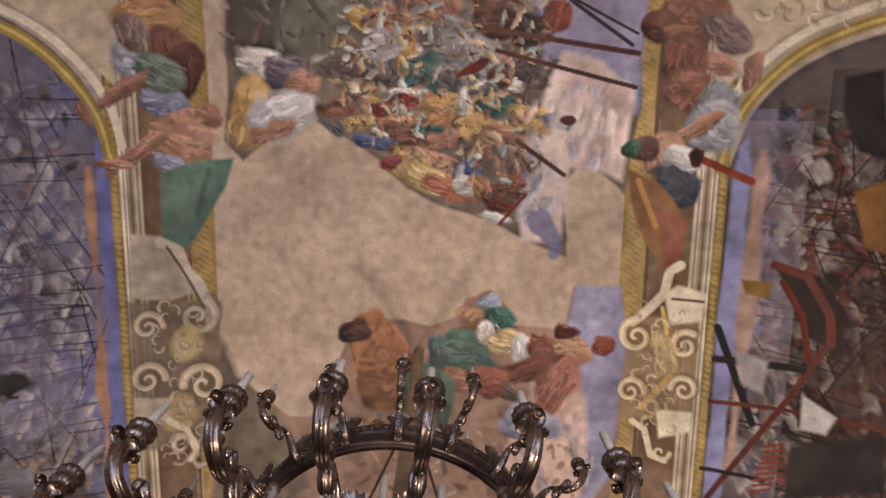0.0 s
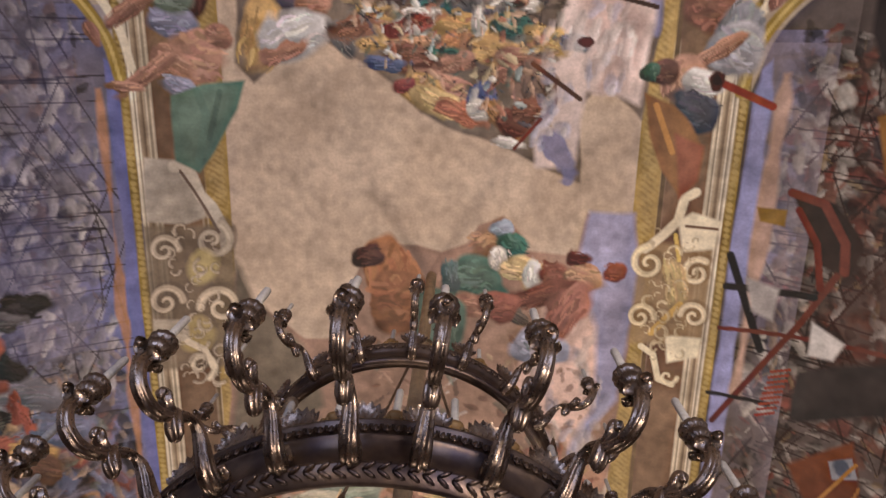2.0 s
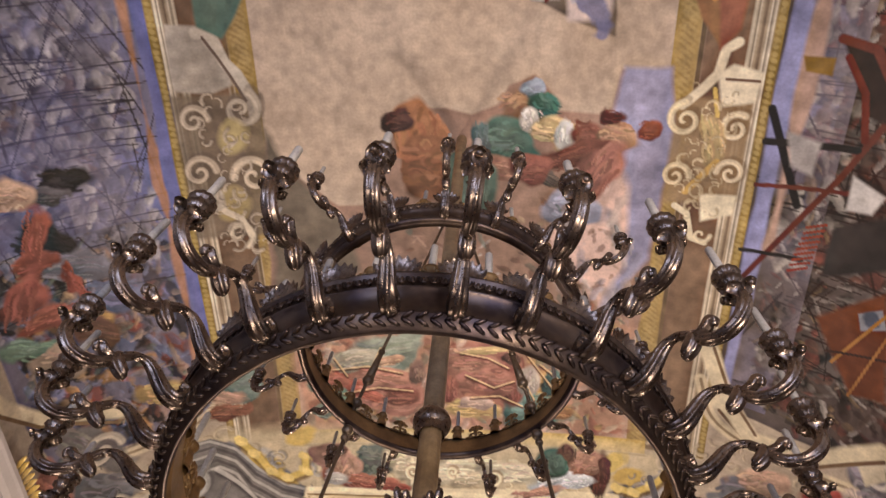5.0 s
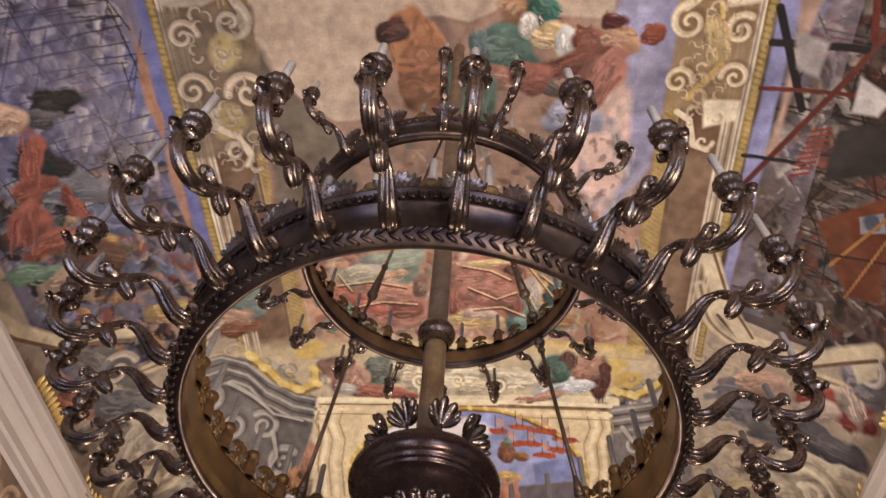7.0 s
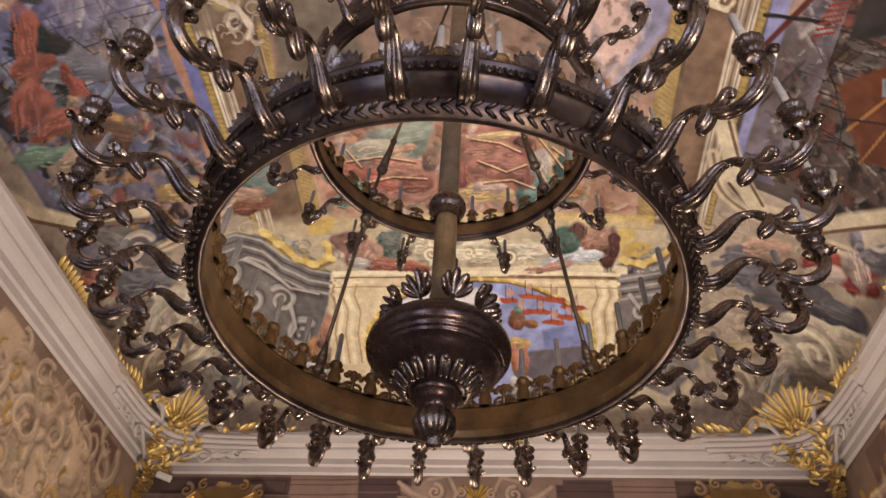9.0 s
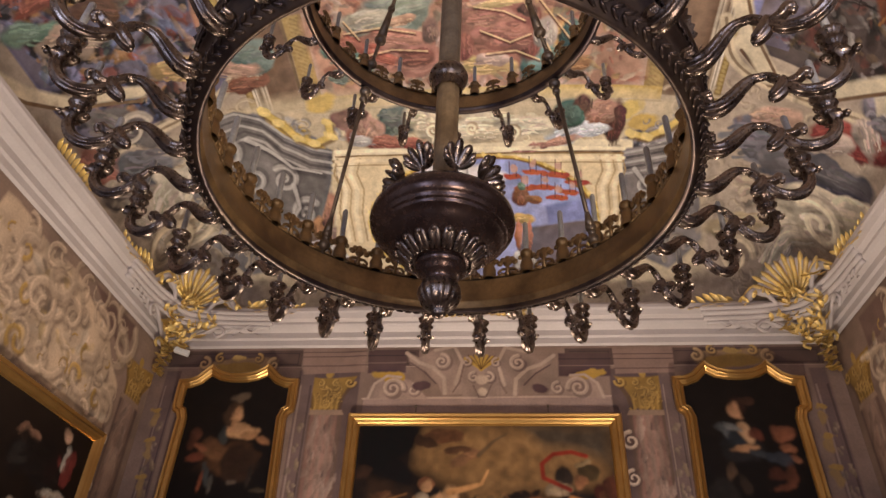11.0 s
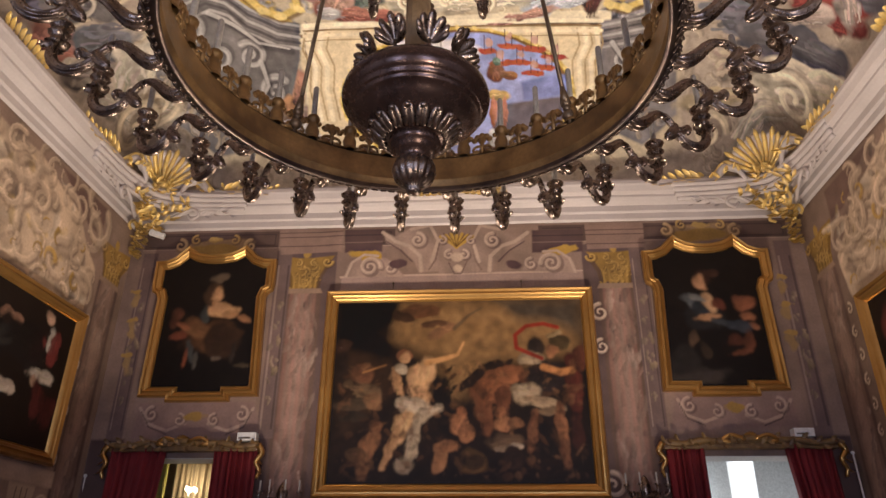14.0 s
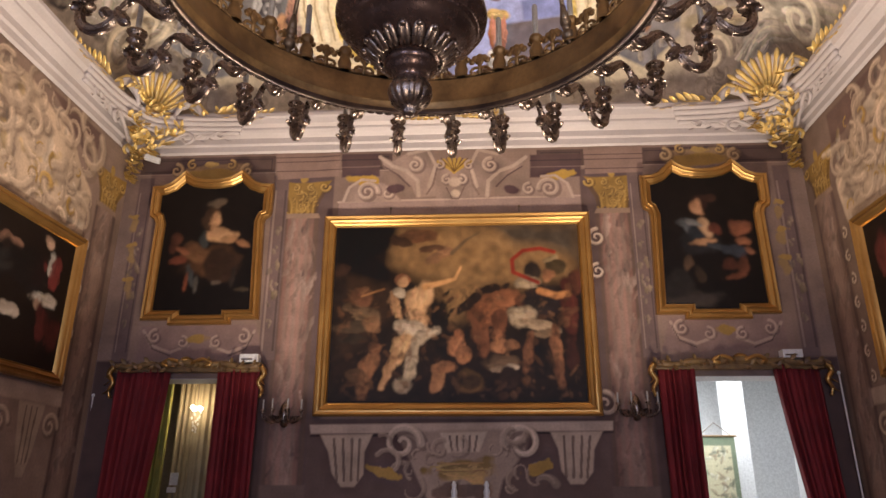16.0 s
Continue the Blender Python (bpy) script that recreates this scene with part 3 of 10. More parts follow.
vault.ell(1.255, -2.176, 0.152, 0.079, 9, pig(120, 120, 136), soft=0.3, rough=0.25, light=0.35)
vault.ell(0.779, -2.043, 0.183, 0.111, -1, pig(176, 120, 92), soft=0.3, rough=0.25, light=0.35)
vault.ell(0.733, -1.890, 0.153, 0.092, -1, pig(176, 120, 92), soft=0.3, rough=0.25, light=0.35)
vault.ell(0.840, -1.739, 0.134, 0.113, -1, pig(190, 140, 110), soft=0.3, rough=0.25, light=0.35)
vault.ell(0.944, -1.741, 0.205, 0.258, -1, pig(130, 100, 86), soft=0.3, rough=0.25, light=0.35)
vault.ell(0.119, -1.777, 0.309, 0.124, 14, pig(176, 120, 92), soft=0.3, rough=0.25, light=0.35)
vault.ell(-0.035, -1.723, 0.227, 0.125, 29, pig(206, 158, 70), soft=0.3, rough=0.25, light=0.35)
vault.ell(0.120, -1.622, 0.311, 0.114, 24, pig(214, 176, 100), soft=0.3, rough=0.25, light=0.35)
vault.ell(0.277, -1.548, 0.260, 0.093, 19, pig(190, 110, 70), soft=0.3, rough=0.25, light=0.35)
vault.ell(0.481, -1.681, 0.134, 0.155, -1, pig(90, 100, 150), soft=0.3, rough=0.25, light=0.35)
vault.ell(0.458, -1.577, 0.124, 0.104, -1, pig(214, 204, 192), soft=0.3, rough=0.25, light=0.35)
vault.ell(0.641, -1.529, 0.209, 0.083, 49, pig(170, 120, 60), soft=0.3, rough=0.25, light=0.35)
vault.ell(0.746, -1.479, 0.156, 0.125, 19, pig(120, 64, 44), soft=0.3, rough=0.25, light=0.35)
vault.ell(0.898, -1.586, 0.155, 0.114, -1, pig(140, 84, 60), soft=0.3, rough=0.25, light=0.35)
vault.ell(0.699, -1.295, 0.156, 0.052, 8, pig(214, 204, 192), soft=0.3, rough=0.25, light=0.35)
vault.ell(-0.191, -2.304, 0.080, 0.255, 70, pig(150, 70, 50), soft=0.3, rough=0.25, light=0.35)
vault.ell(-0.646, -2.271, 0.119, 0.256, 70, pig(150, 96, 64), soft=0.3, rough=0.25, light=0.35)
vault.ell(-0.395, -1.973, 0.204, 0.061, 4, pig(90, 100, 140), soft=0.3, rough=0.25, light=0.35)
vault.ell(-0.242, -1.771, 0.103, 0.072, -1, pig(150, 70, 60), soft=0.3, rough=0.25, light=0.35)
vault.daubs(-0.75, 1.15, -3.4, -1.45, 300, [pig(206, 170, 104), pig(150, 92, 68), pig(212, 204, 196), pig(100, 110, 130), pig(84, 110, 100), pig(190, 146, 116), pig(70, 58, 54), pig(120, 100, 88)], 0.030, 3.0, None, 0.5, 21, lambda u, v: v < -1.75 + 0.45 * u)
vault.daubs(-1.75, 1.2, -3.4, -2.0, 200, [pig(90, 82, 76), pig(140, 130, 118), pig(70, 62, 58), pig(186, 176, 164), pig(150, 110, 84)], 0.04, 3.0, None, 0.5, 23, lambda u, v: v < -2.1 + 0.45 * u)
vault.daubs(-0.7, 1.1, -3.2, -1.4, 190, [pig(232, 206, 150), pig(236, 228, 216), pig(226, 184, 110), pig(214, 168, 130), pig(176, 196, 196), pig(206, 120, 80)], 0.030, 2.6, None, 0.7, 27, lambda u, v: v < -1.8 + 0.42 * u)
vault.daubs(-0.7, 1.1, -3.2, -1.4, 150, [pig(70, 44, 34), pig(96, 60, 44), pig(56, 60, 66)], 0.013, 4.0, None, 0.7, 28, lambda u, v: v < -1.8 + 0.42 * u)
vault.daubs(1.0, 1.75, -2.5, -1.2, 60, [pig(232, 216, 210), pig(222, 196, 190), pig(176, 176, 206)], 0.07, 2.6, 100, 0.5, 29, lambda u, v: v < -1.75 or u < 1.3)
vault.line([(0.596, -2.974), (1.934, -2.767)], 0.048, pig(96, 66, 54))
vault.line([(0.701, -2.783), (1.932, -2.478)], 0.040, pig(96, 66, 54))
vault.line([(1.314, -3.215), (1.878, -2.837)], 0.034, pig(70, 66, 76))
vault.line([(0.908, -1.995), (1.345, -1.699)], 0.042, pig(110, 74, 56))
vault.line([(0.779, -1.244), (1.004, -1.511)], 0.031, pig(120, 60, 44))
vault.line([(1.362, -3.215), (1.918, -2.932)], 0.025, pig(60, 58, 66))
vault.ell(1.356, -2.183, 0.070, 0.040, -1, pig(110, 60, 60))
vault.ell(0.498, -2.635, 0.147, 0.049, -30, pig(110, 60, 40))
# lower remnant
vault.poly([(-0.637, -0.183), (-0.471, -0.315), (-0.1, -0.3), (0.138, -0.229), (0.374, -0.336), (0.475, -0.52), (0.703, -0.588), (0.864, -0.445), (0.949, -0.289), (1.315, -0.243), (1.436, -0.325), (1.479, -0.682), (1.607, -0.635), (1.92, -0.693), (2.054, -0.037), (1.973, 1.005), (1.879, 2.281), (-2.098, 2.328), (-1.844, -0.03), (-1.717, 0.261), (-1.196, 0.644), (-0.911, 0.652), (-0.775, 0.295)], pig(150, 120, 104), soft=0.03, rough=0.03)
vault.poly([(-1.829, -0.139), (-1.717, 0.261), (-1.201, 0.706), (-1.025, 1.422), (-2.021, 2.196)], pig(112, 100, 86), soft=0.08, rough=0.05)
vault.poly([(1.462, -0.326), (1.5, -0.708), (1.92, -0.693), (2.029, -0.035), (1.939, 1.195), (1.489, 1.908), (1.41, 0.274)], pig(150, 146, 176), soft=0.06, rough=0.05)
vault.poly([(1.132, 0.116), (1.439, -0.005), (1.693, 0.431), (1.729, 1.345), (1.478, 1.769), (0.858, 1.145)], pig(204, 172, 160), soft=0.08, rough=0.05)
vault.ell(-0.351, 0.045, 0.272, 0.345, 0, pig(166, 102, 46), soft=0.3, rough=0.3, light=0.35)
vault.ell(-0.277, 0.304, 0.331, 0.296, 0, pig(148, 90, 44), soft=0.3, rough=0.3, light=0.35)
vault.ell(-0.557, -0.182, 0.128, 0.110, 1, pig(96, 56, 44), soft=0.3, rough=0.3, light=0.35)
vault.ell(0.584, -0.310, 0.207, 0.184, -16, pig(166, 120, 80), soft=0.3, rough=0.3, light=0.35)
vault.ell(0.708, -0.469, 0.113, 0.082, -1, pig(150, 160, 180), soft=0.3, rough=0.3, light=0.35)
vault.ell(0.433, 0.016, 0.267, 0.226, -1, pig(84, 118, 104), soft=0.3, rough=0.3, light=0.35)
vault.ell(0.844, -0.314, 0.159, 0.126, 29, pig(70, 116, 100), soft=0.3, rough=0.3, light=0.35)
vault.ell(0.693, -0.178, 0.105, 0.132, -1, pig(214, 204, 192), soft=0.3, rough=0.3, light=0.35)
vault.ell(0.962, -0.073, 0.265, 0.142, 9, pig(206, 176, 110), soft=0.3, rough=0.3, light=0.35)
vault.ell(1.014, -0.075, 0.094, 0.165, -2, pig(210, 206, 200), soft=0.3, rough=0.3, light=0.35)
vault.ell(1.224, -0.080, 0.157, 0.142, -2, pig(150, 84, 60), soft=0.3, rough=0.3, light=0.35)
vault.ell(1.486, -0.062, 0.177, 0.143, 8, pig(180, 130, 90), soft=0.3, rough=0.3, light=0.35)
vault.ell(1.445, -0.221, 0.123, 0.085, -2, pig(110, 50, 40), soft=0.3, rough=0.3, light=0.35)
vault.ell(1.788, -0.128, 0.110, 0.098, -4, pig(160, 80, 60), soft=0.3, rough=0.3, light=0.35)
vault.ell(1.083, 0.174, 0.315, 0.115, -23, pig(130, 70, 50), soft=0.3, rough=0.3, light=0.35)
vault.ell(0.493, 0.301, 0.274, 0.093, 9, pig(176, 120, 92), soft=0.3, rough=0.3, light=0.35)
vault.ell(0.822, 0.351, 0.337, 0.069, 30, pig(110, 90, 80), soft=0.3, rough=0.3, light=0.35)
vault.ell(0.109, 0.479, 0.222, 0.305, 0, pig(80, 104, 90), soft=0.3, rough=0.3, light=0.35)
vault.ell(0.218, -0.039, 0.086, 0.170, 0, pig(90, 110, 110), soft=0.3, rough=0.3, light=0.35)
vault.ell(1.362, 0.333, 0.168, 0.342, 29, pig(170, 100, 80), soft=0.3, rough=0.3, light=0.35)
vault.ell(0.711, 0.297, 0.163, 0.139, -2, pig(150, 80, 60), soft=0.3, rough=0.3, light=0.35)
vault.ell(1.116, 0.699, 0.221, 0.183, -3, pig(150, 150, 176), soft=0.3, rough=0.3, light=0.35)
vault.daubs(-0.9, 1.6, 0.4, 1.9, 170, [pig(136, 84, 46), pig(90, 114, 104), pig(196, 168, 120), pig(204, 196, 190), pig(110, 66, 48), pig(180, 140, 116), pig(70, 54, 46)], 0.035, 3.0, None, 0.45, 25, lambda u, v: v > 0.62)
vault.daubs(1.0, 1.85, 0.2, 3.2, 60, [pig(206, 186, 178), pig(160, 156, 182), pig(190, 160, 150)], 0.09, 3.0, 90, 0.45, 26, lambda u, v: v > 0.6)
vault.poly([(-1.80, 2.1), (-1.2, 1.7), (0.2, 1.8), (1.2, 1.9), (1.88, 2.0), (1.88, 3.46), (-1.82, 3.46)], pig(178, 136, 112), 0.1, 0.1)
vault.daubs(-1.75, 1.8, 1.8, 3.4, 420, [pig(190, 130, 104), pig(176, 84, 52), pig(110, 130, 112), pig(214, 190, 150), pig(150, 84, 66), pig(196, 160, 70), pig(206, 176, 160)], 0.055, 3.0, None, 0.5, 31)
vault.ell(-0.843, 2.428, 0.381, 0.222, -8, pig(150, 160, 140), soft=0.35, rough=0.3, light=0.3)
vault.ell(-1.144, 2.785, 0.327, 0.155, 16, pig(196, 90, 56), soft=0.35, rough=0.3, light=0.3)
vault.ell(-0.773, 3.038, 0.396, 0.239, 3, pig(190, 120, 96), soft=0.35, rough=0.3, light=0.3)
vault.ell(0.282, 2.776, 0.445, 0.379, 1, pig(176, 110, 84), soft=0.35, rough=0.3, light=0.3)
vault.ell(0.146, 3.152, 0.328, 0.128, 2, pig(210, 170, 90), soft=0.35, rough=0.3, light=0.3)
vault.ell(0.798, 3.085, 0.259, 0.232, -1, pig(100, 140, 130), soft=0.35, rough=0.3, light=0.3)
vault.ell(1.047, 2.855, 0.228, 0.180, -2, pig(210, 160, 60), soft=0.35, rough=0.3, light=0.3)
vault.ell(-1.438, 2.990, 0.270, 0.126, 28, pig(110, 140, 120), soft=0.35, rough=0.3, light=0.3)
vault.ell(0.097, 2.513, 0.250, 0.146, 2, pig(200, 150, 120), soft=0.35, rough=0.3, light=0.3)
vault.ell(0.600, 2.783, 0.152, 0.300, -1, pig(160, 90, 70), soft=0.35, rough=0.3, light=0.3)
vault.poly([(-2.06, 3.44), (2.12, 3.44), (2.12, 3.62), (-2.06, 3.62)], pig(200, 168, 92), 0.012)
vault.line([(-2.06, 3.64), (2.12, 3.64)], 0.03, pig(112, 88, 56), 0.8)
for k in range(64):
    vault.ell(-2.0 + 0.064 * k, 3.53, 0.028, 0.07, 30, pig(228, 200, 130), 0.7, 0.3, 0.6)
# lunette over the far wall
vault.poly([(-2.897, 3.333), (2.414, 3.59), (2.823, 4.837), (2.764, 5.821), (1.711, 6.283), (-2.613, 6.287), (-4.12, 5.181), (-3.705, 3.611)], pig(204, 186, 150), soft=0.2, alpha=0.8)
vault.poly([(-3.405, 3.717), (-2.952, 3.544), (-2.72, 3.485), (-2.407, 3.737), (-2.006, 4.009), (-1.877, 4.181), (-2.004, 4.811), (-2.088, 5.402), (-2.537, 5.747), (-3.208, 5.832), (-3.943, 5.307), (-3.818, 4.173)], pig(132, 126, 122), soft=0.04, rough=0.02)
vault.poly([(1.678, 4.169), (1.98, 4.002), (2.44, 3.795), (2.697, 3.924), (2.804, 5.48), (2.324, 5.826), (1.778, 5.552), (1.623, 4.851)], pig(140, 132, 128), soft=0.04, rough=0.02)
vault.ell(-2.859, 3.764, 0.437, 0.132, -1, pig(176, 170, 164), soft=0.5, rough=0.4, light=0.3)
vault.ell(-2.625, 4.102, 0.608, 0.087, 23, pig(96, 90, 88), soft=0.5, rough=0.4, light=0.3)
vault.ell(-3.050, 4.283, 0.469, 0.112, -11, pig(100, 94, 92), soft=0.5, rough=0.4, light=0.3)
vault.ell(-2.532, 4.549, 0.390, 0.165, 13, pig(168, 162, 156), soft=0.5, rough=0.4, light=0.3)
vault.ell(-3.055, 4.835, 0.334, 0.199, 5, pig(104, 98, 96), soft=0.5, rough=0.4, light=0.3)
vault.ell(-3.431, 5.050, 0.433, 0.124, -23, pig(170, 160, 150), soft=0.5, rough=0.4, light=0.3)
vault.ell(-2.407, 5.106, 0.271, 0.285, -0, pig(112, 106, 104), soft=0.5, rough=0.4, light=0.3)
vault.ell(2.205, 4.229, 0.353, 0.098, -19, pig(184, 176, 168), soft=0.5, rough=0.4, light=0.3)
vault.ell(2.152, 4.551, 0.287, 0.116, 8, pig(108, 100, 98), soft=0.5, rough=0.4, light=0.3)
vault.ell(2.303, 4.846, 0.219, 0.215, -2, pig(170, 160, 150), soft=0.5, rough=0.4, light=0.3)
vault.ell(1.932, 4.395, 0.114, 0.306, 2, pig(100, 94, 92), soft=0.5, rough=0.4, light=0.3)
vault.scroll(-3.105, 4.168, 0.343, -1, 60, pig(178, 172, 164), 0.137, pig(92, 86, 84), 1.4)
vault.scroll(-2.798, 4.778, 0.273, 1, 0, pig(176, 170, 162), 0.112, pig(92, 86, 84), 1.4)
vault.scroll(2.442, 4.614, 0.240, 1, 150, pig(180, 172, 164), 0.105, pig(96, 90, 88), 1.4)
vault.scroll(-3.441, 5.380, 0.252, -1, 0, pig(188, 176, 160), 0.109, pig(100, 90, 82), 1.4)
vault.ell(-2.416, 3.781, 0.327, 0.124, 32, pig(196, 166, 84), soft=0.4, rough=0.5)
vault.ell(-2.164, 4.076, 0.303, 0.114, 43, pig(206, 176, 92), soft=0.4, rough=0.5)
vault.ell(1.975, 3.924, 0.251, 0.111, -29, pig(204, 172, 90), soft=0.4, rough=0.5)
vault.ell(1.758, 3.770, 0.168, 0.093, -38, pig(214, 186, 104), soft=0.4, rough=0.5)
vault.ell(-1.933, 3.508, 0.169, 0.132, 7, pig(210, 180, 100), soft=0.4, rough=0.5)
vault.rocaille(-4.7, -2.1, 3.3, 6.2, 150, pig(196, 178, 148), pig(126, 106, 84), 0.12, 51, None, 0.5)
vault.rocaille(2.2, 4.7, 3.1, 6.2, 150, pig(198, 180, 152), pig(124, 106, 90), 0.12, 52, None, 0.5)
vault.rocaille(-2.35, -1.35, 3.75, 5.6, 90, pig(160, 154, 148), pig(88, 82, 80), 0.11, 53, None, 0.5)
vault.rocaille(1.75, 2.7, 3.75, 5.6, 80, pig(164, 156, 150), pig(92, 86, 84), 0.11, 54, None, 0.5)
vault.rocaille(-1.9, 1.95, 5.75, 6.25, 90, pig(206, 188, 152), pig(140, 116, 86), 0.08, 55, None, 0.5)
vault.rocaille(-1.3, 1.7, 3.68, 4.3, 60, pig(222, 204, 166), pig(160, 134, 98), 0.07, 56, None, 0.5)
OV = (0.13, 5.02)
vault.ell(0.021, 5.124, 1.562, 0.913, 0, pig(206, 176, 104), soft=0.05, rough=0.02)
vault.ell(0.021, 5.137, 1.449, 0.838, 0, pig(150, 118, 60), soft=0.05, rough=0.02)
vault.ell(0.020, 5.150, 1.392, 0.798, 0, pig(150, 160, 206), soft=0.05, rough=0.02)
vault.ell(0.382, 5.408, 0.909, 0.272, -0, pig(110, 104, 116), soft=0.4, rough=0.3)
vault.ell(0.809, 5.132, 0.351, 0.167, -1, pig(96, 90, 98), soft=0.4, rough=0.3)
vault.ell(1.093, 4.915, 0.211, 0.149, 1, pig(120, 112, 116), soft=0.4, rough=0.3)
vault.ell(-0.595, 4.680, 0.497, 0.194, 1, pig(196, 190, 196), soft=0.4, rough=0.3)
vault.ell(-0.165, 4.538, 0.421, 0.122, 1, pig(214, 206, 200), soft=0.4, rough=0.3)
vault.ell(0.373, 5.818, 0.828, 0.170, 1, pig(96, 84, 80), soft=0.4, rough=0.3)
vault.ell(0.660, 5.482, 0.417, 0.112, 10, pig(120, 130, 190), soft=0.4, rough=0.3)
vault.ell(-0.894, 5.118, 0.288, 0.430, 1, pig(176, 166, 168), soft=0.4, rough=0.3)
vault.ell(1.153, 5.336, 0.211, 0.142, 1, pig(90, 86, 104), soft=0.4, rough=0.3)
vault.ell(0.815, 4.549, 0.350, 0.073, 9, pig(160, 84, 64), soft=0.4, rough=0.4)
vault.ell(1.094, 4.735, 0.282, 0.069, 9, pig(170, 90, 70), soft=0.4, rough=0.4)
vault.ell(0.604, 4.732, 0.253, 0.063, 10, pig(150, 80, 64), soft=0.4, rough=0.4)
vault.ell(1.164, 4.512, 0.169, 0.073, 2, pig(150, 80, 64), soft=0.4, rough=0.4)
vault.ell(0.920, 4.402, 0.237, 0.059, 5, pig(176, 104, 84), soft=0.4, rough=0.4)
vault.ell(0.671, 4.949, 0.210, 0.058, 8, pig(130, 76, 64), soft=0.4, rough=0.4)
vault.line([(0.537, 4.402), (0.547, 4.782)], 0.023, pig(120, 66, 54), alpha=0.8)
vault.line([(0.649, 4.423), (0.659, 4.787)], 0.019, pig(120, 66, 54), alpha=0.8)
vault.line([(0.76, 4.443), (0.771, 4.782)], 0.024, pig(120, 66, 54), alpha=0.8)
vault.line([(0.871, 4.469), (0.883, 4.784)], 0.024, pig(120, 66, 54), alpha=0.8)
vault.line([(0.983, 4.494), (0.996, 4.784)], 0.024, pig(120, 66, 54), alpha=0.8)
vault.line([(1.095, 4.518), (1.108, 4.791)], 0.019, pig(120, 66, 54), alpha=0.8)
vault.line([(1.206, 4.54), (1.22, 4.788)], 0.023, pig(120, 66, 54), alpha=0.8)
vault.ell(0.532, 4.838, 0.154, 0.134, 1, pig(150, 96, 66), soft=0.3, rough=0.2, light=0.3)
vault.ell(0.544, 5.023, 0.211, 0.097, 0, pig(180, 120, 84), soft=0.3, rough=0.2, light=0.3)
vault.ell(0.596, 5.211, 0.225, 0.131, 2, pig(214, 176, 90), soft=0.3, rough=0.2, light=0.3)
vault.ell(0.485, 5.478, 0.084, 0.234, -2, pig(196, 110, 76), soft=0.3, rough=0.2, light=0.3)
vault.ell(0.646, 5.483, 0.084, 0.235, -4, pig(196, 110, 76), soft=0.3, rough=0.2, light=0.3)
vault.ell(0.479, 5.751, 0.084, 0.125, 8, pig(200, 196, 190), soft=0.3, rough=0.2, light=0.3)
vault.ell(0.568, 4.770, 0.098, 0.087, -2, pig(120, 130, 120), soft=0.3, rough=0.2, light=0.3)
vault.poly([(-1.872, 4.266), (-1.605, 4.278), (-1.614, 5.395), (-1.964, 5.399)], pig(214, 196, 156), soft=0.03)
vault.line([(-1.801, 4.31), (-1.857, 5.4)], 0.030, pig(150, 128, 96))
vault.line([(-1.696, 4.31), (-1.72, 5.397)], 0.030, pig(160, 138, 104))
vault.ell(-1.744, 4.350, 0.251, 0.115, 3, pig(226, 210, 172), rough=0.4)
vault.ell(-1.812, 5.036, 0.121, 0.245, 14, pig(224, 208, 170), rough=0.4)
vault.poly([(1.559, 4.326), (1.81, 4.322), (1.836, 5.415), (1.51, 5.416)], pig(214, 196, 156), soft=0.03)
vault.line([(1.63, 4.366), (1.608, 5.408)], 0.029, pig(150, 128, 96))
vault.line([(1.727, 4.361), (1.736, 5.415)], 0.029, pig(160, 138, 104))
vault.ell(1.687, 4.401, 0.239, 0.107, -1, pig(226, 210, 172), rough=0.4)
vault.ell(1.662, 5.061, 0.115, 0.242, 17, pig(224, 208, 170), rough=0.4)
vault.poly([(-1.842, 4.2), (1.852, 4.167), (1.859, 4.323), (-1.857, 4.348)], pig(224, 208, 172), soft=0.02)
vault.line([(-1.857, 4.348), (1.859, 4.323)], 0.039, pig(140, 116, 84))
vault.ell(-1.444, 3.882, 0.246, 0.192, 36, pig(196, 140, 112), soft=0.35, rough=0.3, light=0.35)
vault.ell(-1.245, 4.068, 0.314, 0.144, 18, pig(180, 110, 80), soft=0.35, rough=0.3, light=0.35)
vault.ell(-0.915, 4.156, 0.311, 0.093, 10, pig(176, 96, 66), soft=0.35, rough=0.3, light=0.35)
vault.ell(-1.348, 4.006, 0.157, 0.127, 4, pig(206, 200, 196), soft=0.35, rough=0.3, light=0.35)
vault.ell(-0.980, 3.866, 0.253, 0.235, 1, pig(110, 116, 104), soft=0.35, rough=0.3, light=0.35)
vault.ell(1.388, 3.821, 0.233, 0.189, -25, pig(186, 128, 98), soft=0.35, rough=0.3, light=0.35)
vault.ell(1.156, 4.018, 0.302, 0.125, -18, pig(196, 200, 206), soft=0.35, rough=0.3, light=0.35)
vault.ell(0.746, 4.250, 0.416, 0.058, -17, pig(190, 134, 104), soft=0.35, rough=0.3, light=0.35)
vault.ell(1.083, 3.825, 0.177, 0.158, 0, pig(80, 110, 96), soft=0.35, rough=0.3, light=0.35)
vault.ell(1.623, 4.014, 0.111, 0.264, 0, pig(120, 70, 50), soft=0.35, rough=0.3, light=0.35)
vault.ell(-0.697, 3.834, 0.208, 0.177, 2, pig(206, 190, 150), soft=0.35, rough=0.3, light=0.35)
vault.ell(0.128, 3.935, 0.411, 0.154, 0, pig(224, 206, 164), soft=0.35, rough=0.3, light=0.35)
vault.ell(0.608, 3.977, 0.274, 0.126, 1, pig(220, 204, 166), soft=0.35, rough=0.3, light=0.35)
vault.ell(-0.497, 4.000, 0.139, 0.232, 2, pig(226, 204, 160), soft=0.35, rough=0.3, light=0.35)
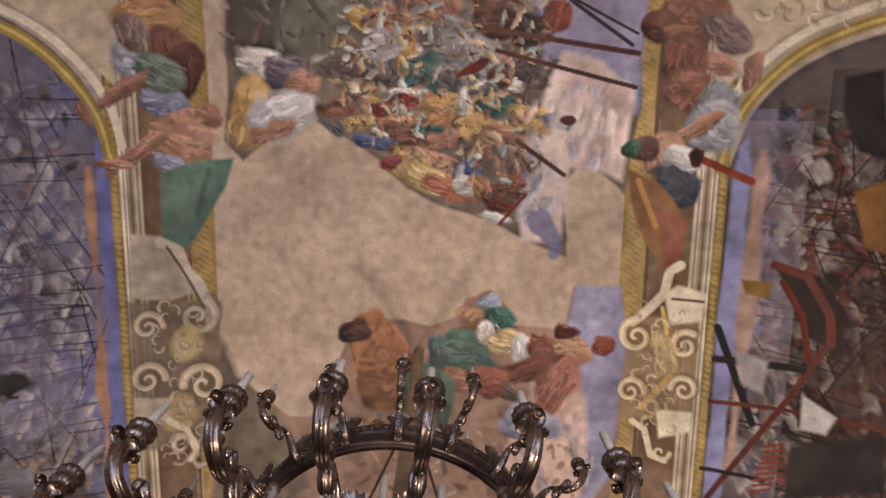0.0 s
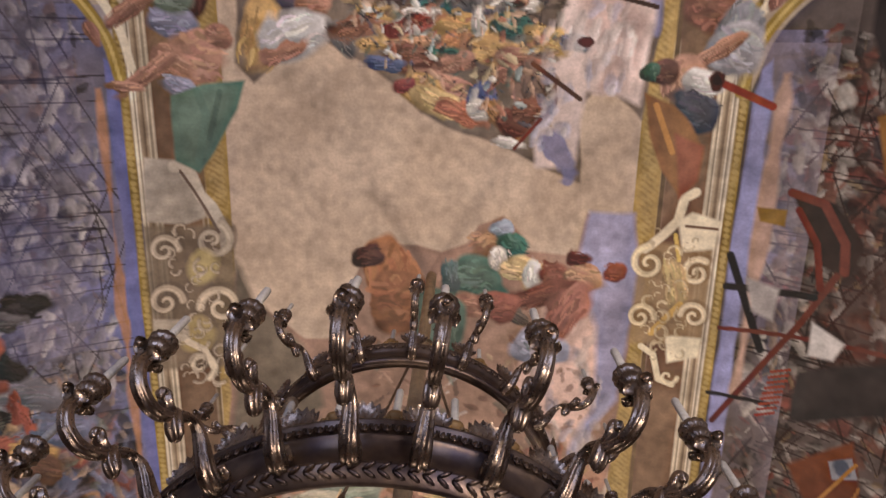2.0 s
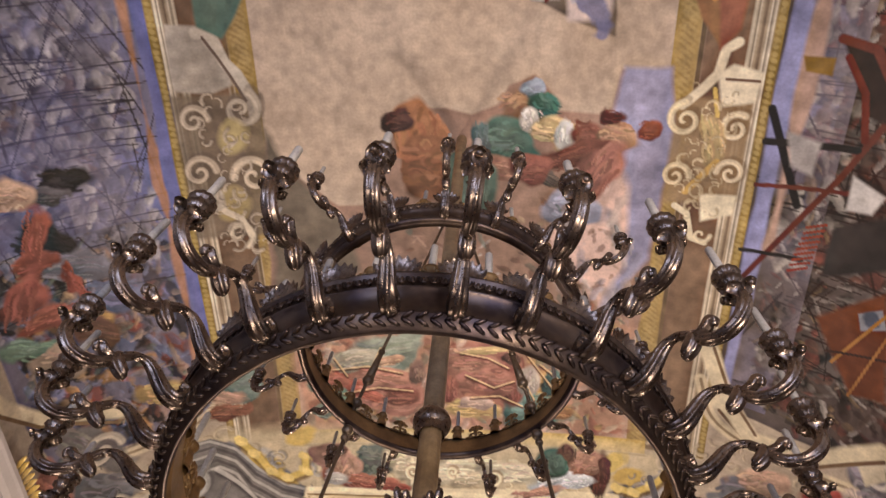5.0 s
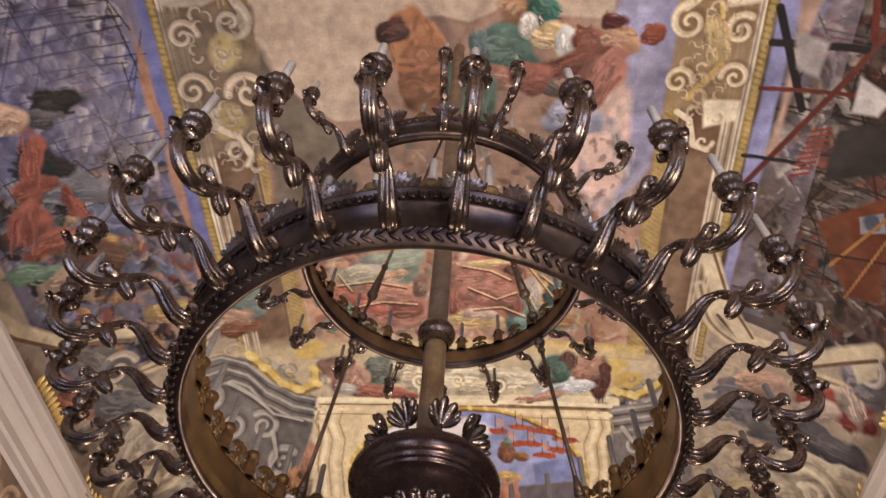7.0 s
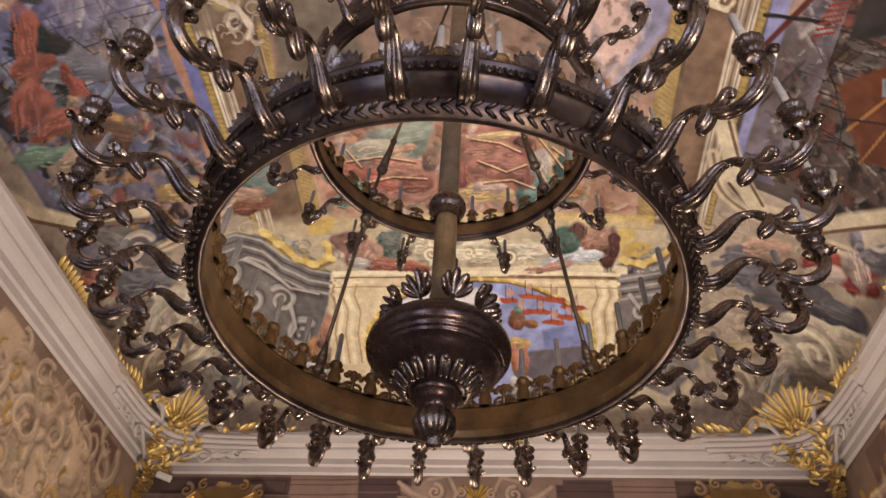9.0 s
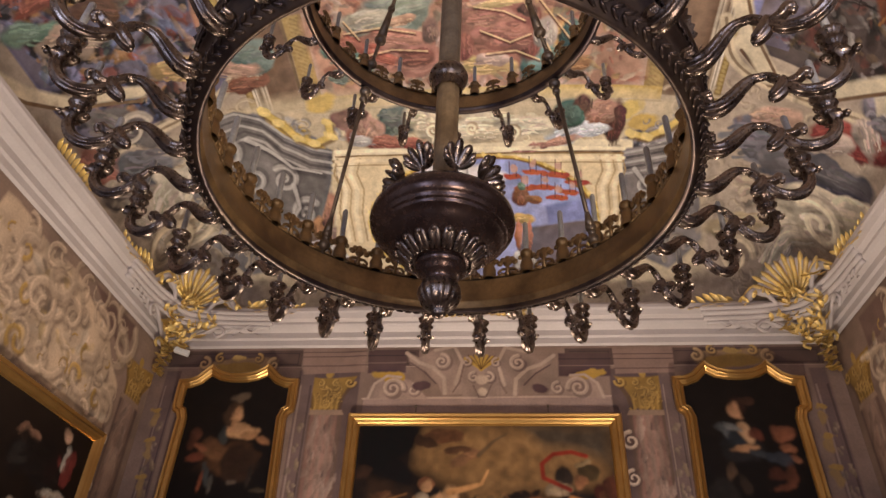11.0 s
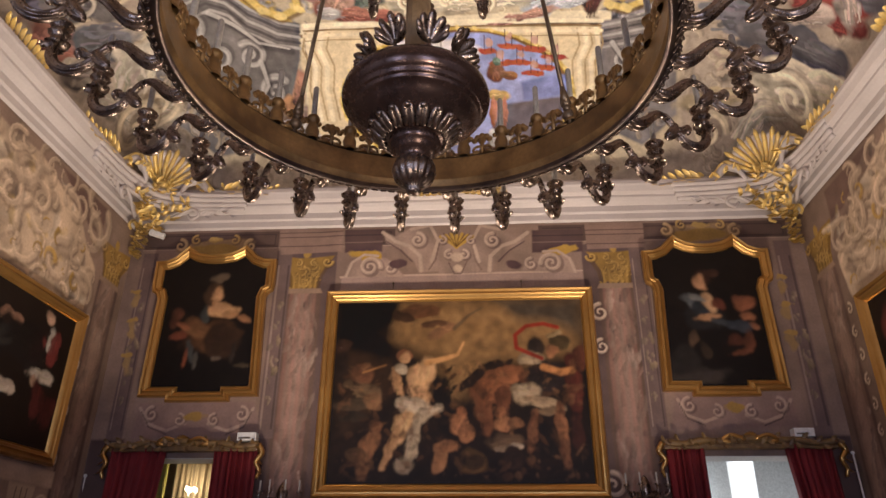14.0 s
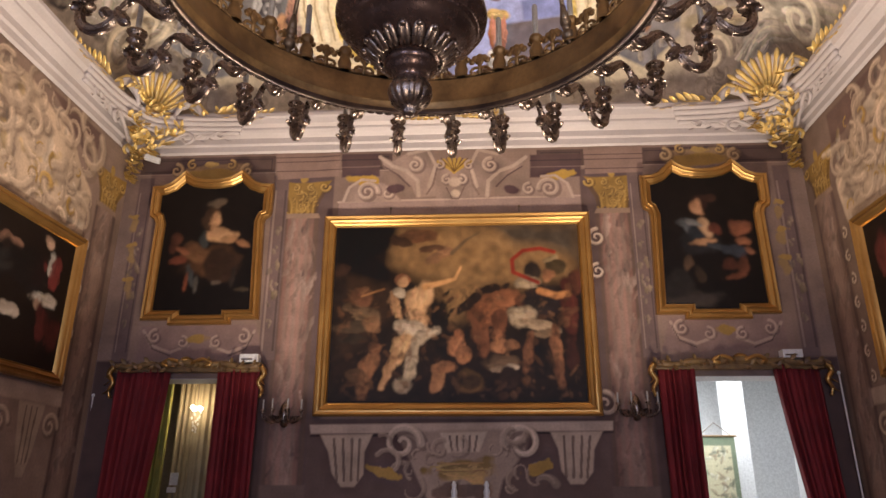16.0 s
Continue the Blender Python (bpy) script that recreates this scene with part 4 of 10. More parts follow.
vault.ell(-2.089, 5.034, 0.170, 0.243, 0, pig(176, 116, 80), soft=0.35, rough=0.3, light=0.35)
vault.ell(-2.009, 5.395, 0.228, 0.172, 2, pig(150, 120, 100), soft=0.35, rough=0.3, light=0.35)
vault.ell(-1.776, 5.541, 0.181, 0.219, -1, pig(190, 180, 170), soft=0.35, rough=0.3, light=0.35)
vault.ell(2.087, 4.924, 0.144, 0.173, -1, pig(120, 80, 60), soft=0.35, rough=0.3, light=0.35)
vault.ell(1.936, 5.201, 0.244, 0.154, 10, pig(190, 134, 110), soft=0.35, rough=0.3, light=0.35)
vault.ell(2.151, 5.278, 0.188, 0.182, -2, pig(186, 120, 60), soft=0.35, rough=0.3, light=0.35)
vault.ell(1.714, 5.408, 0.285, 0.133, 0, pig(170, 130, 110), soft=0.35, rough=0.3, light=0.35)
vault.ell(-1.15, 2.516, 0.284, 0.137, -10, pig(186, 176, 150), soft=0.3, rough=0.2, light=0.35)
vault.ell(-0.846, 2.763, 0.326, 0.107, 8, pig(196, 128, 98), soft=0.3, rough=0.2, light=0.35)
vault.ell(-1.444, 2.801, 0.145, 0.109, 0, pig(176, 96, 66), soft=0.3, rough=0.2, light=0.35)
vault.ell(-0.666, 3.002, 0.198, 0.124, 0, pig(150, 84, 62), soft=0.3, rough=0.2, light=0.35)
vault.ell(-1.064, 2.986, 0.226, 0.071, 20, pig(188, 92, 60), soft=0.3, rough=0.2, light=0.35)
vault.ell(0.132, 2.565, 0.280, 0.135, 0, pig(186, 120, 92), soft=0.3, rough=0.2, light=0.35)
vault.ell(0.261, 2.415, 0.227, 0.051, -6, pig(226, 190, 110), soft=0.3, rough=0.2, light=0.35)
vault.ell(0.385, 2.792, 0.257, 0.167, 0, pig(170, 104, 80), soft=0.3, rough=0.2, light=0.35)
vault.ell(0.771, 2.79, 0.115, 0.169, 0, pig(196, 176, 160), soft=0.3, rough=0.2, light=0.35)
vault.ell(0.905, 3.054, 0.169, 0.108, 0, pig(116, 138, 120), soft=0.3, rough=0.2, light=0.35)
vault.ell(1.026, 2.783, 0.102, 0.166, 0, pig(90, 110, 100), soft=0.3, rough=0.2, light=0.35)
vault.ell(-0.136, 2.941, 0.105, 0.184, 0, pig(166, 92, 70), soft=0.3, rough=0.2, light=0.35)
vault.ell(0.187, 3.098, 0.223, 0.078, 0, pig(196, 160, 140), soft=0.3, rough=0.2, light=0.35)
vault.ell(-1.557, 3.19, 0.136, 0.095, 0, pig(140, 150, 130), soft=0.3, rough=0.2, light=0.35)
vault.ell(-0.764, 2.539, 0.167, 0.068, -12, pig(210, 160, 120), soft=0.3, rough=0.2, light=0.35)
vault.ell(0.576, 2.491, 0.088, 0.089, 0, pig(130, 86, 66), soft=0.3, rough=0.2, light=0.35)
vault.ell(1.169, 3.161, 0.130, 0.108, 0, pig(176, 120, 60), soft=0.3, rough=0.2, light=0.35)
vault.ell(-0.483, 2.7, 0.091, 0.154, 0, pig(150, 110, 92), soft=0.3, rough=0.2, light=0.35)
vault.line([(-1.428, 2.669), (-1.031, 2.637), (-0.648, 2.733)], 0.029, pig(96, 56, 42), alpha=0.7, soft=0.7)
vault.line([(-1.426, 2.648), (-1.029, 2.615), (-0.647, 2.711)], 0.018, pig(232, 200, 150), alpha=0.7, soft=0.7)
vault.line([(-1.332, 2.991), (-0.925, 2.921), (-0.532, 2.97)], 0.029, pig(96, 56, 42), alpha=0.7, soft=0.7)
vault.line([(-1.329, 2.966), (-0.923, 2.898), (-0.53, 2.945)], 0.018, pig(232, 200, 150), alpha=0.7, soft=0.7)
vault.line([(0.008, 2.464), (0.323, 2.526), (0.545, 2.649)], 0.027, pig(96, 56, 42), alpha=0.7, soft=0.7)
vault.line([(0.008, 2.442), (0.323, 2.505), (0.545, 2.624)], 0.017, pig(232, 200, 150), alpha=0.7, soft=0.7)
vault.line([(0.064, 2.752), (0.385, 2.906), (0.61, 2.812)], 0.028, pig(96, 56, 42), alpha=0.7, soft=0.7)
vault.line([(0.065, 2.727), (0.385, 2.884), (0.61, 2.79)], 0.018, pig(232, 200, 150), alpha=0.7, soft=0.7)
vault.line([(0.544, 2.44), (0.84, 3.04)], 0.027, pig(96, 56, 42), alpha=0.7, soft=0.7)
vault.line([(0.544, 2.416), (0.84, 3.018)], 0.017, pig(232, 200, 150), alpha=0.7, soft=0.7)
vault.line([(0.7, 2.4), (1.097, 2.956)], 0.027, pig(96, 56, 42), alpha=0.7, soft=0.7)
vault.line([(0.7, 2.379), (1.096, 2.934)], 0.017, pig(232, 200, 150), alpha=0.7, soft=0.7)
vault.line([(-0.881, 2.405), (-1.085, 2.851)], 0.028, pig(96, 56, 42), alpha=0.7, soft=0.7)
vault.line([(-0.878, 2.381), (-1.082, 2.826)], 0.017, pig(232, 200, 150), alpha=0.7, soft=0.7)
vault.line([(0.123, 3.043), (0.45, 3.014), (0.711, 3.133)], 0.029, pig(96, 56, 42), alpha=0.7, soft=0.7)
vault.line([(0.123, 3.021), (0.449, 2.989), (0.711, 3.111)], 0.018, pig(232, 200, 150), alpha=0.7, soft=0.7)
vault.line([(-1.409, 2.517), (-1.273, 2.759)], 0.028, pig(96, 56, 42), alpha=0.7, soft=0.7)
vault.line([(-1.407, 2.496), (-1.271, 2.737)], 0.018, pig(232, 200, 150), alpha=0.7, soft=0.7)
vault.line([(0.893, 2.583), (1.154, 2.801)], 0.028, pig(96, 56, 42), alpha=0.7, soft=0.7)
vault.line([(0.892, 2.559), (1.154, 2.779)], 0.017, pig(232, 200, 150), alpha=0.7, soft=0.7)
vault.poly([(-3.497, 3.545), (-3.279, 3.369), (-2.936, 3.378), (-2.679, 3.557), (-2.467, 3.875), (-2.146, 4.111), (-1.84, 4.182), (-1.916, 4.657), (-2.144, 5.253), (-2.621, 5.536), (-3.236, 5.231), (-3.666, 4.288)], pig(120, 114, 110), soft=0.03, rough=0.02)
vault.poly([(1.734, 4.295), (2.094, 4.242), (2.41, 4.161), (2.698, 4.213), (2.784, 4.861), (2.483, 5.3), (1.901, 5.294), (1.764, 4.868)], pig(128, 120, 116), soft=0.03, rough=0.02)
vault.line([(-3.364, 3.413), (-2.946, 3.411), (-2.66, 3.599), (-2.415, 3.918), (-2.091, 4.15), (-1.858, 4.214)], 0.035, pig(178, 172, 164), alpha=0.85, soft=0.7)
vault.line([(1.751, 4.359), (2.098, 4.292), (2.443, 4.208), (2.702, 4.246)], 0.033, pig(178, 172, 164), alpha=0.85, soft=0.7)
vault.line([(-3.327, 3.521), (-2.93, 3.511), (-2.666, 3.687), (-2.444, 3.994), (-2.115, 4.221), (-1.867, 4.289)], 0.036, pig(92, 86, 84), alpha=0.85, soft=0.7)
vault.line([(1.754, 4.426), (2.103, 4.362), (2.45, 4.282), (2.712, 4.324)], 0.033, pig(92, 86, 84), alpha=0.85, soft=0.7)
vault.line([(-3.288, 3.632), (-2.912, 3.608), (-2.671, 3.776), (-2.473, 4.07), (-2.14, 4.293), (-1.875, 4.361)], 0.036, pig(178, 172, 164), alpha=0.85, soft=0.7)
vault.line([(1.756, 4.494), (2.106, 4.429), (2.456, 4.351), (2.719, 4.398)], 0.033, pig(178, 172, 164), alpha=0.85, soft=0.7)
vault.line([(-3.248, 3.744), (-2.894, 3.71), (-2.676, 3.866), (-2.501, 4.143), (-2.164, 4.365), (-1.882, 4.433)], 0.037, pig(92, 86, 84), alpha=0.85, soft=0.7)
vault.line([(1.758, 4.563), (2.11, 4.501), (2.463, 4.426), (2.727, 4.473)], 0.033, pig(92, 86, 84), alpha=0.85, soft=0.7)
vault.line([(-3.204, 3.854), (-2.874, 3.81), (-2.68, 3.956), (-2.531, 4.221), (-2.188, 4.438), (-1.888, 4.503)], 0.038, pig(178, 172, 164), alpha=0.85, soft=0.7)
vault.line([(1.76, 4.633), (2.113, 4.57), (2.468, 4.498), (2.733, 4.545)], 0.033, pig(178, 172, 164), alpha=0.85, soft=0.7)
vault.scroll(-3.26, 3.993, 0.221, 1, 320, pig(178, 172, 164), 0.099, pig(92, 86, 84), 1.5)
vault.scroll(-2.975, 4.486, 0.189, -1, 160, pig(178, 172, 164), 0.085, pig(92, 86, 84), 1.5)
vault.scroll(-3.298, 4.889, 0.269, 1, 120, pig(178, 172, 164), 0.121, pig(92, 86, 84), 1.5)
vault.scroll(-2.538, 4.543, 0.196, 1, 240, pig(178, 172, 164), 0.088, pig(92, 86, 84), 1.5)
vault.scroll(-2.298, 5.03, 0.202, -1, 320, pig(178, 172, 164), 0.091, pig(92, 86, 84), 1.5)
vault.scroll(-2.795, 5.243, 0.175, 1, 160, pig(178, 172, 164), 0.079, pig(92, 86, 84), 1.5)
vault.scroll(-3.557, 4.252, 0.143, -1, 280, pig(178, 172, 164), 0.064, pig(92, 86, 84), 1.5)
vault.scroll(2.048, 4.792, 0.147, -1, 80, pig(178, 172, 164), 0.066, pig(92, 86, 84), 1.5)
vault.scroll(2.407, 4.716, 0.178, 1, 240, pig(178, 172, 164), 0.080, pig(92, 86, 84), 1.5)
vault.scroll(2.267, 5.086, 0.143, -1, 80, pig(178, 172, 164), 0.064, pig(92, 86, 84), 1.5)
vault.line([(-2.899, 3.88), (-2.646, 4.129), (-2.381, 4.426), (-2.006, 4.531)], 0.091, pig(84, 78, 78), alpha=0.7, soft=0.8)
vault.line([(-2.912, 3.838), (-2.661, 4.09), (-2.4, 4.389), (-2.026, 4.499)], 0.066, pig(190, 184, 176), alpha=0.85, soft=0.7, taper=True)
vault.line([(-3.513, 3.886), (-3.464, 4.241), (-3.414, 4.7), (-3.202, 5.104)], 0.092, pig(84, 78, 78), alpha=0.7, soft=0.8)
vault.line([(-3.52, 3.837), (-3.475, 4.193), (-3.431, 4.656), (-3.227, 5.069)], 0.066, pig(190, 184, 176), alpha=0.85, soft=0.7, taper=True)
vault.line([(-2.408, 4.667), (-2.351, 4.981), (-2.602, 5.348)], 0.088, pig(84, 78, 78), alpha=0.7, soft=0.8)
vault.line([(-2.43, 4.637), (-2.375, 4.954), (-2.628, 5.323)], 0.064, pig(190, 184, 176), alpha=0.85, soft=0.7, taper=True)
vault.line([(1.922, 4.6), (2.144, 4.898), (2.142, 5.186)], 0.081, pig(84, 78, 78), alpha=0.7, soft=0.8)
vault.line([(1.9, 4.571), (2.121, 4.868), (2.12, 5.153)], 0.058, pig(190, 184, 176), alpha=0.85, soft=0.7, taper=True)
vault.line([(2.485, 4.432), (2.614, 4.74), (2.547, 5.114)], 0.084, pig(84, 78, 78), alpha=0.7, soft=0.8)
vault.line([(2.46, 4.401), (2.591, 4.712), (2.524, 5.083)], 0.061, pig(190, 184, 176), alpha=0.85, soft=0.7, taper=True)
vault.line([(-2.597, 3.522), (-2.426, 3.742), (-2.248, 3.995), (-2.039, 4.103), (-1.82, 4.02), (-1.823, 3.823)], 0.119, pig(132, 104, 50), alpha=0.8, soft=0.6)
vault.line([(-2.604, 3.488), (-2.432, 3.703), (-2.258, 3.962), (-2.05, 4.07), (-1.831, 3.987), (-1.832, 3.787)], 0.086, pig(214, 184, 98), soft=0.6)
vault.ell(-2.604, 3.488, 0.078, 0.051, 30, pig(228, 202, 124), rough=0.5, soft=0.4)
vault.ell(-2.432, 3.703, 0.080, 0.052, 30, pig(228, 202, 124), rough=0.5, soft=0.4)
vault.ell(-2.258, 3.962, 0.082, 0.051, 30, pig(228, 202, 124), rough=0.5, soft=0.4)
vault.ell(-2.05, 4.07, 0.081, 0.050, 30, pig(228, 202, 124), rough=0.5, soft=0.4)
vault.ell(-1.831, 3.987, 0.081, 0.050, 30, pig(228, 202, 124), rough=0.5, soft=0.4)
vault.ell(-1.832, 3.787, 0.079, 0.050, 30, pig(228, 202, 124), rough=0.5, soft=0.4)
vault.line([(1.836, 4.125), (2.033, 4.164), (2.247, 4.059), (2.419, 3.877), (2.542, 3.691)], 0.111, pig(132, 104, 50), alpha=0.8, soft=0.6)
vault.line([(1.82, 4.093), (2.017, 4.136), (2.23, 4.028), (2.401, 3.844), (2.524, 3.659)], 0.081, pig(214, 184, 98), soft=0.6)
vault.ell(1.82, 4.093, 0.076, 0.047, 30, pig(228, 202, 124), rough=0.5, soft=0.4)
vault.ell(2.017, 4.136, 0.077, 0.048, 30, pig(228, 202, 124), rough=0.5, soft=0.4)
vault.ell(2.23, 4.028, 0.076, 0.049, 30, pig(228, 202, 124), rough=0.5, soft=0.4)
vault.ell(2.401, 3.844, 0.074, 0.049, 30, pig(228, 202, 124), rough=0.5, soft=0.4)
vault.ell(2.524, 3.659, 0.073, 0.050, 30, pig(228, 202, 124), rough=0.5, soft=0.4)
vault.poly([(-1.777, 4.285), (1.737, 4.356), (1.766, 5.429), (1.446, 5.842), (-1.516, 5.837), (-1.894, 5.402)], pig(222, 200, 156), soft=0.03)
vault.line([(-1.795, 4.317), (-1.86, 4.521), (-1.784, 4.737), (-1.829, 5.038), (-1.771, 5.4)], 0.023, pig(176, 150, 108), alpha=0.9, soft=0.6)
vault.line([(-1.736, 4.32), (-1.799, 4.52), (-1.724, 4.741), (-1.768, 5.037), (-1.711, 5.404)], 0.054, pig(240, 222, 184), alpha=0.9, soft=0.6)
vault.line([(-1.661, 4.322), (-1.725, 4.527), (-1.649, 4.743), (-1.692, 5.039), (-1.635, 5.406)], 0.023, pig(190, 164, 120), alpha=0.9, soft=0.6)
vault.line([(-1.587, 4.324), (-1.65, 4.529), (-1.574, 4.744), (-1.616, 5.04), (-1.56, 5.407)], 0.062, pig(238, 220, 180), alpha=0.9, soft=0.6)
vault.line([(-1.499, 4.327), (-1.559, 4.529), (-1.484, 4.748), (-1.526, 5.044), (-1.47, 5.404)], 0.023, pig(186, 160, 116), alpha=0.9, soft=0.6)
vault.line([(1.738, 4.387), (1.787, 4.585), (1.706, 4.792), (1.734, 5.083), (1.667, 5.429)], 0.022, pig(176, 150, 108), alpha=0.9, soft=0.6)
vault.line([(1.682, 4.39), (1.73, 4.584), (1.649, 4.79), (1.677, 5.081), (1.611, 5.433)], 0.051, pig(240, 222, 184), alpha=0.9, soft=0.6)
vault.line([(1.612, 4.389), (1.66, 4.584), (1.578, 4.79), (1.606, 5.081), (1.54, 5.433)], 0.022, pig(190, 164, 120), alpha=0.9, soft=0.6)
vault.line([(1.543, 4.388), (1.589, 4.583), (1.507, 4.789), (1.535, 5.081), (1.469, 5.432)], 0.059, pig(238, 220, 180), alpha=0.9, soft=0.6)
vault.line([(1.459, 4.389), (1.505, 4.584), (1.423, 4.789), (1.45, 5.076), (1.384, 5.425)], 0.022, pig(186, 160, 116), alpha=0.9, soft=0.6)
vault.line([(-1.799, 4.217), (1.748, 4.298)], 0.054, pig(240, 224, 186), alpha=0.9, soft=0.6)
vault.line([(-1.806, 4.283), (1.751, 4.359)], 0.023, pig(150, 124, 84), alpha=0.9, soft=0.6)
vault.line([(-1.814, 4.349), (1.754, 4.421)], 0.046, pig(232, 212, 172), alpha=0.9, soft=0.6)
vault.line([(-1.82, 4.412), (1.755, 4.478)], 0.016, pig(176, 150, 108), alpha=0.9, soft=0.6)
vault.poly([(1.483, 5.204), (1.427, 5.421), (1.274, 5.612), (1.037, 5.786), (0.736, 5.917), (0.39, 5.998), (0.022, 6.013), (-0.349, 5.992), (-0.701, 5.906), (-1.011, 5.776), (-1.254, 5.597), (-1.41, 5.395), (-1.462, 5.177), (-1.404, 4.953), (-1.242, 4.743), (-0.995, 4.567), (-0.681, 4.431), (-0.325, 4.348), (0.049, 4.325), (0.42, 4.363), (0.765, 4.458), (1.062, 4.598), (1.292, 4.783), (1.437, 4.989)], pig(206, 174, 92), soft=0.02)
vault.poly([(1.432, 5.205), (1.378, 5.408), (1.231, 5.603), (1.003, 5.764), (0.712, 5.892), (0.378, 5.961), (0.022, 5.987), (-0.336, 5.957), (-0.676, 5.885), (-0.974, 5.748), (-1.209, 5.584), (-1.358, 5.387), (-1.408, 5.177), (-1.352, 4.96), (-1.197, 4.759), (-0.959, 4.589), (-0.656, 4.458), (-0.313, 4.38), (0.049, 4.357), (0.407, 4.394), (0.74, 4.483), (1.027, 4.622), (1.248, 4.794), (1.387, 4.996)], pig(140, 108, 52), soft=0.012)
vault.poly([(1.388, 5.206), (1.336, 5.401), (1.194, 5.586), (0.973, 5.745), (0.691, 5.86), (0.368, 5.947), (0.022, 5.97), (-0.326, 5.944), (-0.655, 5.857), (-0.943, 5.733), (-1.17, 5.572), (-1.314, 5.385), (-1.362, 5.176), (-1.308, 4.969), (-1.159, 4.776), (-0.928, 4.608), (-0.635, 4.483), (-0.303, 4.405), (0.048, 4.385), (0.395, 4.417), (0.718, 4.506), (0.996, 4.639), (1.211, 4.809), (1.345, 5.002)], pig(150, 156, 200), soft=0.015, rough=0.01)
vault.ell(1.461, 5.207, 0.035, 0.020, 40, pig(232, 206, 130), soft=0.5, rough=0.4, alpha=0.8)
vault.ell(1.443, 5.321, 0.035, 0.021, 40, pig(232, 206, 130), soft=0.5, rough=0.4, alpha=0.8)
vault.ell(1.396, 5.436, 0.035, 0.021, 40, pig(232, 206, 130), soft=0.5, rough=0.4, alpha=0.8)
vault.ell(1.321, 5.543, 0.035, 0.020, 40, pig(232, 206, 130), soft=0.5, rough=0.4, alpha=0.8)
vault.ell(1.219, 5.645, 0.035, 0.021, 40, pig(232, 206, 130), soft=0.5, rough=0.4, alpha=0.8)
vault.ell(1.093, 5.728, 0.035, 0.020, 40, pig(232, 206, 130), soft=0.5, rough=0.4, alpha=0.8)
vault.ell(0.947, 5.813, 0.035, 0.021, 40, pig(232, 206, 130), soft=0.5, rough=0.4, alpha=0.8)
vault.ell(0.784, 5.885, 0.035, 0.021, 40, pig(232, 206, 130), soft=0.5, rough=0.4, alpha=0.8)
vault.ell(0.606, 5.934, 0.035, 0.021, 40, pig(232, 206, 130), soft=0.5, rough=0.4, alpha=0.8)
vault.ell(0.417, 5.979, 0.035, 0.021, 40, pig(232, 206, 130), soft=0.5, rough=0.4, alpha=0.8)
vault.ell(0.222, 5.999, 0.035, 0.020, 40, pig(232, 206, 130), soft=0.5, rough=0.4, alpha=0.8)
vault.ell(0.022, 6.004, 0.035, 0.020, 40, pig(232, 206, 130), soft=0.5, rough=0.4, alpha=0.8)
vault.ell(-0.178, 5.993, 0.035, 0.022, 40, pig(232, 206, 130), soft=0.5, rough=0.4, alpha=0.8)
vault.ell(-0.376, 5.968, 0.035, 0.021, 40, pig(232, 206, 130), soft=0.5, rough=0.4, alpha=0.8)
vault.ell(-0.568, 5.933, 0.035, 0.021, 40, pig(232, 206, 130), soft=0.5, rough=0.4, alpha=0.8)
vault.ell(-0.75, 5.88, 0.036, 0.021, 40, pig(232, 206, 130), soft=0.5, rough=0.4, alpha=0.8)
vault.ell(-0.918, 5.805, 0.036, 0.021, 40, pig(232, 206, 130), soft=0.5, rough=0.4, alpha=0.8)
vault.ell(-1.068, 5.719, 0.036, 0.021, 40, pig(232, 206, 130), soft=0.5, rough=0.4, alpha=0.8)
vault.ell(-1.198, 5.628, 0.037, 0.021, 40, pig(232, 206, 130), soft=0.5, rough=0.4, alpha=0.8)
vault.ell(-1.302, 5.521, 0.037, 0.022, 40, pig(232, 206, 130), soft=0.5, rough=0.4, alpha=0.8)
vault.ell(-1.378, 5.413, 0.037, 0.021, 40, pig(232, 206, 130), soft=0.5, rough=0.4, alpha=0.8)
vault.ell(-1.424, 5.292, 0.037, 0.022, 40, pig(232, 206, 130), soft=0.5, rough=0.4, alpha=0.8)
vault.ell(-1.439, 5.176, 0.037, 0.022, 40, pig(232, 206, 130), soft=0.5, rough=0.4, alpha=0.8)
vault.ell(-1.42, 5.055, 0.037, 0.022, 40, pig(232, 206, 130), soft=0.5, rough=0.4, alpha=0.8)
vault.ell(-1.371, 4.935, 0.037, 0.023, 40, pig(232, 206, 130), soft=0.5, rough=0.4, alpha=0.8)
vault.ell(-1.292, 4.824, 0.037, 0.023, 40, pig(232, 206, 130), soft=0.5, rough=0.4, alpha=0.8)
vault.ell(-1.184, 4.716, 0.037, 0.023, 40, pig(232, 206, 130), soft=0.5, rough=0.4, alpha=0.8)
vault.ell(-1.053, 4.62, 0.036, 0.023, 40, pig(232, 206, 130), soft=0.5, rough=0.4, alpha=0.8)
vault.ell(-0.9, 4.532, 0.036, 0.022, 40, pig(232, 206, 130), soft=0.5, rough=0.4, alpha=0.8)
vault.ell(-0.73, 4.464, 0.036, 0.023, 40, pig(232, 206, 130), soft=0.5, rough=0.4, alpha=0.8)
vault.ell(-0.546, 4.407, 0.035, 0.023, 40, pig(232, 206, 130), soft=0.5, rough=0.4, alpha=0.8)
vault.ell(-0.353, 4.364, 0.035, 0.023, 40, pig(232, 206, 130), soft=0.5, rough=0.4, alpha=0.8)
vault.ell(-0.153, 4.345, 0.035, 0.023, 40, pig(232, 206, 130), soft=0.5, rough=0.4, alpha=0.8)
vault.ell(0.049, 4.339, 0.035, 0.023, 40, pig(232, 206, 130), soft=0.5, rough=0.4, alpha=0.8)
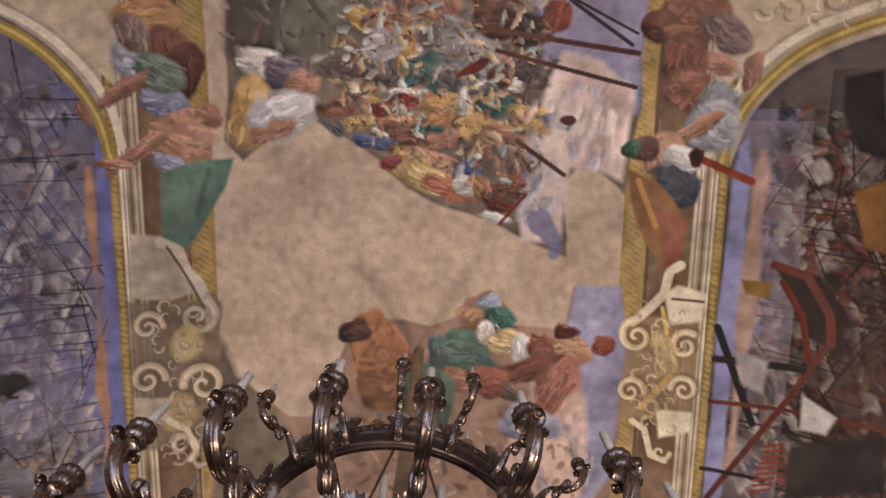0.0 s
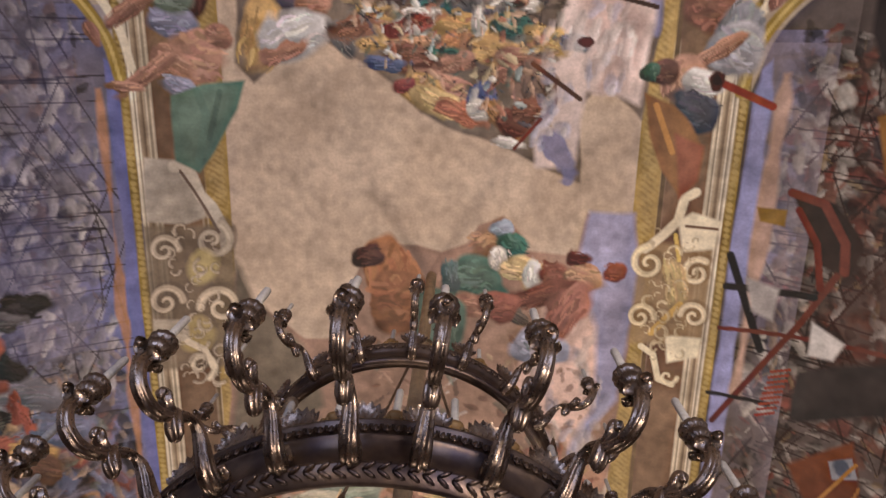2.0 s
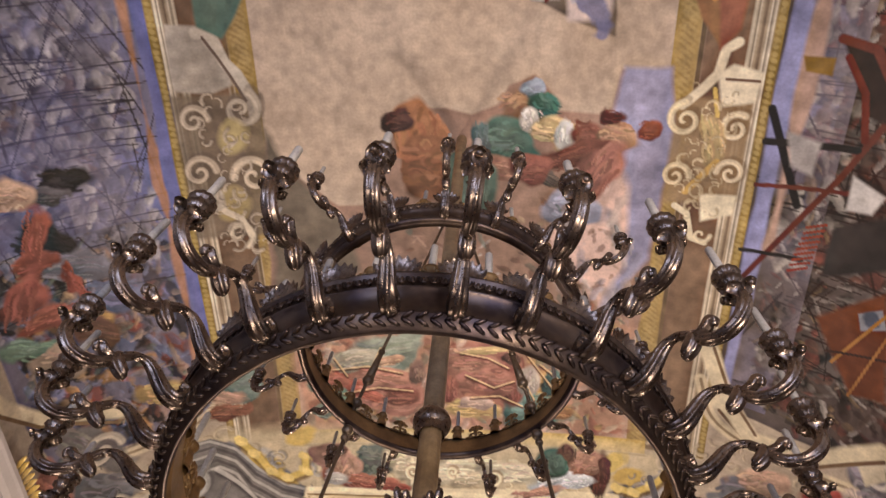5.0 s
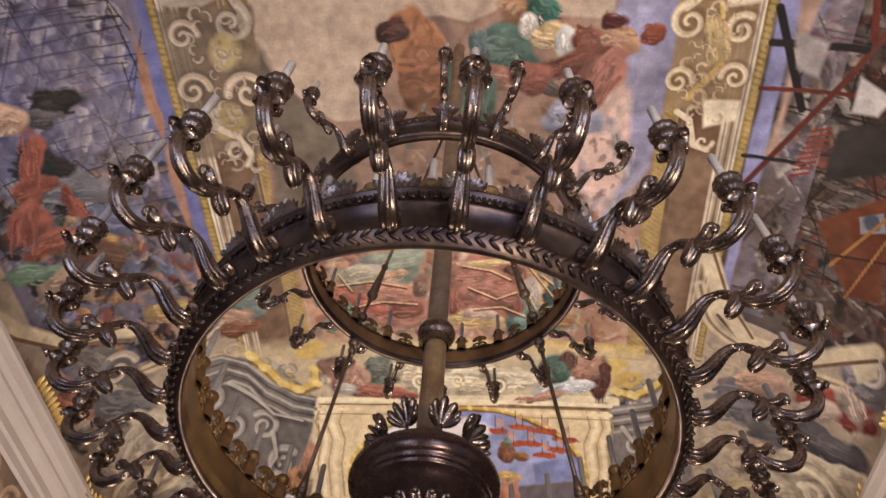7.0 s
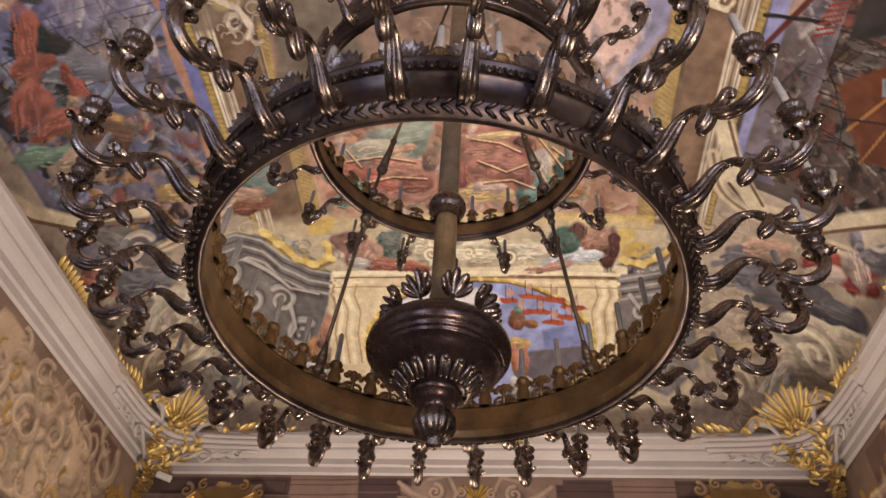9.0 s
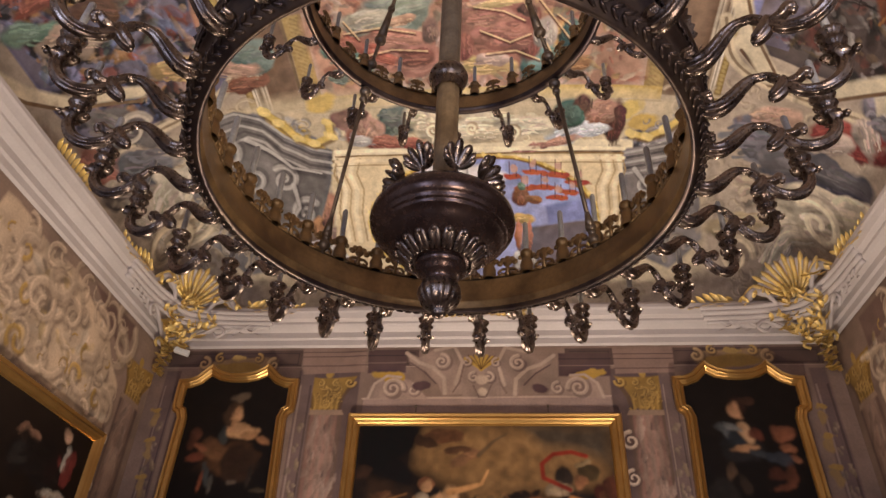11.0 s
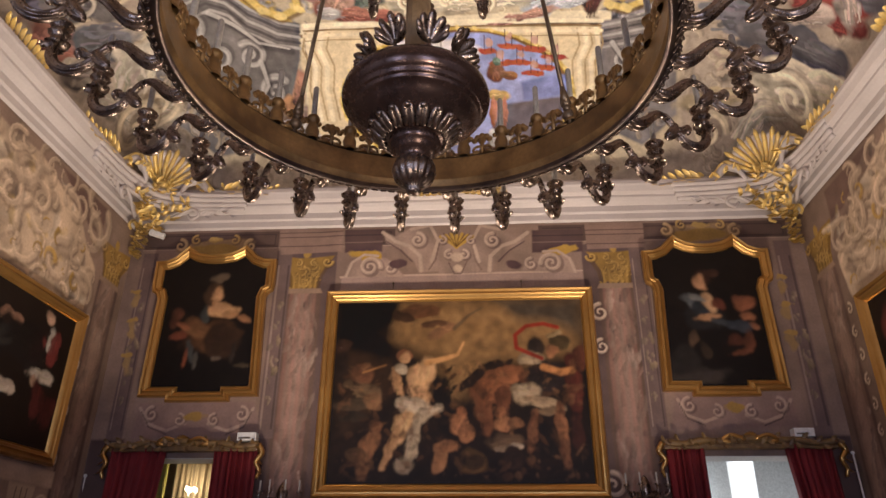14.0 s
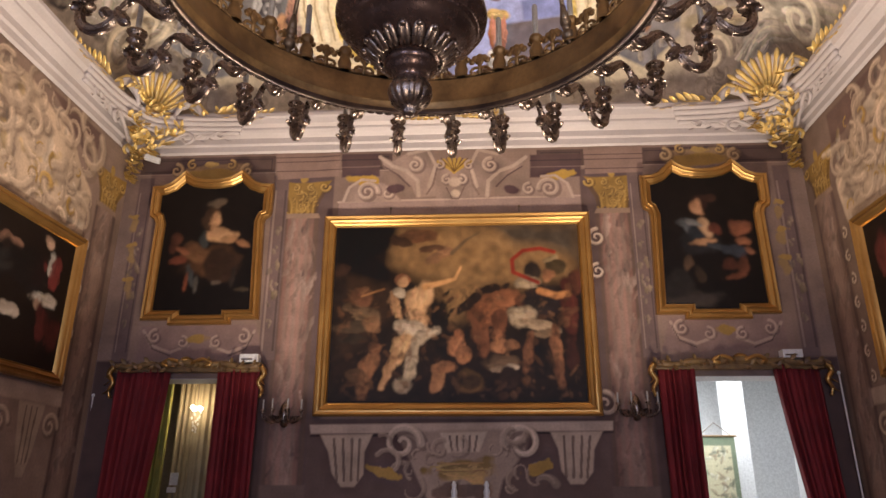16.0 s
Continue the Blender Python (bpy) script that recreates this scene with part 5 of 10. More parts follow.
vault.ell(0.25, 4.351, 0.035, 0.022, 40, pig(232, 206, 130), soft=0.5, rough=0.4, alpha=0.8)
vault.ell(0.446, 4.381, 0.035, 0.022, 40, pig(232, 206, 130), soft=0.5, rough=0.4, alpha=0.8)
vault.ell(0.635, 4.428, 0.035, 0.022, 40, pig(232, 206, 130), soft=0.5, rough=0.4, alpha=0.8)
vault.ell(0.811, 4.49, 0.035, 0.023, 40, pig(232, 206, 130), soft=0.5, rough=0.4, alpha=0.8)
vault.ell(0.973, 4.565, 0.035, 0.022, 40, pig(232, 206, 130), soft=0.5, rough=0.4, alpha=0.8)
vault.ell(1.116, 4.655, 0.035, 0.022, 40, pig(232, 206, 130), soft=0.5, rough=0.4, alpha=0.8)
vault.ell(1.238, 4.756, 0.035, 0.022, 40, pig(232, 206, 130), soft=0.5, rough=0.4, alpha=0.8)
vault.ell(1.336, 4.862, 0.035, 0.022, 40, pig(232, 206, 130), soft=0.5, rough=0.4, alpha=0.8)
vault.ell(1.407, 4.974, 0.035, 0.022, 40, pig(232, 206, 130), soft=0.5, rough=0.4, alpha=0.8)
vault.ell(1.449, 5.091, 0.035, 0.021, 40, pig(232, 206, 130), soft=0.5, rough=0.4, alpha=0.8)
vault.poly([(-1.068, 4.68), (-0.626, 4.477), (0.082, 4.447), (0.358, 4.631), (0.074, 4.789), (-0.639, 4.834)], pig(214, 206, 204), soft=0.06, rough=0.04)
vault.poly([(0.559, 5.279), (1.335, 5.207), (1.295, 5.568), (0.752, 5.839), (0.336, 5.844)], pig(110, 100, 108), soft=0.04, rough=0.03)
vault.poly([(0.775, 5.0), (1.381, 4.934), (1.377, 5.182), (0.841, 5.249)], pig(130, 138, 190), soft=0.04, rough=0.02)
vault.ell(0.393, 4.631, 0.140, 0.037, 6, pig(176, 92, 70), soft=0.3, rough=0.3)
vault.line([(0.365, 4.631), (0.361, 4.436)], 0.012, pig(110, 62, 50), alpha=0.85)
vault.line([(0.442, 4.631), (0.437, 4.468)], 0.011, pig(110, 62, 50), alpha=0.85)
vault.ell(0.409, 4.527, 0.042, 0.052, 0, pig(196, 150, 132), soft=0.4, rough=0.4, alpha=0.8)
vault.ell(0.639, 4.577, 0.168, 0.037, 6, pig(176, 92, 70), soft=0.3, rough=0.3)
vault.line([(0.611, 4.577), (0.605, 4.38)], 0.012, pig(110, 62, 50), alpha=0.85)
vault.line([(0.688, 4.575), (0.681, 4.41)], 0.011, pig(110, 62, 50), alpha=0.85)
vault.ell(0.653, 4.474, 0.042, 0.053, 0, pig(196, 150, 132), soft=0.4, rough=0.4, alpha=0.8)
vault.ell(0.953, 4.625, 0.181, 0.038, 6, pig(176, 92, 70), soft=0.3, rough=0.3)
vault.line([(0.925, 4.622), (0.917, 4.429)], 0.011, pig(110, 62, 50), alpha=0.85)
vault.line([(1.002, 4.627), (0.994, 4.461)], 0.011, pig(110, 62, 50), alpha=0.85)
vault.ell(0.967, 4.521, 0.042, 0.052, 0, pig(196, 150, 132), soft=0.4, rough=0.4, alpha=0.8)
vault.ell(1.198, 4.731, 0.141, 0.036, 6, pig(176, 92, 70), soft=0.3, rough=0.3)
vault.line([(1.17, 4.729), (1.162, 4.537)], 0.012, pig(110, 62, 50), alpha=0.85)
vault.line([(1.247, 4.731), (1.239, 4.567)], 0.011, pig(110, 62, 50), alpha=0.85)
vault.ell(1.211, 4.625, 0.042, 0.051, 0, pig(196, 150, 132), soft=0.4, rough=0.4, alpha=0.8)
vault.ell(0.777, 4.782, 0.182, 0.036, 6, pig(176, 92, 70), soft=0.3, rough=0.3)
vault.line([(0.749, 4.784), (0.744, 4.594)], 0.012, pig(110, 62, 50), alpha=0.85)
vault.line([(0.826, 4.785), (0.82, 4.623)], 0.012, pig(110, 62, 50), alpha=0.85)
vault.ell(0.792, 4.68, 0.042, 0.052, 0, pig(196, 150, 132), soft=0.4, rough=0.4, alpha=0.8)
vault.ell(1.127, 4.859, 0.140, 0.036, 6, pig(176, 92, 70), soft=0.3, rough=0.3)
vault.line([(1.1, 4.861), (1.093, 4.669)], 0.011, pig(110, 62, 50), alpha=0.85)
vault.line([(1.177, 4.859), (1.17, 4.701)], 0.011, pig(110, 62, 50), alpha=0.85)
vault.ell(1.142, 4.76, 0.042, 0.051, 0, pig(196, 150, 132), soft=0.4, rough=0.4, alpha=0.8)
vault.ell(0.531, 4.792, 0.126, 0.036, 6, pig(176, 92, 70), soft=0.3, rough=0.3)
vault.line([(0.503, 4.793), (0.499, 4.602)], 0.011, pig(110, 62, 50), alpha=0.85)
vault.line([(0.581, 4.796), (0.575, 4.634)], 0.012, pig(110, 62, 50), alpha=0.85)
vault.ell(0.547, 4.69, 0.042, 0.052, 0, pig(196, 150, 132), soft=0.4, rough=0.4, alpha=0.8)
vault.ell(0.951, 4.916, 0.140, 0.036, 6, pig(176, 92, 70), soft=0.3, rough=0.3)
vault.line([(0.924, 4.918), (0.918, 4.728)], 0.011, pig(110, 62, 50), alpha=0.85)
vault.line([(1.001, 4.917), (0.995, 4.756)], 0.011, pig(110, 62, 50), alpha=0.85)
vault.ell(0.966, 4.815, 0.042, 0.052, 0, pig(196, 150, 132), soft=0.4, rough=0.4, alpha=0.8)
vault.ell(-0.85, 4.671, 0.058, 0.060, 0, pig(228, 222, 214), soft=0.3, rough=0.4)
vault.line([(-0.804, 4.611), (-0.808, 4.729)], 0.015, pig(140, 128, 126), alpha=0.7)
vault.ell(-0.631, 4.612, 0.057, 0.059, 0, pig(228, 222, 214), soft=0.3, rough=0.4)
vault.line([(-0.586, 4.552), (-0.591, 4.673)], 0.015, pig(140, 128, 126), alpha=0.7)
vault.ell(-0.415, 4.559, 0.057, 0.060, 0, pig(228, 222, 214), soft=0.3, rough=0.4)
vault.line([(-0.371, 4.498), (-0.375, 4.618)], 0.015, pig(140, 128, 126), alpha=0.7)
vault.ell(-0.202, 4.534, 0.057, 0.060, 0, pig(228, 222, 214), soft=0.3, rough=0.4)
vault.line([(-0.158, 4.472), (-0.161, 4.591)], 0.015, pig(140, 128, 126), alpha=0.7)
vault.ell(0.01, 4.519, 0.056, 0.060, 0, pig(228, 222, 214), soft=0.3, rough=0.4)
vault.line([(0.053, 4.462), (0.05, 4.581)], 0.015, pig(140, 128, 126), alpha=0.7)
vault.ell(-0.745, 4.761, 0.058, 0.059, 0, pig(228, 222, 214), soft=0.3, rough=0.4)
vault.line([(-0.7, 4.704), (-0.703, 4.819)], 0.014, pig(140, 128, 126), alpha=0.7)
vault.ell(-0.456, 4.706, 0.057, 0.060, 0, pig(228, 222, 214), soft=0.3, rough=0.4)
vault.line([(-0.411, 4.648), (-0.415, 4.767)], 0.015, pig(140, 128, 126), alpha=0.7)
vault.ell(0.495, 4.886, 0.105, 0.125, 0, pig(150, 92, 62), soft=0.3, rough=0.2, light=0.35)
vault.ell(0.511, 4.764, 0.063, 0.050, 0, pig(120, 140, 120), soft=0.3, rough=0.2, light=0.35)
vault.ell(0.635, 4.929, 0.126, 0.050, 12, pig(176, 116, 80), soft=0.3, rough=0.2, light=0.35)
vault.ell(0.525, 5.181, 0.141, 0.078, 0, pig(214, 170, 84), soft=0.3, rough=0.2, light=0.35)
vault.ell(0.458, 5.386, 0.049, 0.178, 0, pig(190, 112, 80), soft=0.3, rough=0.2, light=0.35)
vault.ell(0.585, 5.389, 0.049, 0.178, 0, pig(186, 108, 76), soft=0.3, rough=0.2, light=0.35)
vault.ell(0.451, 5.682, 0.056, 0.116, 0, pig(196, 190, 184), soft=0.3, rough=0.2, light=0.35)
vault.ell(0.619, 5.675, 0.056, 0.095, 0, pig(180, 170, 160), soft=0.3, rough=0.2, light=0.35)
vault.ell(-1.339, 3.932, 0.157, 0.158, 30, pig(200, 146, 118), soft=0.3, rough=0.2, light=0.35)
vault.ell(-1.105, 4.124, 0.243, 0.079, 10, pig(190, 110, 76), soft=0.3, rough=0.2, light=0.35)
vault.ell(-1.462, 4.083, 0.159, 0.081, 0, pig(206, 196, 186), soft=0.3, rough=0.2, light=0.35)
vault.ell(-0.753, 4.183, 0.212, 0.053, 6, pig(180, 96, 66), soft=0.3, rough=0.2, light=0.35)
vault.ell(-1.422, 3.723, 0.099, 0.082, 0, pig(120, 84, 64), soft=0.3, rough=0.2, light=0.35)
vault.ell(1.463, 3.815, 0.175, 0.172, -25, pig(186, 128, 98), soft=0.3, rough=0.2, light=0.35)
vault.ell(1.243, 3.723, 0.121, 0.140, 0, pig(112, 76, 56), soft=0.3, rough=0.2, light=0.35)
vault.ell(1.358, 4.052, 0.206, 0.085, -12, pig(206, 208, 212), soft=0.3, rough=0.2, light=0.35)
vault.ell(0.95, 4.205, 0.276, 0.047, -14, pig(196, 140, 110), soft=0.3, rough=0.2, light=0.35)
vault.ell(1.147, 3.849, 0.122, 0.126, 0, pig(80, 112, 98), soft=0.3, rough=0.2, light=0.35)
vault.ell(1.67, 3.891, 0.068, 0.173, 0, pig(120, 70, 50), soft=0.3, rough=0.2, light=0.35)
vault.ell(-0.324, 4.027, 0.320, 0.107, 0, pig(228, 210, 168), soft=0.35, rough=0.3, light=0.3)
vault.ell(0.159, 4.084, 0.234, 0.092, 0, pig(222, 200, 154), soft=0.35, rough=0.3, light=0.3)
vault.ell(-0.599, 3.956, 0.153, 0.111, 0, pig(224, 204, 160), soft=0.35, rough=0.3, light=0.3)
vault.scroll(-0.544, 3.987, 0.089, 1, 90, pig(238, 222, 186), 0.044, pig(160, 132, 92), 1.3)
vault.scroll(0.4, 4.043, 0.087, -1, 90, pig(238, 222, 186), 0.043, pig(160, 132, 92), 1.3)
vault.scroll(-0.08, 3.985, 0.073, 1, 90, pig(238, 222, 186), 0.044, pig(160, 132, 92), 1.3)
vault.ell(-2.104, 5.253, 0.125, 0.133, 0, pig(190, 128, 60), soft=0.3, rough=0.2, light=0.35)
vault.ell(-2.141, 5.47, 0.141, 0.085, 0, pig(206, 200, 196), soft=0.3, rough=0.2, light=0.35)
vault.ell(-2.002, 5.166, 0.070, 0.064, 0, pig(150, 96, 70), soft=0.3, rough=0.2, light=0.35)
vault.ell(1.904, 5.15, 0.072, 0.083, 0, pig(110, 76, 58), soft=0.3, rough=0.2, light=0.35)
vault.ell(2.007, 5.331, 0.144, 0.115, -20, pig(176, 120, 90), soft=0.3, rough=0.2, light=0.35)
vault.ell(1.877, 5.498, 0.142, 0.084, 0, pig(196, 150, 70), soft=0.3, rough=0.2, light=0.35)
vault.ell(2.107, 5.505, 0.101, 0.093, 0, pig(130, 76, 56), soft=0.3, rough=0.2, light=0.35)
# corners of the cove
vault.ell(-2.553, 2.801, 0.290, 0.238, 13, pig(110, 128, 118), soft=0.4, rough=0.35, light=0.3)
vault.ell(-2.760, 2.821, 0.335, 0.124, 28, pig(190, 140, 110), soft=0.4, rough=0.35, light=0.3)
vault.ell(-2.979, 2.656, 0.254, 0.126, -4, pig(186, 130, 100), soft=0.4, rough=0.35, light=0.3)
vault.ell(-2.684, 3.053, 0.269, 0.100, 9, pig(150, 90, 56), soft=0.4, rough=0.35, light=0.3)
vault.ell(-3.293, 2.604, 0.253, 0.146, 24, pig(190, 150, 70), soft=0.4, rough=0.35, light=0.3)
vault.ell(-4.145, 2.876, 0.461, 0.180, 58, pig(120, 110, 104), soft=0.4, rough=0.35, light=0.3)
vault.ell(-4.537, 3.033, 0.375, 0.150, 68, pig(190, 110, 80), soft=0.4, rough=0.35, light=0.3)
vault.ell(-4.101, 3.467, 0.382, 0.205, 43, pig(110, 106, 108), soft=0.4, rough=0.35, light=0.3)
vault.ell(-4.428, 3.638, 0.341, 0.145, 49, pig(140, 120, 104), soft=0.4, rough=0.35, light=0.3)
vault.ell(-4.057, 4.164, 0.349, 0.372, 45, pig(196, 180, 150), soft=0.4, rough=0.35, light=0.3)
vault.ell(-4.518, 4.199, 0.612, 0.102, 79, pig(176, 158, 130), soft=0.4, rough=0.35, light=0.3)
vault.ell(-4.059, 4.955, 0.551, 0.185, 45, pig(186, 168, 140), soft=0.4, rough=0.35, light=0.3)
vault.ell(3.362, 3.981, 0.460, 0.381, -20, pig(112, 106, 116), soft=0.4, rough=0.35, light=0.3)
vault.ell(4.165, 3.289, 0.459, 0.119, -37, pig(170, 66, 50), soft=0.4, rough=0.35, light=0.3)
vault.ell(4.392, 3.333, 0.317, 0.113, -24, pig(150, 56, 44), soft=0.4, rough=0.35, light=0.3)
vault.ell(4.058, 3.564, 0.283, 0.124, -42, pig(196, 170, 150), soft=0.4, rough=0.35, light=0.3)
vault.ell(4.371, 3.108, 0.138, 0.215, -43, pig(206, 180, 160), soft=0.4, rough=0.35, light=0.3)
vault.ell(3.910, 4.216, 0.537, 0.422, -26, pig(116, 108, 112), soft=0.4, rough=0.35, light=0.3)
vault.ell(4.395, 3.895, 0.406, 0.227, -24, pig(100, 94, 100), soft=0.4, rough=0.35, light=0.3)
vault.ell(4.387, 2.841, 0.197, 0.191, -42, pig(140, 130, 136), soft=0.4, rough=0.35, light=0.3)
vault.ell(3.504, 4.722, 0.317, 0.277, -31, pig(176, 150, 120), soft=0.4, rough=0.35, light=0.3)
vault.ell(3.294, 5.266, 0.428, 0.148, -6, pig(186, 160, 110), soft=0.4, rough=0.35, light=0.3)
vault.ell(4.001, 5.517, 0.722, 0.228, -54, pig(206, 188, 156), soft=0.4, rough=0.35, light=0.3)
vault.ell(4.511, 4.402, 0.717, 0.385, -45, pig(214, 196, 162), soft=0.4, rough=0.35, light=0.3)
vault.ell(3.403, 3.578, 0.262, 0.171, -30, pig(196, 150, 120), soft=0.4, rough=0.35, light=0.3)
vault.scroll(4.402, 4.697, 0.360, 1, 200, pig(226, 210, 180), 0.160, pig(128, 110, 92), 1.4)
vault.scroll(4.389, 2.692, 0.210, 1, 180, pig(200, 190, 180), 0.086, pig(110, 100, 100), 1.4)
vault.scroll(-4.041, 2.966, 0.211, -1, 0, pig(190, 176, 156), 0.085, pig(104, 92, 84), 1.4)
vault.scroll(-4.029, 4.849, 0.361, 1, 40, pig(206, 188, 156), 0.149, pig(130, 110, 84), 1.4)
vault.scroll(-4.477, 4.786, 0.444, -1, 90, pig(200, 180, 146), 0.133, pig(130, 108, 80), 1.4)
vault.scroll(3.255, 5.691, 0.259, -1, 0, pig(206, 188, 156), 0.106, pig(120, 100, 84), 1.4)
vault.poly([(4.2, 2.7), (4.379, 2.413), (4.503, 2.67), (4.342, 2.887)], pig(200, 186, 160), soft=0.03)
vault.line([(2.834, 2.725), (3.215, 3.064), (3.809, 2.988), (4.388, 2.438)], 0.169, pig(206, 190, 158), soft=0.6)
vault.line([(2.858, 2.835), (3.242, 3.176), (3.838, 3.085), (4.425, 2.515)], 0.041, pig(130, 108, 84))
vault.line([(-4.936, 1.434), (-4.752, 1.849), (-4.464, 2.221), (-3.756, 2.616)], 0.132, pig(206, 188, 154), soft=0.6)
vault.line([(-5.021, 1.488), (-4.796, 1.911), (-4.494, 2.283), (-3.799, 2.718)], 0.037, pig(136, 112, 84))
vault.line([(2.644, 2.095), (2.876, 2.639), (3.215, 3.064)], 0.197, pig(214, 198, 166))
vault.line([(2.697, 2.083), (2.942, 2.617), (3.262, 3.002)], 0.035, pig(140, 118, 94))
# scrolled consoles painted beside the panel
vault.poly([(-2.575, -1.13), (-2.248, -1.094), (-2.113, -0.831), (-2.05, -0.565), (-2.279, -0.495), (-2.619, -0.543)], pig(178, 166, 152), soft=0.03, rough=0.015)
vault.poly([(-2.645, -0.519), (-1.823, -0.477), (-1.906, 0.945), (-2.653, 0.912)], pig(124, 108, 90), soft=0.05, alpha=0.85)
vault.line([(-2.325, -1.045), (-2.201, -1.042), (-2.115, -0.779), (-2.018, -0.671), (-1.916, -0.453), (-1.912, -0.291)], 0.103, pig(186, 174, 158))
vault.line([(-2.272, -1.003), (-2.171, -0.834), (-2.071, -0.645), (-1.97, -0.427)], 0.027, pig(120, 104, 92))
vault.scroll(-2.033, -0.350, 0.178, 1, -60, pig(180, 166, 148), 0.079, pig(110, 96, 84), 1.4)
vault.scroll(-2.479, -0.280, 0.134, -1, 0, pig(182, 166, 146), 0.062, pig(104, 90, 78), 1.4)
vault.scroll(-2.506, 0.224, 0.157, -1, 0, pig(186, 168, 146), 0.068, pig(104, 90, 78), 1.4)
vault.scroll(-1.999, 0.309, 0.196, 1, 180, pig(196, 178, 154), 0.082, pig(106, 92, 78), 1.4)
vault.ell(-2.148, -0.075, 0.115, 0.141, 24, pig(180, 162, 112), soft=0.5, rough=0.4)
vault.ell(-2.242, 0.573, 0.127, 0.168, 4, pig(170, 150, 104), soft=0.5, rough=0.4)
vault.poly([(-2.634, 0.389), (-2.326, 0.425), (-2.311, 0.649), (-2.647, 0.634)], pig(180, 166, 148), soft=0.03)
vault.scroll(-2.235, 0.912, 0.154, -1, 60, pig(206, 190, 166), 0.072, pig(106, 92, 78), 1)
vault.line([(-2.336, 0.646), (-2.186, 0.746), (-2.113, 0.928)], 0.066, pig(208, 192, 168))
vault.poly([(1.995, -0.419), (2.648, -0.483), (2.65, 0.482), (1.977, 0.577)], pig(156, 130, 96), soft=0.05, alpha=0.9)
vault.line([(2.441, -0.929), (2.348, -0.869), (2.312, -0.658), (2.195, -0.515), (2.051, -0.37)], 0.082, pig(220, 204, 174))
vault.poly([(2.312, -0.658), (2.431, -0.746), (2.681, -0.693), (2.654, -0.43), (2.383, -0.374)], pig(222, 208, 180), soft=0.03)
vault.line([(2.389, -0.613), (2.662, -0.614)], 0.026, pig(140, 118, 92))
vault.scroll(2.094, -0.240, 0.158, -1, -100, pig(214, 196, 160), 0.069, pig(128, 104, 74), 1.4)
vault.scroll(2.532, -0.194, 0.133, -1, -60, pig(218, 200, 168), 0.062, pig(128, 104, 74), 1.4)
vault.ell(2.353, -0.077, 0.113, 0.248, -15, pig(206, 172, 98), soft=0.3, light=0.4)
vault.line([(2.306, -0.525), (2.362, -0.293)], 0.037, pig(206, 176, 100))
vault.line([(2.418, 0.131), (2.18, 0.439)], 0.065, pig(196, 160, 90))
vault.scroll(2.065, 0.295, 0.130, -1, 0, pig(214, 196, 160), 0.059, pig(128, 104, 74), 1.4)
vault.scroll(2.553, 0.222, 0.126, 1, 180, pig(218, 200, 168), 0.058, pig(128, 104, 74), 1.4)
vault.poly([(2.312, 0.45), (2.645, 0.426), (2.633, 0.62), (2.359, 0.726)], pig(222, 208, 178), soft=0.03)
vault.line([(2.1, 0.59), (2.222, 0.659), (2.292, 0.906), (2.426, 0.94)], 0.059, pig(218, 202, 170))
vault.scroll(2.384, 0.863, 0.087, 1, 0, pig(216, 200, 168), 0.044, pig(128, 104, 74), 1)
vault.rocaille(-2.44, -1.98, -0.55, 1.15, 46, pig(190, 174, 154), pig(110, 94, 80), 0.07, 57, None, 0.5)
vault.rocaille(2.12, 2.50, -0.6, 0.7, 40, pig(208, 190, 154), pig(136, 110, 76), 0.06, 58, None, 0.5)
vault.rocaille(-4.4, -2.6, -3.5, -3.1, 40, pig(212, 196, 170), pig(140, 120, 96), 0.1, 59, None, 0.7)
vault.rocaille(2.9, 4.5, -3.5, -2.95, 40, pig(212, 196, 170), pig(140, 120, 96), 0.1, 60, None, 0.7)
# seated masses of drapery along the cornice of the painted frame
vault.ell(-2.390, -2.665, 0.228, 0.216, 19, pig(176, 176, 196), soft=0.25, rough=0.2, light=0.35)
vault.ell(-2.294, -2.974, 0.282, 0.160, -3, pig(196, 140, 70), soft=0.25, rough=0.2, light=0.35)
vault.ell(-2.158, -2.626, 0.178, 0.280, -21, pig(120, 74, 54), soft=0.25, rough=0.2, light=0.35)
vault.ell(-2.020, -2.535, 0.141, 0.246, 8, pig(104, 60, 44), soft=0.25, rough=0.2, light=0.35)
vault.ell(-2.445, -2.850, 0.139, 0.189, -3, pig(150, 120, 110), soft=0.25, rough=0.2, light=0.35)
vault.ell(-2.230, -2.288, 0.192, 0.146, -1, pig(136, 136, 170), soft=0.25, rough=0.2, light=0.35)
vault.ell(-2.236, -2.528, 0.232, 0.149, 19, pig(110, 130, 116), soft=0.25, rough=0.2, light=0.35)
vault.ell(-2.572, -2.374, 0.293, 0.071, -36, pig(180, 122, 92), soft=0.25, rough=0.2, light=0.35)
vault.ell(-2.878, -2.177, 0.107, 0.055, 65, pig(170, 112, 86), soft=0.25, rough=0.2, light=0.35)
vault.ell(-2.055, -1.999, 0.293, 0.250, 9, pig(190, 132, 102), soft=0.25, rough=0.2, light=0.35)
vault.ell(-2.251, -1.947, 0.189, 0.120, 31, pig(186, 128, 98), soft=0.25, rough=0.2, light=0.35)
vault.ell(-2.446, -1.872, 0.298, 0.075, -35, pig(184, 126, 96), soft=0.25, rough=0.2, light=0.35)
vault.ell(-1.851, -2.175, 0.121, 0.109, -1, pig(180, 122, 92), soft=0.25, rough=0.2, light=0.35)
vault.ell(-2.215, -1.750, 0.164, 0.100, 21, pig(150, 150, 180), soft=0.25, rough=0.2, light=0.35)
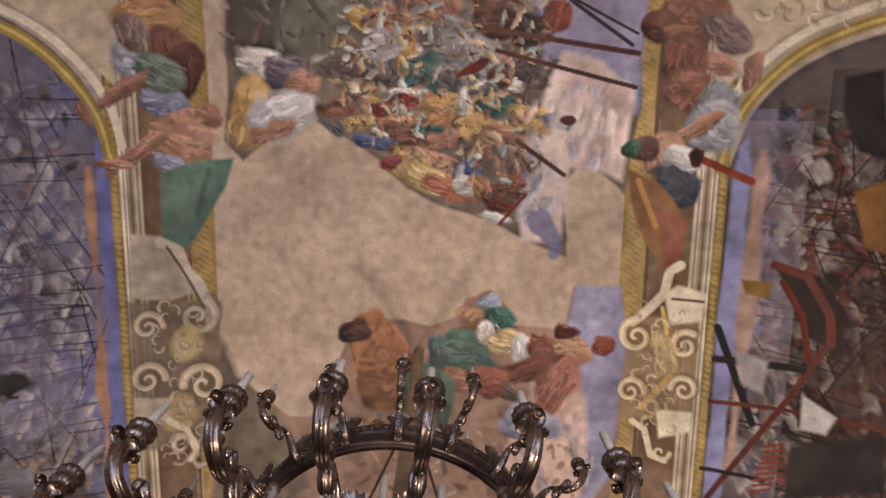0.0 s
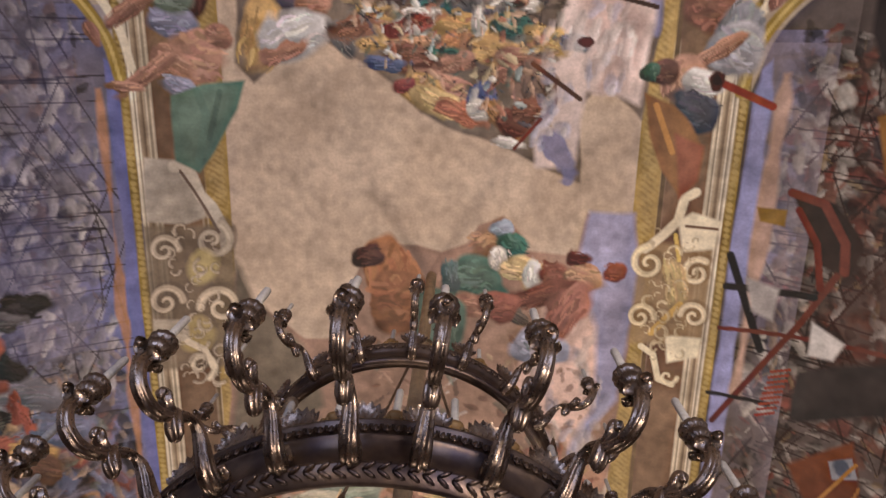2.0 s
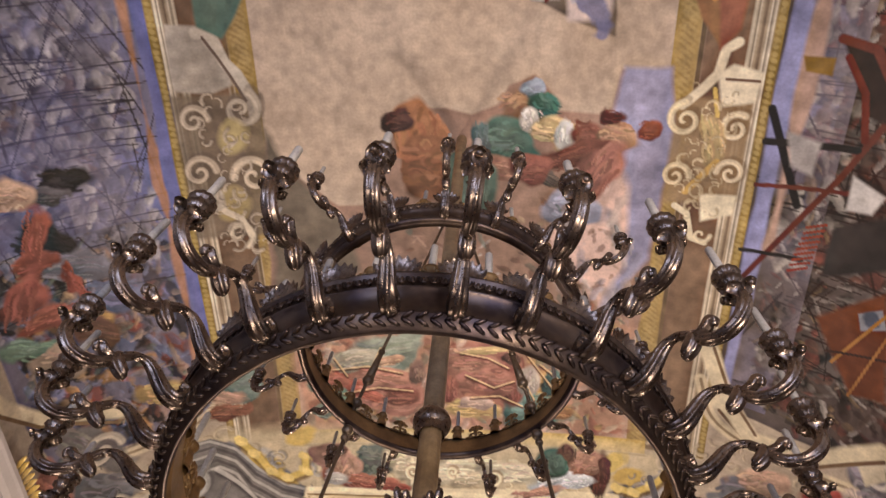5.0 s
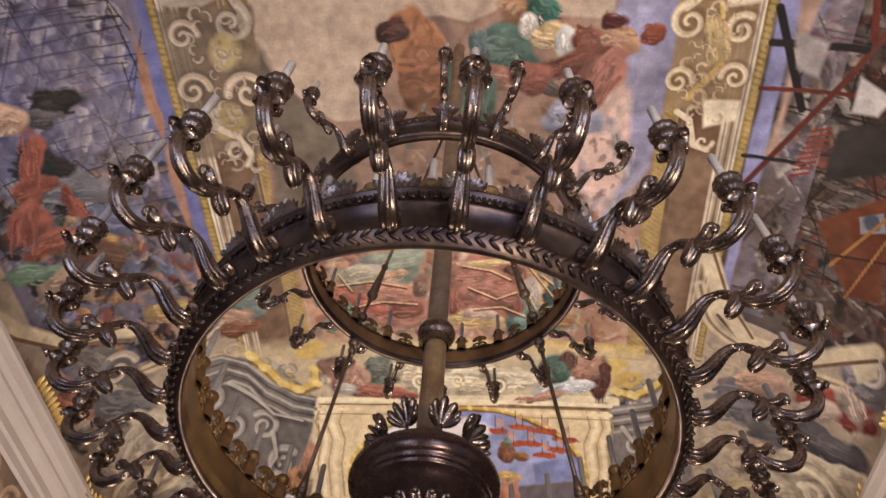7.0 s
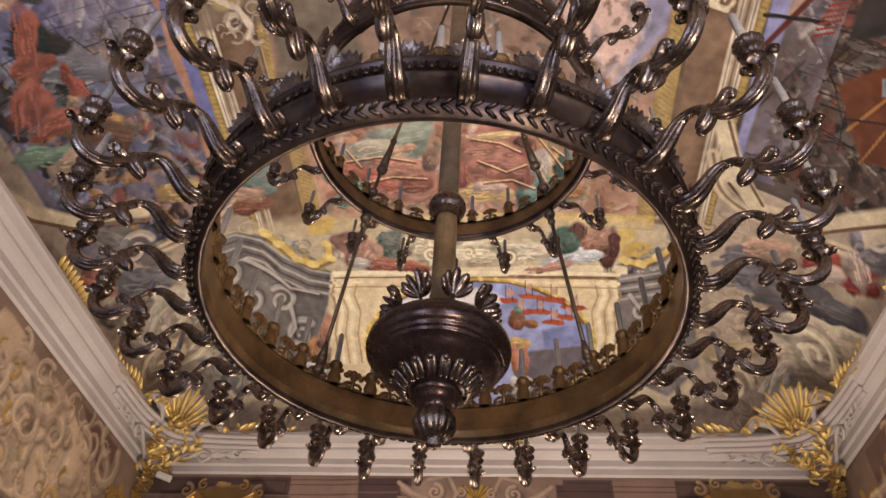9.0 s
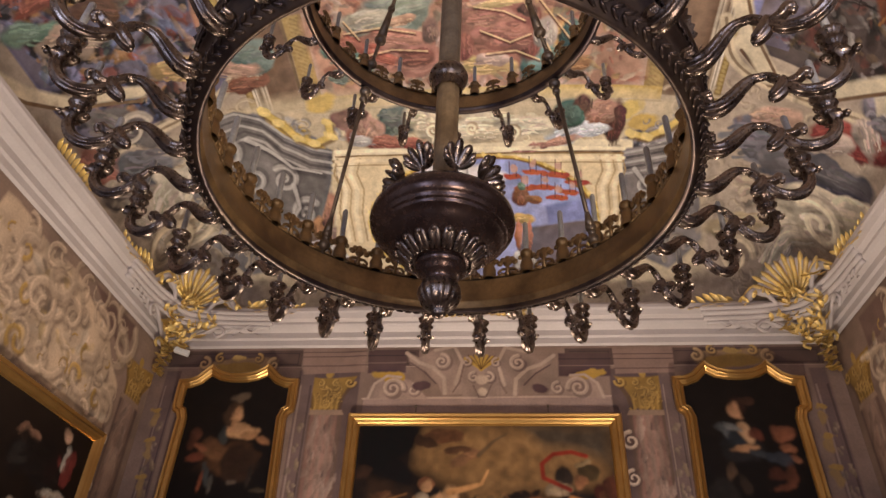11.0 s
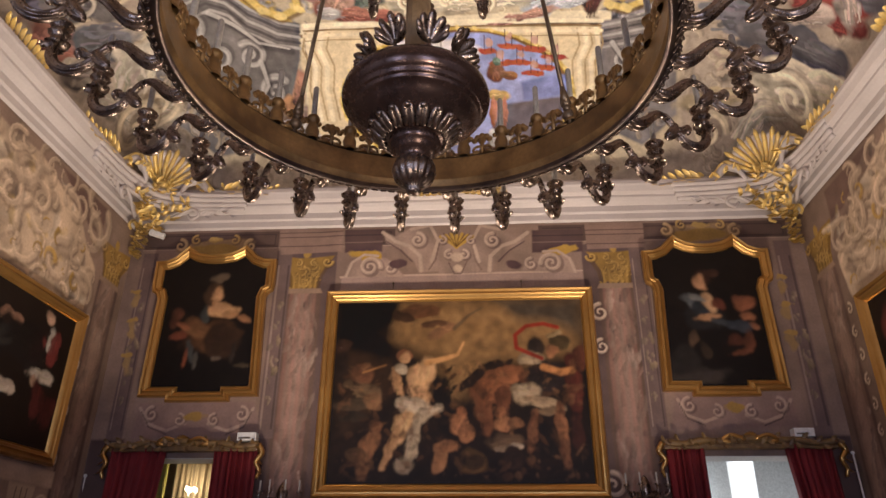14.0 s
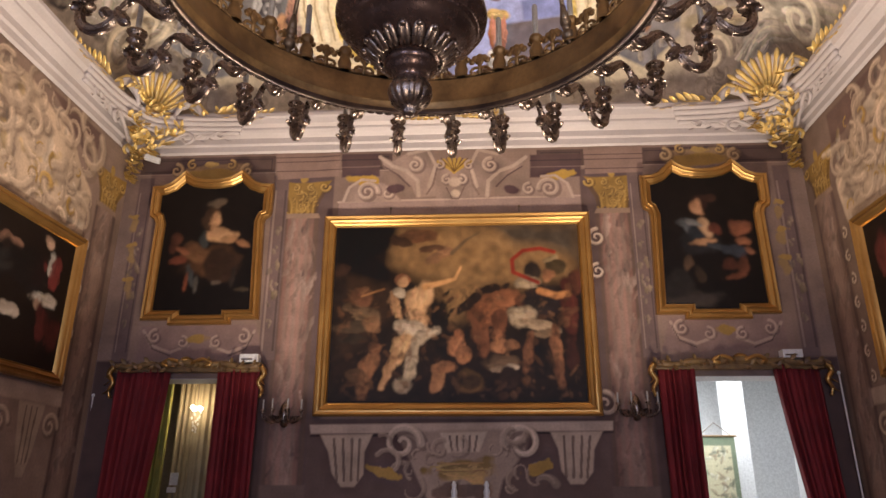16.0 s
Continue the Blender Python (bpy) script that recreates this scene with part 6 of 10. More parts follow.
vault.ell(-2.637, -1.741, 0.156, 0.050, 6, pig(184, 128, 98), soft=0.25, rough=0.2, light=0.35)
vault.poly([(-2.315, -1.675), (-2.019, -1.776), (-1.644, -1.804), (-1.73, -1.55), (-1.947, -1.192), (-2.105, -0.988), (-2.299, -1.095), (-2.325, -1.501)], pig(98, 122, 108), soft=0.03, rough=0.02)
vault.line([(-2.07, -1.701), (-2.006, -1.499), (-2.1, -1.091)], 0.070, pig(90, 118, 106), alpha=0.6)
vault.line([(-1.874, -1.701), (-1.992, -1.295)], 0.051, pig(66, 88, 80), alpha=0.5)
vault.ell(2.056, -3.002, 0.124, 0.122, 1, pig(110, 66, 50), soft=0.25, rough=0.2, light=0.35)
vault.ell(2.382, -3.066, 0.277, 0.235, 2, pig(150, 96, 70), soft=0.25, rough=0.2, light=0.35)
vault.ell(2.675, -2.920, 0.242, 0.130, 39, pig(140, 110, 104), soft=0.25, rough=0.2, light=0.35)
vault.ell(2.560, -2.690, 0.282, 0.092, 16, pig(186, 128, 98), soft=0.25, rough=0.2, light=0.35)
vault.ell(2.888, -2.592, 0.071, 0.155, 12, pig(186, 128, 98), soft=0.25, rough=0.2, light=0.35)
vault.ell(2.325, -2.693, 0.189, 0.191, 1, pig(140, 84, 60), soft=0.25, rough=0.2, light=0.35)
vault.ell(2.392, -2.456, 0.217, 0.192, 0, pig(156, 98, 72), soft=0.25, rough=0.2, light=0.35)
vault.ell(2.639, -2.314, 0.193, 0.230, 29, pig(150, 150, 160), soft=0.25, rough=0.2, light=0.35)
vault.ell(2.610, -2.123, 0.239, 0.207, 19, pig(166, 162, 170), soft=0.25, rough=0.2, light=0.35)
vault.ell(2.468, -2.121, 0.318, 0.069, -32, pig(184, 128, 98), soft=0.25, rough=0.2, light=0.35)
vault.ell(2.197, -1.896, 0.176, 0.198, -1, pig(184, 130, 100), soft=0.25, rough=0.2, light=0.35)
vault.ell(2.395, -1.852, 0.176, 0.117, 8, pig(214, 206, 200), soft=0.25, rough=0.2, light=0.35)
vault.ell(2.045, -1.957, 0.119, 0.109, -1, pig(120, 80, 62), soft=0.25, rough=0.2, light=0.35)
vault.ell(1.939, -1.939, 0.078, 0.079, -1, pig(80, 110, 90), soft=0.25, rough=0.2, light=0.35)
vault.ell(2.364, -1.630, 0.215, 0.168, 13, pig(84, 84, 96), soft=0.25, rough=0.2, light=0.35)
vault.line([(2.463, -1.903), (2.969, -1.696)], 0.066, pig(140, 72, 50))
vault.ell(2.498, -1.890, 0.066, 0.078, -2, pig(96, 52, 40))
vault.ell(2.498, -1.890, 0.043, 0.049, -2, pig(60, 34, 30))
vault.poly([(1.91, -1.764), (2.165, -1.672), (2.323, -1.528), (2.465, -1.285), (2.433, -1.03), (2.295, -0.891), (2.105, -1.111), (1.983, -1.413)], pig(146, 104, 66), soft=0.03, rough=0.02)
vault.poly([(2.208, -1.423), (2.461, -1.335), (2.433, -1.03), (2.298, -0.865)], pig(140, 86, 64), soft=0.04, rough=0.02)
vault.line([(2.016, -1.667), (2.193, -1.27)], 0.050, pig(196, 140, 70), alpha=0.7)
# ships, spars and shields of the sea battles
vault.line([(2.801, -0.399), (3.16, 0.425)], 0.069, pig(44, 38, 40))
vault.line([(2.786, 0.294), (4.178, 0.163)], 0.041, pig(108, 60, 48))
vault.line([(2.836, 1.223), (3.452, 0.09), (3.699, -0.465)], 0.053, pig(106, 58, 46))
vault.line([(2.801, -0.111), (3.516, -0.153)], 0.066, pig(54, 46, 44))
vault.line([(2.763, 0.947), (3.302, 0.921)], 0.039, pig(50, 42, 40))
vault.poly([(3.211, -1.029), (3.566, -0.958), (3.806, -0.675), (3.755, -0.38), (3.532, -0.427), (3.372, -0.736)], pig(66, 48, 42), soft=0.03, rough=0.02)
vault.line([(3.221, -1.007), (3.48, -0.946), (3.679, -0.65), (3.708, -0.417)], 0.072, pig(112, 60, 48))
vault.line([(3.292, -0.87), (3.471, -0.609), (3.552, -0.236)], 0.056, pig(110, 50, 38))
vault.poly([(2.962, -0.852), (3.205, -0.858), (3.206, -0.71), (3.002, -0.731)], pig(140, 108, 54), soft=0.02)
vault.poly([(3.607, -2.529), (3.857, -2.602), (3.934, -1.932), (3.745, -1.967), (3.613, -2.269)], pig(48, 40, 40), soft=0.04, rough=0.03)
vault.poly([(3.739, -1.661), (3.953, -1.764), (4.016, -1.212), (3.865, -1.232)], pig(140, 96, 40), soft=0.03)
vault.poly([(3.538, 0.066), (3.813, 0.181), (3.745, 0.354), (3.547, 0.368)], pig(206, 200, 196), soft=0.03)
vault.poly([(2.961, -0.215), (3.245, -0.166), (3.23, 0.147), (3.036, 0.085)], pig(170, 162, 160), soft=0.04, rough=0.02)
vault.poly([(3.495, 0.538), (4.182, 0.186), (4.244, 0.679), (3.497, 1.012)], pig(58, 50, 48), soft=0.05, rough=0.03)
vault.line([(3.282, 0.605), (3.429, 0.54)], 0.024, pig(140, 64, 44))
vault.line([(3.273, 0.662), (3.421, 0.596)], 0.024, pig(140, 64, 44))
vault.line([(3.264, 0.718), (3.413, 0.651)], 0.024, pig(140, 64, 44))
vault.line([(3.255, 0.774), (3.404, 0.707)], 0.024, pig(140, 64, 44))
vault.line([(3.245, 0.83), (3.395, 0.762)], 0.024, pig(140, 64, 44))
vault.line([(3.236, 0.886), (3.386, 0.818)], 0.024, pig(140, 64, 44))
vault.line([(3.226, 0.943), (3.377, 0.874)], 0.024, pig(140, 64, 44))
vault.line([(3.215, 0.999), (3.367, 0.93)], 0.024, pig(140, 64, 44))
vault.line([(3.209, 1.059), (3.357, 0.985)], 0.026, pig(140, 64, 44))
vault.poly([(3.518, 1.438), (4.018, 0.978), (4.29, 1.981), (3.964, 2.08)], pig(110, 60, 34), soft=0.04, rough=0.02)
vault.poly([(3.857, 1.256), (4.03, 1.136), (4.105, 1.299), (3.913, 1.405)], pig(136, 134, 142), soft=0.01)
vault.ell(3.976, 1.272, 0.065, 0.072, -23, pig(90, 90, 104), soft=0.3)
vault.line([(3.752, 1.823), (4.071, 1.174)], 0.028, pig(160, 110, 50))
vault.line([(3.681, 1.733), (4.182, 1.575)], 0.024, pig(70, 44, 34))
vault.line([(3.964, 2.08), (4.128, 1.375)], 0.024, pig(150, 100, 50))
vault.ell(-3.963, 0.582, 0.289, 0.156, 32, pig(60, 54, 56), soft=0.35, rough=0.35, light=0.3)
vault.ell(-3.796, 0.874, 0.295, 0.134, 20, pig(120, 116, 130), soft=0.35, rough=0.35, light=0.3)
vault.ell(-4.112, 0.749, 0.190, 0.106, -1, pig(150, 72, 50), soft=0.35, rough=0.35, light=0.3)
vault.ell(-3.691, 0.077, 0.229, 0.123, 14, pig(56, 50, 52), soft=0.35, rough=0.35, light=0.3)
vault.ell(-3.905, 0.175, 0.275, 0.069, 16, pig(90, 84, 90), soft=0.35, rough=0.35, light=0.3)
vault.ell(-4.112, 0.105, 0.175, 0.145, 18, pig(190, 150, 120), soft=0.35, rough=0.35, light=0.3)
vault.ell(-4.037, 0.499, 0.111, 0.261, 20, pig(160, 74, 50), soft=0.35, rough=0.35, light=0.3)
vault.ell(-3.841, 1.038, 0.233, 0.070, 78, pig(150, 66, 46), soft=0.35, rough=0.35, light=0.3)
vault.ell(-4.108, 1.276, 0.289, 0.114, 2, pig(170, 84, 54), soft=0.35, rough=0.35, light=0.3)
vault.ell(-3.783, 1.430, 0.208, 0.118, 24, pig(200, 150, 60), soft=0.35, rough=0.35, light=0.3)
vault.ell(-4.333, 1.515, 0.267, 0.109, 30, pig(110, 140, 116), soft=0.35, rough=0.35, light=0.3)
vault.ell(-3.728, 1.647, 0.225, 0.105, 34, pig(120, 80, 56), soft=0.35, rough=0.35, light=0.3)
vault.ell(-4.298, 1.056, 0.149, 0.265, 27, pig(150, 70, 50), soft=0.35, rough=0.35, light=0.3)
vault.ell(-3.537, 1.278, 0.262, 0.178, 19, pig(110, 114, 150), soft=0.35, rough=0.35, light=0.3)
vault.ell(-4.085, 1.788, 0.328, 0.116, 29, pig(180, 150, 120), soft=0.35, rough=0.35, light=0.3)
vault.C *= (1 + 0.13 * vault.noise(vault.U, vault.V, 0.03) + 0.09 * vault.noise(vault.U, vault.V, 0.07) + 0.08 * vault.noise(vault.U, vault.V, 0.16))[..., None]
vault.C = vault.C.mean(-1, keepdims=True) * 0.12 + vault.C * 0.88 * np.array([0.98, 1.0, 1.06])
vault.C = np.clip(crisp(vault.C, 0.55), 0.005, 0.9)
vx, vy = plan_x(vault.U), plan_y(vault.V)
vault_ob = mesh_grid("ceiling", np.stack([vx, vy, vault_z(vx, vy)], -1), FRESCO, vault.C)
tagged(vault_ob, "frescoed cloister vault with painted scenes and bare plaster losses", "ceiling", kind="structure")

# ---- walls ----
DOOR_X, DOOR_W, DOOR_H = 2.88, 0.62, 2.70


def wall_sheet(width, base, low=0.9, high=Z_SPRING + 0.05, step=0.012, u0=None, u1=None):
    u1 = width / 2 if u1 is None else u1
    return Sheet(np.arange(-width / 2 if u0 is None else u0, u1 + step, step).clip(-9, u1),
                 np.concatenate([np.linspace(0, low, 12)[:-1], np.arange(low, high + step, step).clip(0, high)]), base)


def capital(sheet, u0, seed):
    """A painted gilt capital: a leafy bell under a horned abacus."""
    sheet.poly([(u0 - 0.16, 4.60), (u0 + 0.16, 4.60), (u0 + 0.19, 4.76), (u0 + 0.29, 4.94), (u0 + 0.33, 5.02), (u0 + 0.10, 5.00), (u0 - 0.10, 5.00), (u0 - 0.33, 5.02), (u0 - 0.29, 4.94), (u0 - 0.19, 4.76)], pig(142, 116, 62), 0.02, 0.03)
    for s in (-1, 1):
        sheet.line([(u0 + s * 0.15, 4.60), (u0 + s * 0.18, 4.76), (u0 + s * 0.28, 4.93)], 0.05, pig(98, 76, 44), 0.6, 0.8)
        sheet.scroll(u0 + s * 0.25, 4.94, 0.062, -s, 90 - 90 * s, pig(178, 150, 88), 0.032, pig(96, 74, 42), 1.2)
        sheet.scroll(u0 + s * 0.09, 4.93, 0.045, s, 90, pig(172, 146, 86), 0.024, pig(96, 74, 42), 1.2)
    sheet.rocaille(u0 - 0.17, u0 + 0.17, 4.62, 4.90, 26, pig(176, 148, 86), pig(96, 74, 42), 0.050, seed, None, 0.75)
    for k in (-2, -1, 0, 1, 2):
        sheet.line([(u0 + 0.062 * k, 4.61), (u0 + 0.066 * k, 4.74), (u0 + 0.078 * k, 4.79)], 0.030, pig(170, 142, 82), 0.7, 0.8, True)
    sheet.ell(u0, 5.05, 0.045, 0.055, 0, pig(170, 142, 80), 0.4, 0.3)
    sheet.poly([(u0 - 0.22, 4.545), (u0 + 0.22, 4.545), (u0 + 0.19, 4.605), (u0 - 0.19, 4.605)], pig(148, 128, 112), 0.012)


back = wall_sheet(2 * HW, pig(138, 120, 110), 1.0)
back.wash(pig(104, 88, 84), 0.8, 0.6)
back.wash(pig(146, 130, 122), 0.3, 0.3)
# frieze panels below the cornice
for u0, u1 in ((-3.8, -2.15), (-2.1, -1.45), (-1.35, -0.75), (0.95, 1.5), (1.55, 2.1), (2.15, 3.8)):
    back.poly([(u0, 5.14), (u1, 5.14), (u1, 5.36), (u0, 5.36)], pig(92, 76, 72), 0.012)
    back.line([(u0, 5.14), (u1, 5.14)], 0.02, pig(160, 144, 134), 0.8)
    back.line([(u0 + 0.05, 5.32), (u1 - 0.05, 5.32), (u1 - 0.05, 5.18), (u0 + 0.05, 5.18)], 0.012, pig(70, 58, 56), 0.8)
# painted columns with veined shafts and gilt capitals
for u0 in (-1.79, 1.79):
    back.poly([(u0 - 0.36, 1.0), (u0 + 0.36, 1.0), (u0 + 0.36, 5.1), (u0 - 0.36, 5.1)], pig(100, 84, 82), 0.02)
    for k in range(9):
        q = (k - 4) / 4
        tone = pig(150 - 46 * abs(q) ** 2 + 8 * (k % 2), 128 - 42 * abs(q) ** 2, 118 - 40 * abs(q) ** 2)
        back.poly([(u0 + 0.185 * q - 0.03, 1.0), (u0 + 0.185 * q + 0.03, 1.0), (u0 + 0.175 * q + 0.03, 4.58), (u0 + 0.175 * q - 0.03, 4.58)], tone, 0.03)
    back.daubs(u0 - 0.16, u0 + 0.16, 1.2, 4.5, 70, [pig(170, 148, 134), pig(112, 92, 86), pig(150, 116, 104), pig(134, 112, 100)], 0.05, 3.5, 80, 0.4, 5)
    capital(back, u0, 31)
    back.poly([(u0 - 0.34, 1.0), (u0 + 0.34, 1.0), (u0 + 0.34, 1.62), (u0 - 0.34, 1.62)], pig(112, 96, 90), 0.015)
# flat pilasters and panels beside the portraits
for s in (-1, 1):
    for u0 in (2.06, 3.70):
        back.poly([(s * u0 - 0.09, 2.9), (s * u0 + 0.09, 2.9), (s * u0 + 0.09, 5.1), (s * u0 - 0.09, 5.1)], pig(112, 96, 94), 0.012)
        back.line([(s * u0 - 0.06, 3.0), (s * u0 - 0.06, 4.9)], 0.014, pig(156, 140, 132), 0.7)
        back.line([(s * u0 + 0.06, 3.0), (s * u0 + 0.06, 4.9)], 0.014, pig(76, 62, 62), 0.7)
        back.daubs(s * u0 - 0.05, s * u0 + 0.05, 3.2, 4.6, 16, [pig(150, 132, 110), pig(160, 140, 104)], 0.03, 2.0, 90, 0.6, 3)
    back.poly([(s * 2.2, 2.92), (s * 3.55, 2.92), (s * 3.55, 3.36), (s * 2.2, 3.36)], pig(140, 122, 114), 0.02)
    back.poly([(s * 3.58, 1.0), (s * 3.95, 1.0), (s * 3.95, 2.9), (s * 3.58, 2.9)], pig(84, 68, 66), 0.03)
    back.poly([(s * 2.02, 1.0), (s * 2.2, 1.0), (s * 2.2, 2.8), (s * 2.02, 2.8)], pig(84, 68, 66), 0.03)

back.poly([(-2.167, 5.42), (-1.384, 5.43), (-1.379, 5.073), (-2.108, 5.045)], pig(140, 120, 112), soft=0.015)
back.poly([(1.495, 5.357), (2.175, 5.369), (2.159, 5.049), (1.5, 5.036)], pig(140, 120, 112), soft=0.015)
back.line([(-2.145, 5.329), (-1.38, 5.34)], 0.013, pig(88, 70, 68), alpha=0.8)
back.line([(-2.14, 5.269), (-1.376, 5.28)], 0.013, pig(88, 70, 68), alpha=0.8)
back.line([(-2.13, 5.149), (-1.37, 5.161)], 0.013, pig(88, 70, 68), alpha=0.8)
back.line([(1.503, 5.283), (2.18, 5.28)], 0.013, pig(88, 70, 68), alpha=0.8)
back.line([(1.499, 5.224), (2.175, 5.222)], 0.013, pig(88, 70, 68), alpha=0.8)
back.line([(1.492, 5.108), (2.164, 5.106)], 0.013, pig(88, 70, 68), alpha=0.8)
back.poly([(-1.36, 5.354), (-0.905, 5.358), (-0.895, 5.062), (-1.344, 5.057)], pig(88, 70, 70), soft=0.02)
back.line([(-1.351, 5.19), (-0.899, 5.194)], 0.013, pig(130, 112, 106), alpha=0.7)
back.line([(-1.356, 5.279), (-0.902, 5.283)], 0.013, pig(62, 48, 50), alpha=0.8)
back.poly([(0.873, 5.299), (1.465, 5.298), (1.447, 5.008), (0.862, 5.007)], pig(88, 70, 70), soft=0.02)
back.line([(0.867, 5.137), (1.455, 5.138)], 0.013, pig(130, 112, 106), alpha=0.7)
back.line([(0.871, 5.225), (1.46, 5.225)], 0.013, pig(62, 48, 50), alpha=0.8)
back.poly([(-1.362, 4.754), (1.42, 4.781), (1.433, 4.585), (-1.365, 4.569)], pig(152, 134, 128), soft=0.015)
back.line([(-1.374, 4.74), (1.419, 4.767)], 0.019, pig(186, 168, 156), alpha=0.8)
back.poly([(-1.334, 4.739), (-1.302, 4.882), (-1.173, 4.995), (-1.0, 5.006), (-0.838, 4.958), (-0.715, 4.84), (-0.633, 4.739)], pig(150, 133, 124), soft=0.025, rough=0.01)
back.ell(-1.108, 5.023, 0.201, 0.056, -8, pig(170, 142, 72), soft=0.3, rough=0.4)
back.scroll(-1.034, 4.862, 0.125, 1, 0, pig(176, 160, 148), 0.056, pig(96, 78, 78), 1.6)
back.scroll(-0.795, 4.842, 0.075, -1, 90, pig(176, 160, 148), 0.038, pig(96, 78, 78), 1.2)
back.line([(-1.308, 4.752), (-1.25, 4.924), (-1.108, 5.023), (-0.946, 5.004)], 0.031, pig(176, 160, 148), soft=0.7)
back.poly([(1.366, 4.74), (1.336, 4.882), (1.213, 4.999), (1.045, 5.017), (0.887, 4.978), (0.766, 4.866), (0.685, 4.768)], pig(150, 133, 124), soft=0.025, rough=0.01)
back.ell(1.169, 5.029, 0.201, 0.056, 8, pig(170, 142, 72), soft=0.3, rough=0.4)
back.scroll(1.077, 4.873, 0.125, -1, 180, pig(176, 160, 148), 0.056, pig(96, 78, 78), 1.6)
back.scroll(0.844, 4.864, 0.075, 1, 90, pig(176, 160, 148), 0.038, pig(96, 78, 78), 1.2)
back.line([(1.341, 4.754), (1.287, 4.926), (1.15, 5.029), (0.993, 5.018)], 0.031, pig(176, 160, 148), soft=0.7)
back.poly([(-0.897, 5.328), (-0.746, 5.25), (-0.56, 5.364), (-0.319, 5.418), (-0.183, 5.221), (-0.142, 4.8), (-0.456, 4.778), (-0.512, 4.922), (-0.661, 5.071), (-0.852, 5.178)], pig(150, 133, 124), soft=0.025, rough=0.01)
back.line([(-0.897, 5.313), (-0.745, 5.19), (-0.582, 5.128), (-0.447, 4.993), (-0.431, 4.806)], 0.044, pig(176, 160, 148), soft=0.7)
back.line([(-0.852, 5.193), (-0.675, 5.071), (-0.538, 4.923)], 0.019, pig(96, 78, 78), alpha=0.8)
back.line([(-0.56, 5.349), (-0.332, 5.396), (-0.236, 5.193), (-0.313, 4.918)], 0.038, pig(176, 160, 148), soft=0.7)
back.line([(-0.21, 5.207), (-0.261, 4.946), (-0.339, 4.818)], 0.019, pig(120, 102, 96), alpha=0.8)
back.scroll(-0.477, 5.199, 0.094, -1, 90, pig(176, 160, 148), 0.050, pig(96, 78, 78), 1.5)
back.ell(-0.71, 4.898, 0.107, 0.056, 12, pig(92, 72, 74), soft=0.3, rough=0.2)
back.poly([(0.82, 5.285), (0.673, 5.215), (0.49, 5.338), (0.252, 5.403), (0.117, 5.214), (0.074, 4.795), (0.387, 4.76), (0.442, 4.901), (0.589, 5.042), (0.775, 5.139)], pig(150, 133, 124), soft=0.025, rough=0.01)
back.line([(0.82, 5.27), (0.671, 5.157), (0.511, 5.102), (0.378, 4.975), (0.361, 4.789)], 0.044, pig(176, 160, 148), soft=0.7)
back.line([(0.776, 5.154), (0.602, 5.042), (0.468, 4.901)], 0.019, pig(96, 78, 78), alpha=0.8)
back.line([(0.49, 5.323), (0.265, 5.381), (0.169, 5.183), (0.245, 4.906)], 0.038, pig(176, 160, 148), soft=0.7)
back.line([(0.143, 5.199), (0.193, 4.936), (0.27, 4.805)], 0.019, pig(120, 102, 96), alpha=0.8)
back.scroll(0.408, 5.178, 0.094, 1, 90, pig(176, 160, 148), 0.050, pig(96, 78, 78), 1.5)
back.ell(0.636, 4.869, 0.107, 0.056, -12, pig(92, 72, 74), soft=0.3, rough=0.2)
back.poly([(-0.227, 4.759), (-0.176, 5.133), (-0.01, 5.188), (0.156, 5.125), (0.205, 4.764)], pig(150, 133, 124), soft=0.02, rough=0.01)
back.line([(-0.017, 5.1), (-0.206, 5.24)], 0.038, pig(178, 150, 78), soft=0.7)
back.line([(-0.017, 5.1), (-0.143, 5.257)], 0.038, pig(178, 150, 78), soft=0.7)
back.line([(-0.017, 5.1), (-0.08, 5.274)], 0.038, pig(178, 150, 78), soft=0.7)
back.line([(-0.017, 5.1), (-0.016, 5.291)], 0.038, pig(178, 150, 78), soft=0.7)
back.line([(-0.017, 5.1), (0.047, 5.271)], 0.038, pig(178, 150, 78), soft=0.7)
back.line([(-0.017, 5.1), (0.11, 5.251)], 0.038, pig(178, 150, 78), soft=0.7)
back.line([(-0.017, 5.1), (0.173, 5.231)], 0.038, pig(178, 150, 78), soft=0.7)
back.line([(-0.017, 5.1), (-0.175, 5.28)], 0.013, pig(104, 80, 44), alpha=0.8)
back.line([(-0.017, 5.1), (-0.111, 5.279)], 0.013, pig(104, 80, 44), alpha=0.8)
back.line([(-0.017, 5.1), (-0.048, 5.277)], 0.013, pig(104, 80, 44), alpha=0.8)
back.line([(-0.017, 5.1), (0.015, 5.275)], 0.013, pig(104, 80, 44), alpha=0.8)
back.line([(-0.017, 5.1), (0.079, 5.274)], 0.013, pig(104, 80, 44), alpha=0.8)
back.line([(-0.017, 5.1), (0.142, 5.272)], 0.013, pig(104, 80, 44), alpha=0.8)
back.scroll(-0.189, 5.192, 0.056, -1, 90, pig(176, 160, 148), 0.031, pig(96, 78, 78), 1.2)
back.scroll(-0.103, 5.0, 0.063, 1, 90, pig(176, 160, 148), 0.038, pig(96, 78, 78), 1.2)
back.scroll(0.156, 5.184, 0.056, 1, 90, pig(176, 160, 148), 0.031, pig(96, 78, 78), 1.2)
back.scroll(0.069, 4.996, 0.063, -1, 90, pig(176, 160, 148), 0.038, pig(96, 78, 78), 1.2)
back.ell(-0.004, 4.969, 0.075, 0.056, 0, pig(182, 166, 152), soft=0.4, rough=0.2)
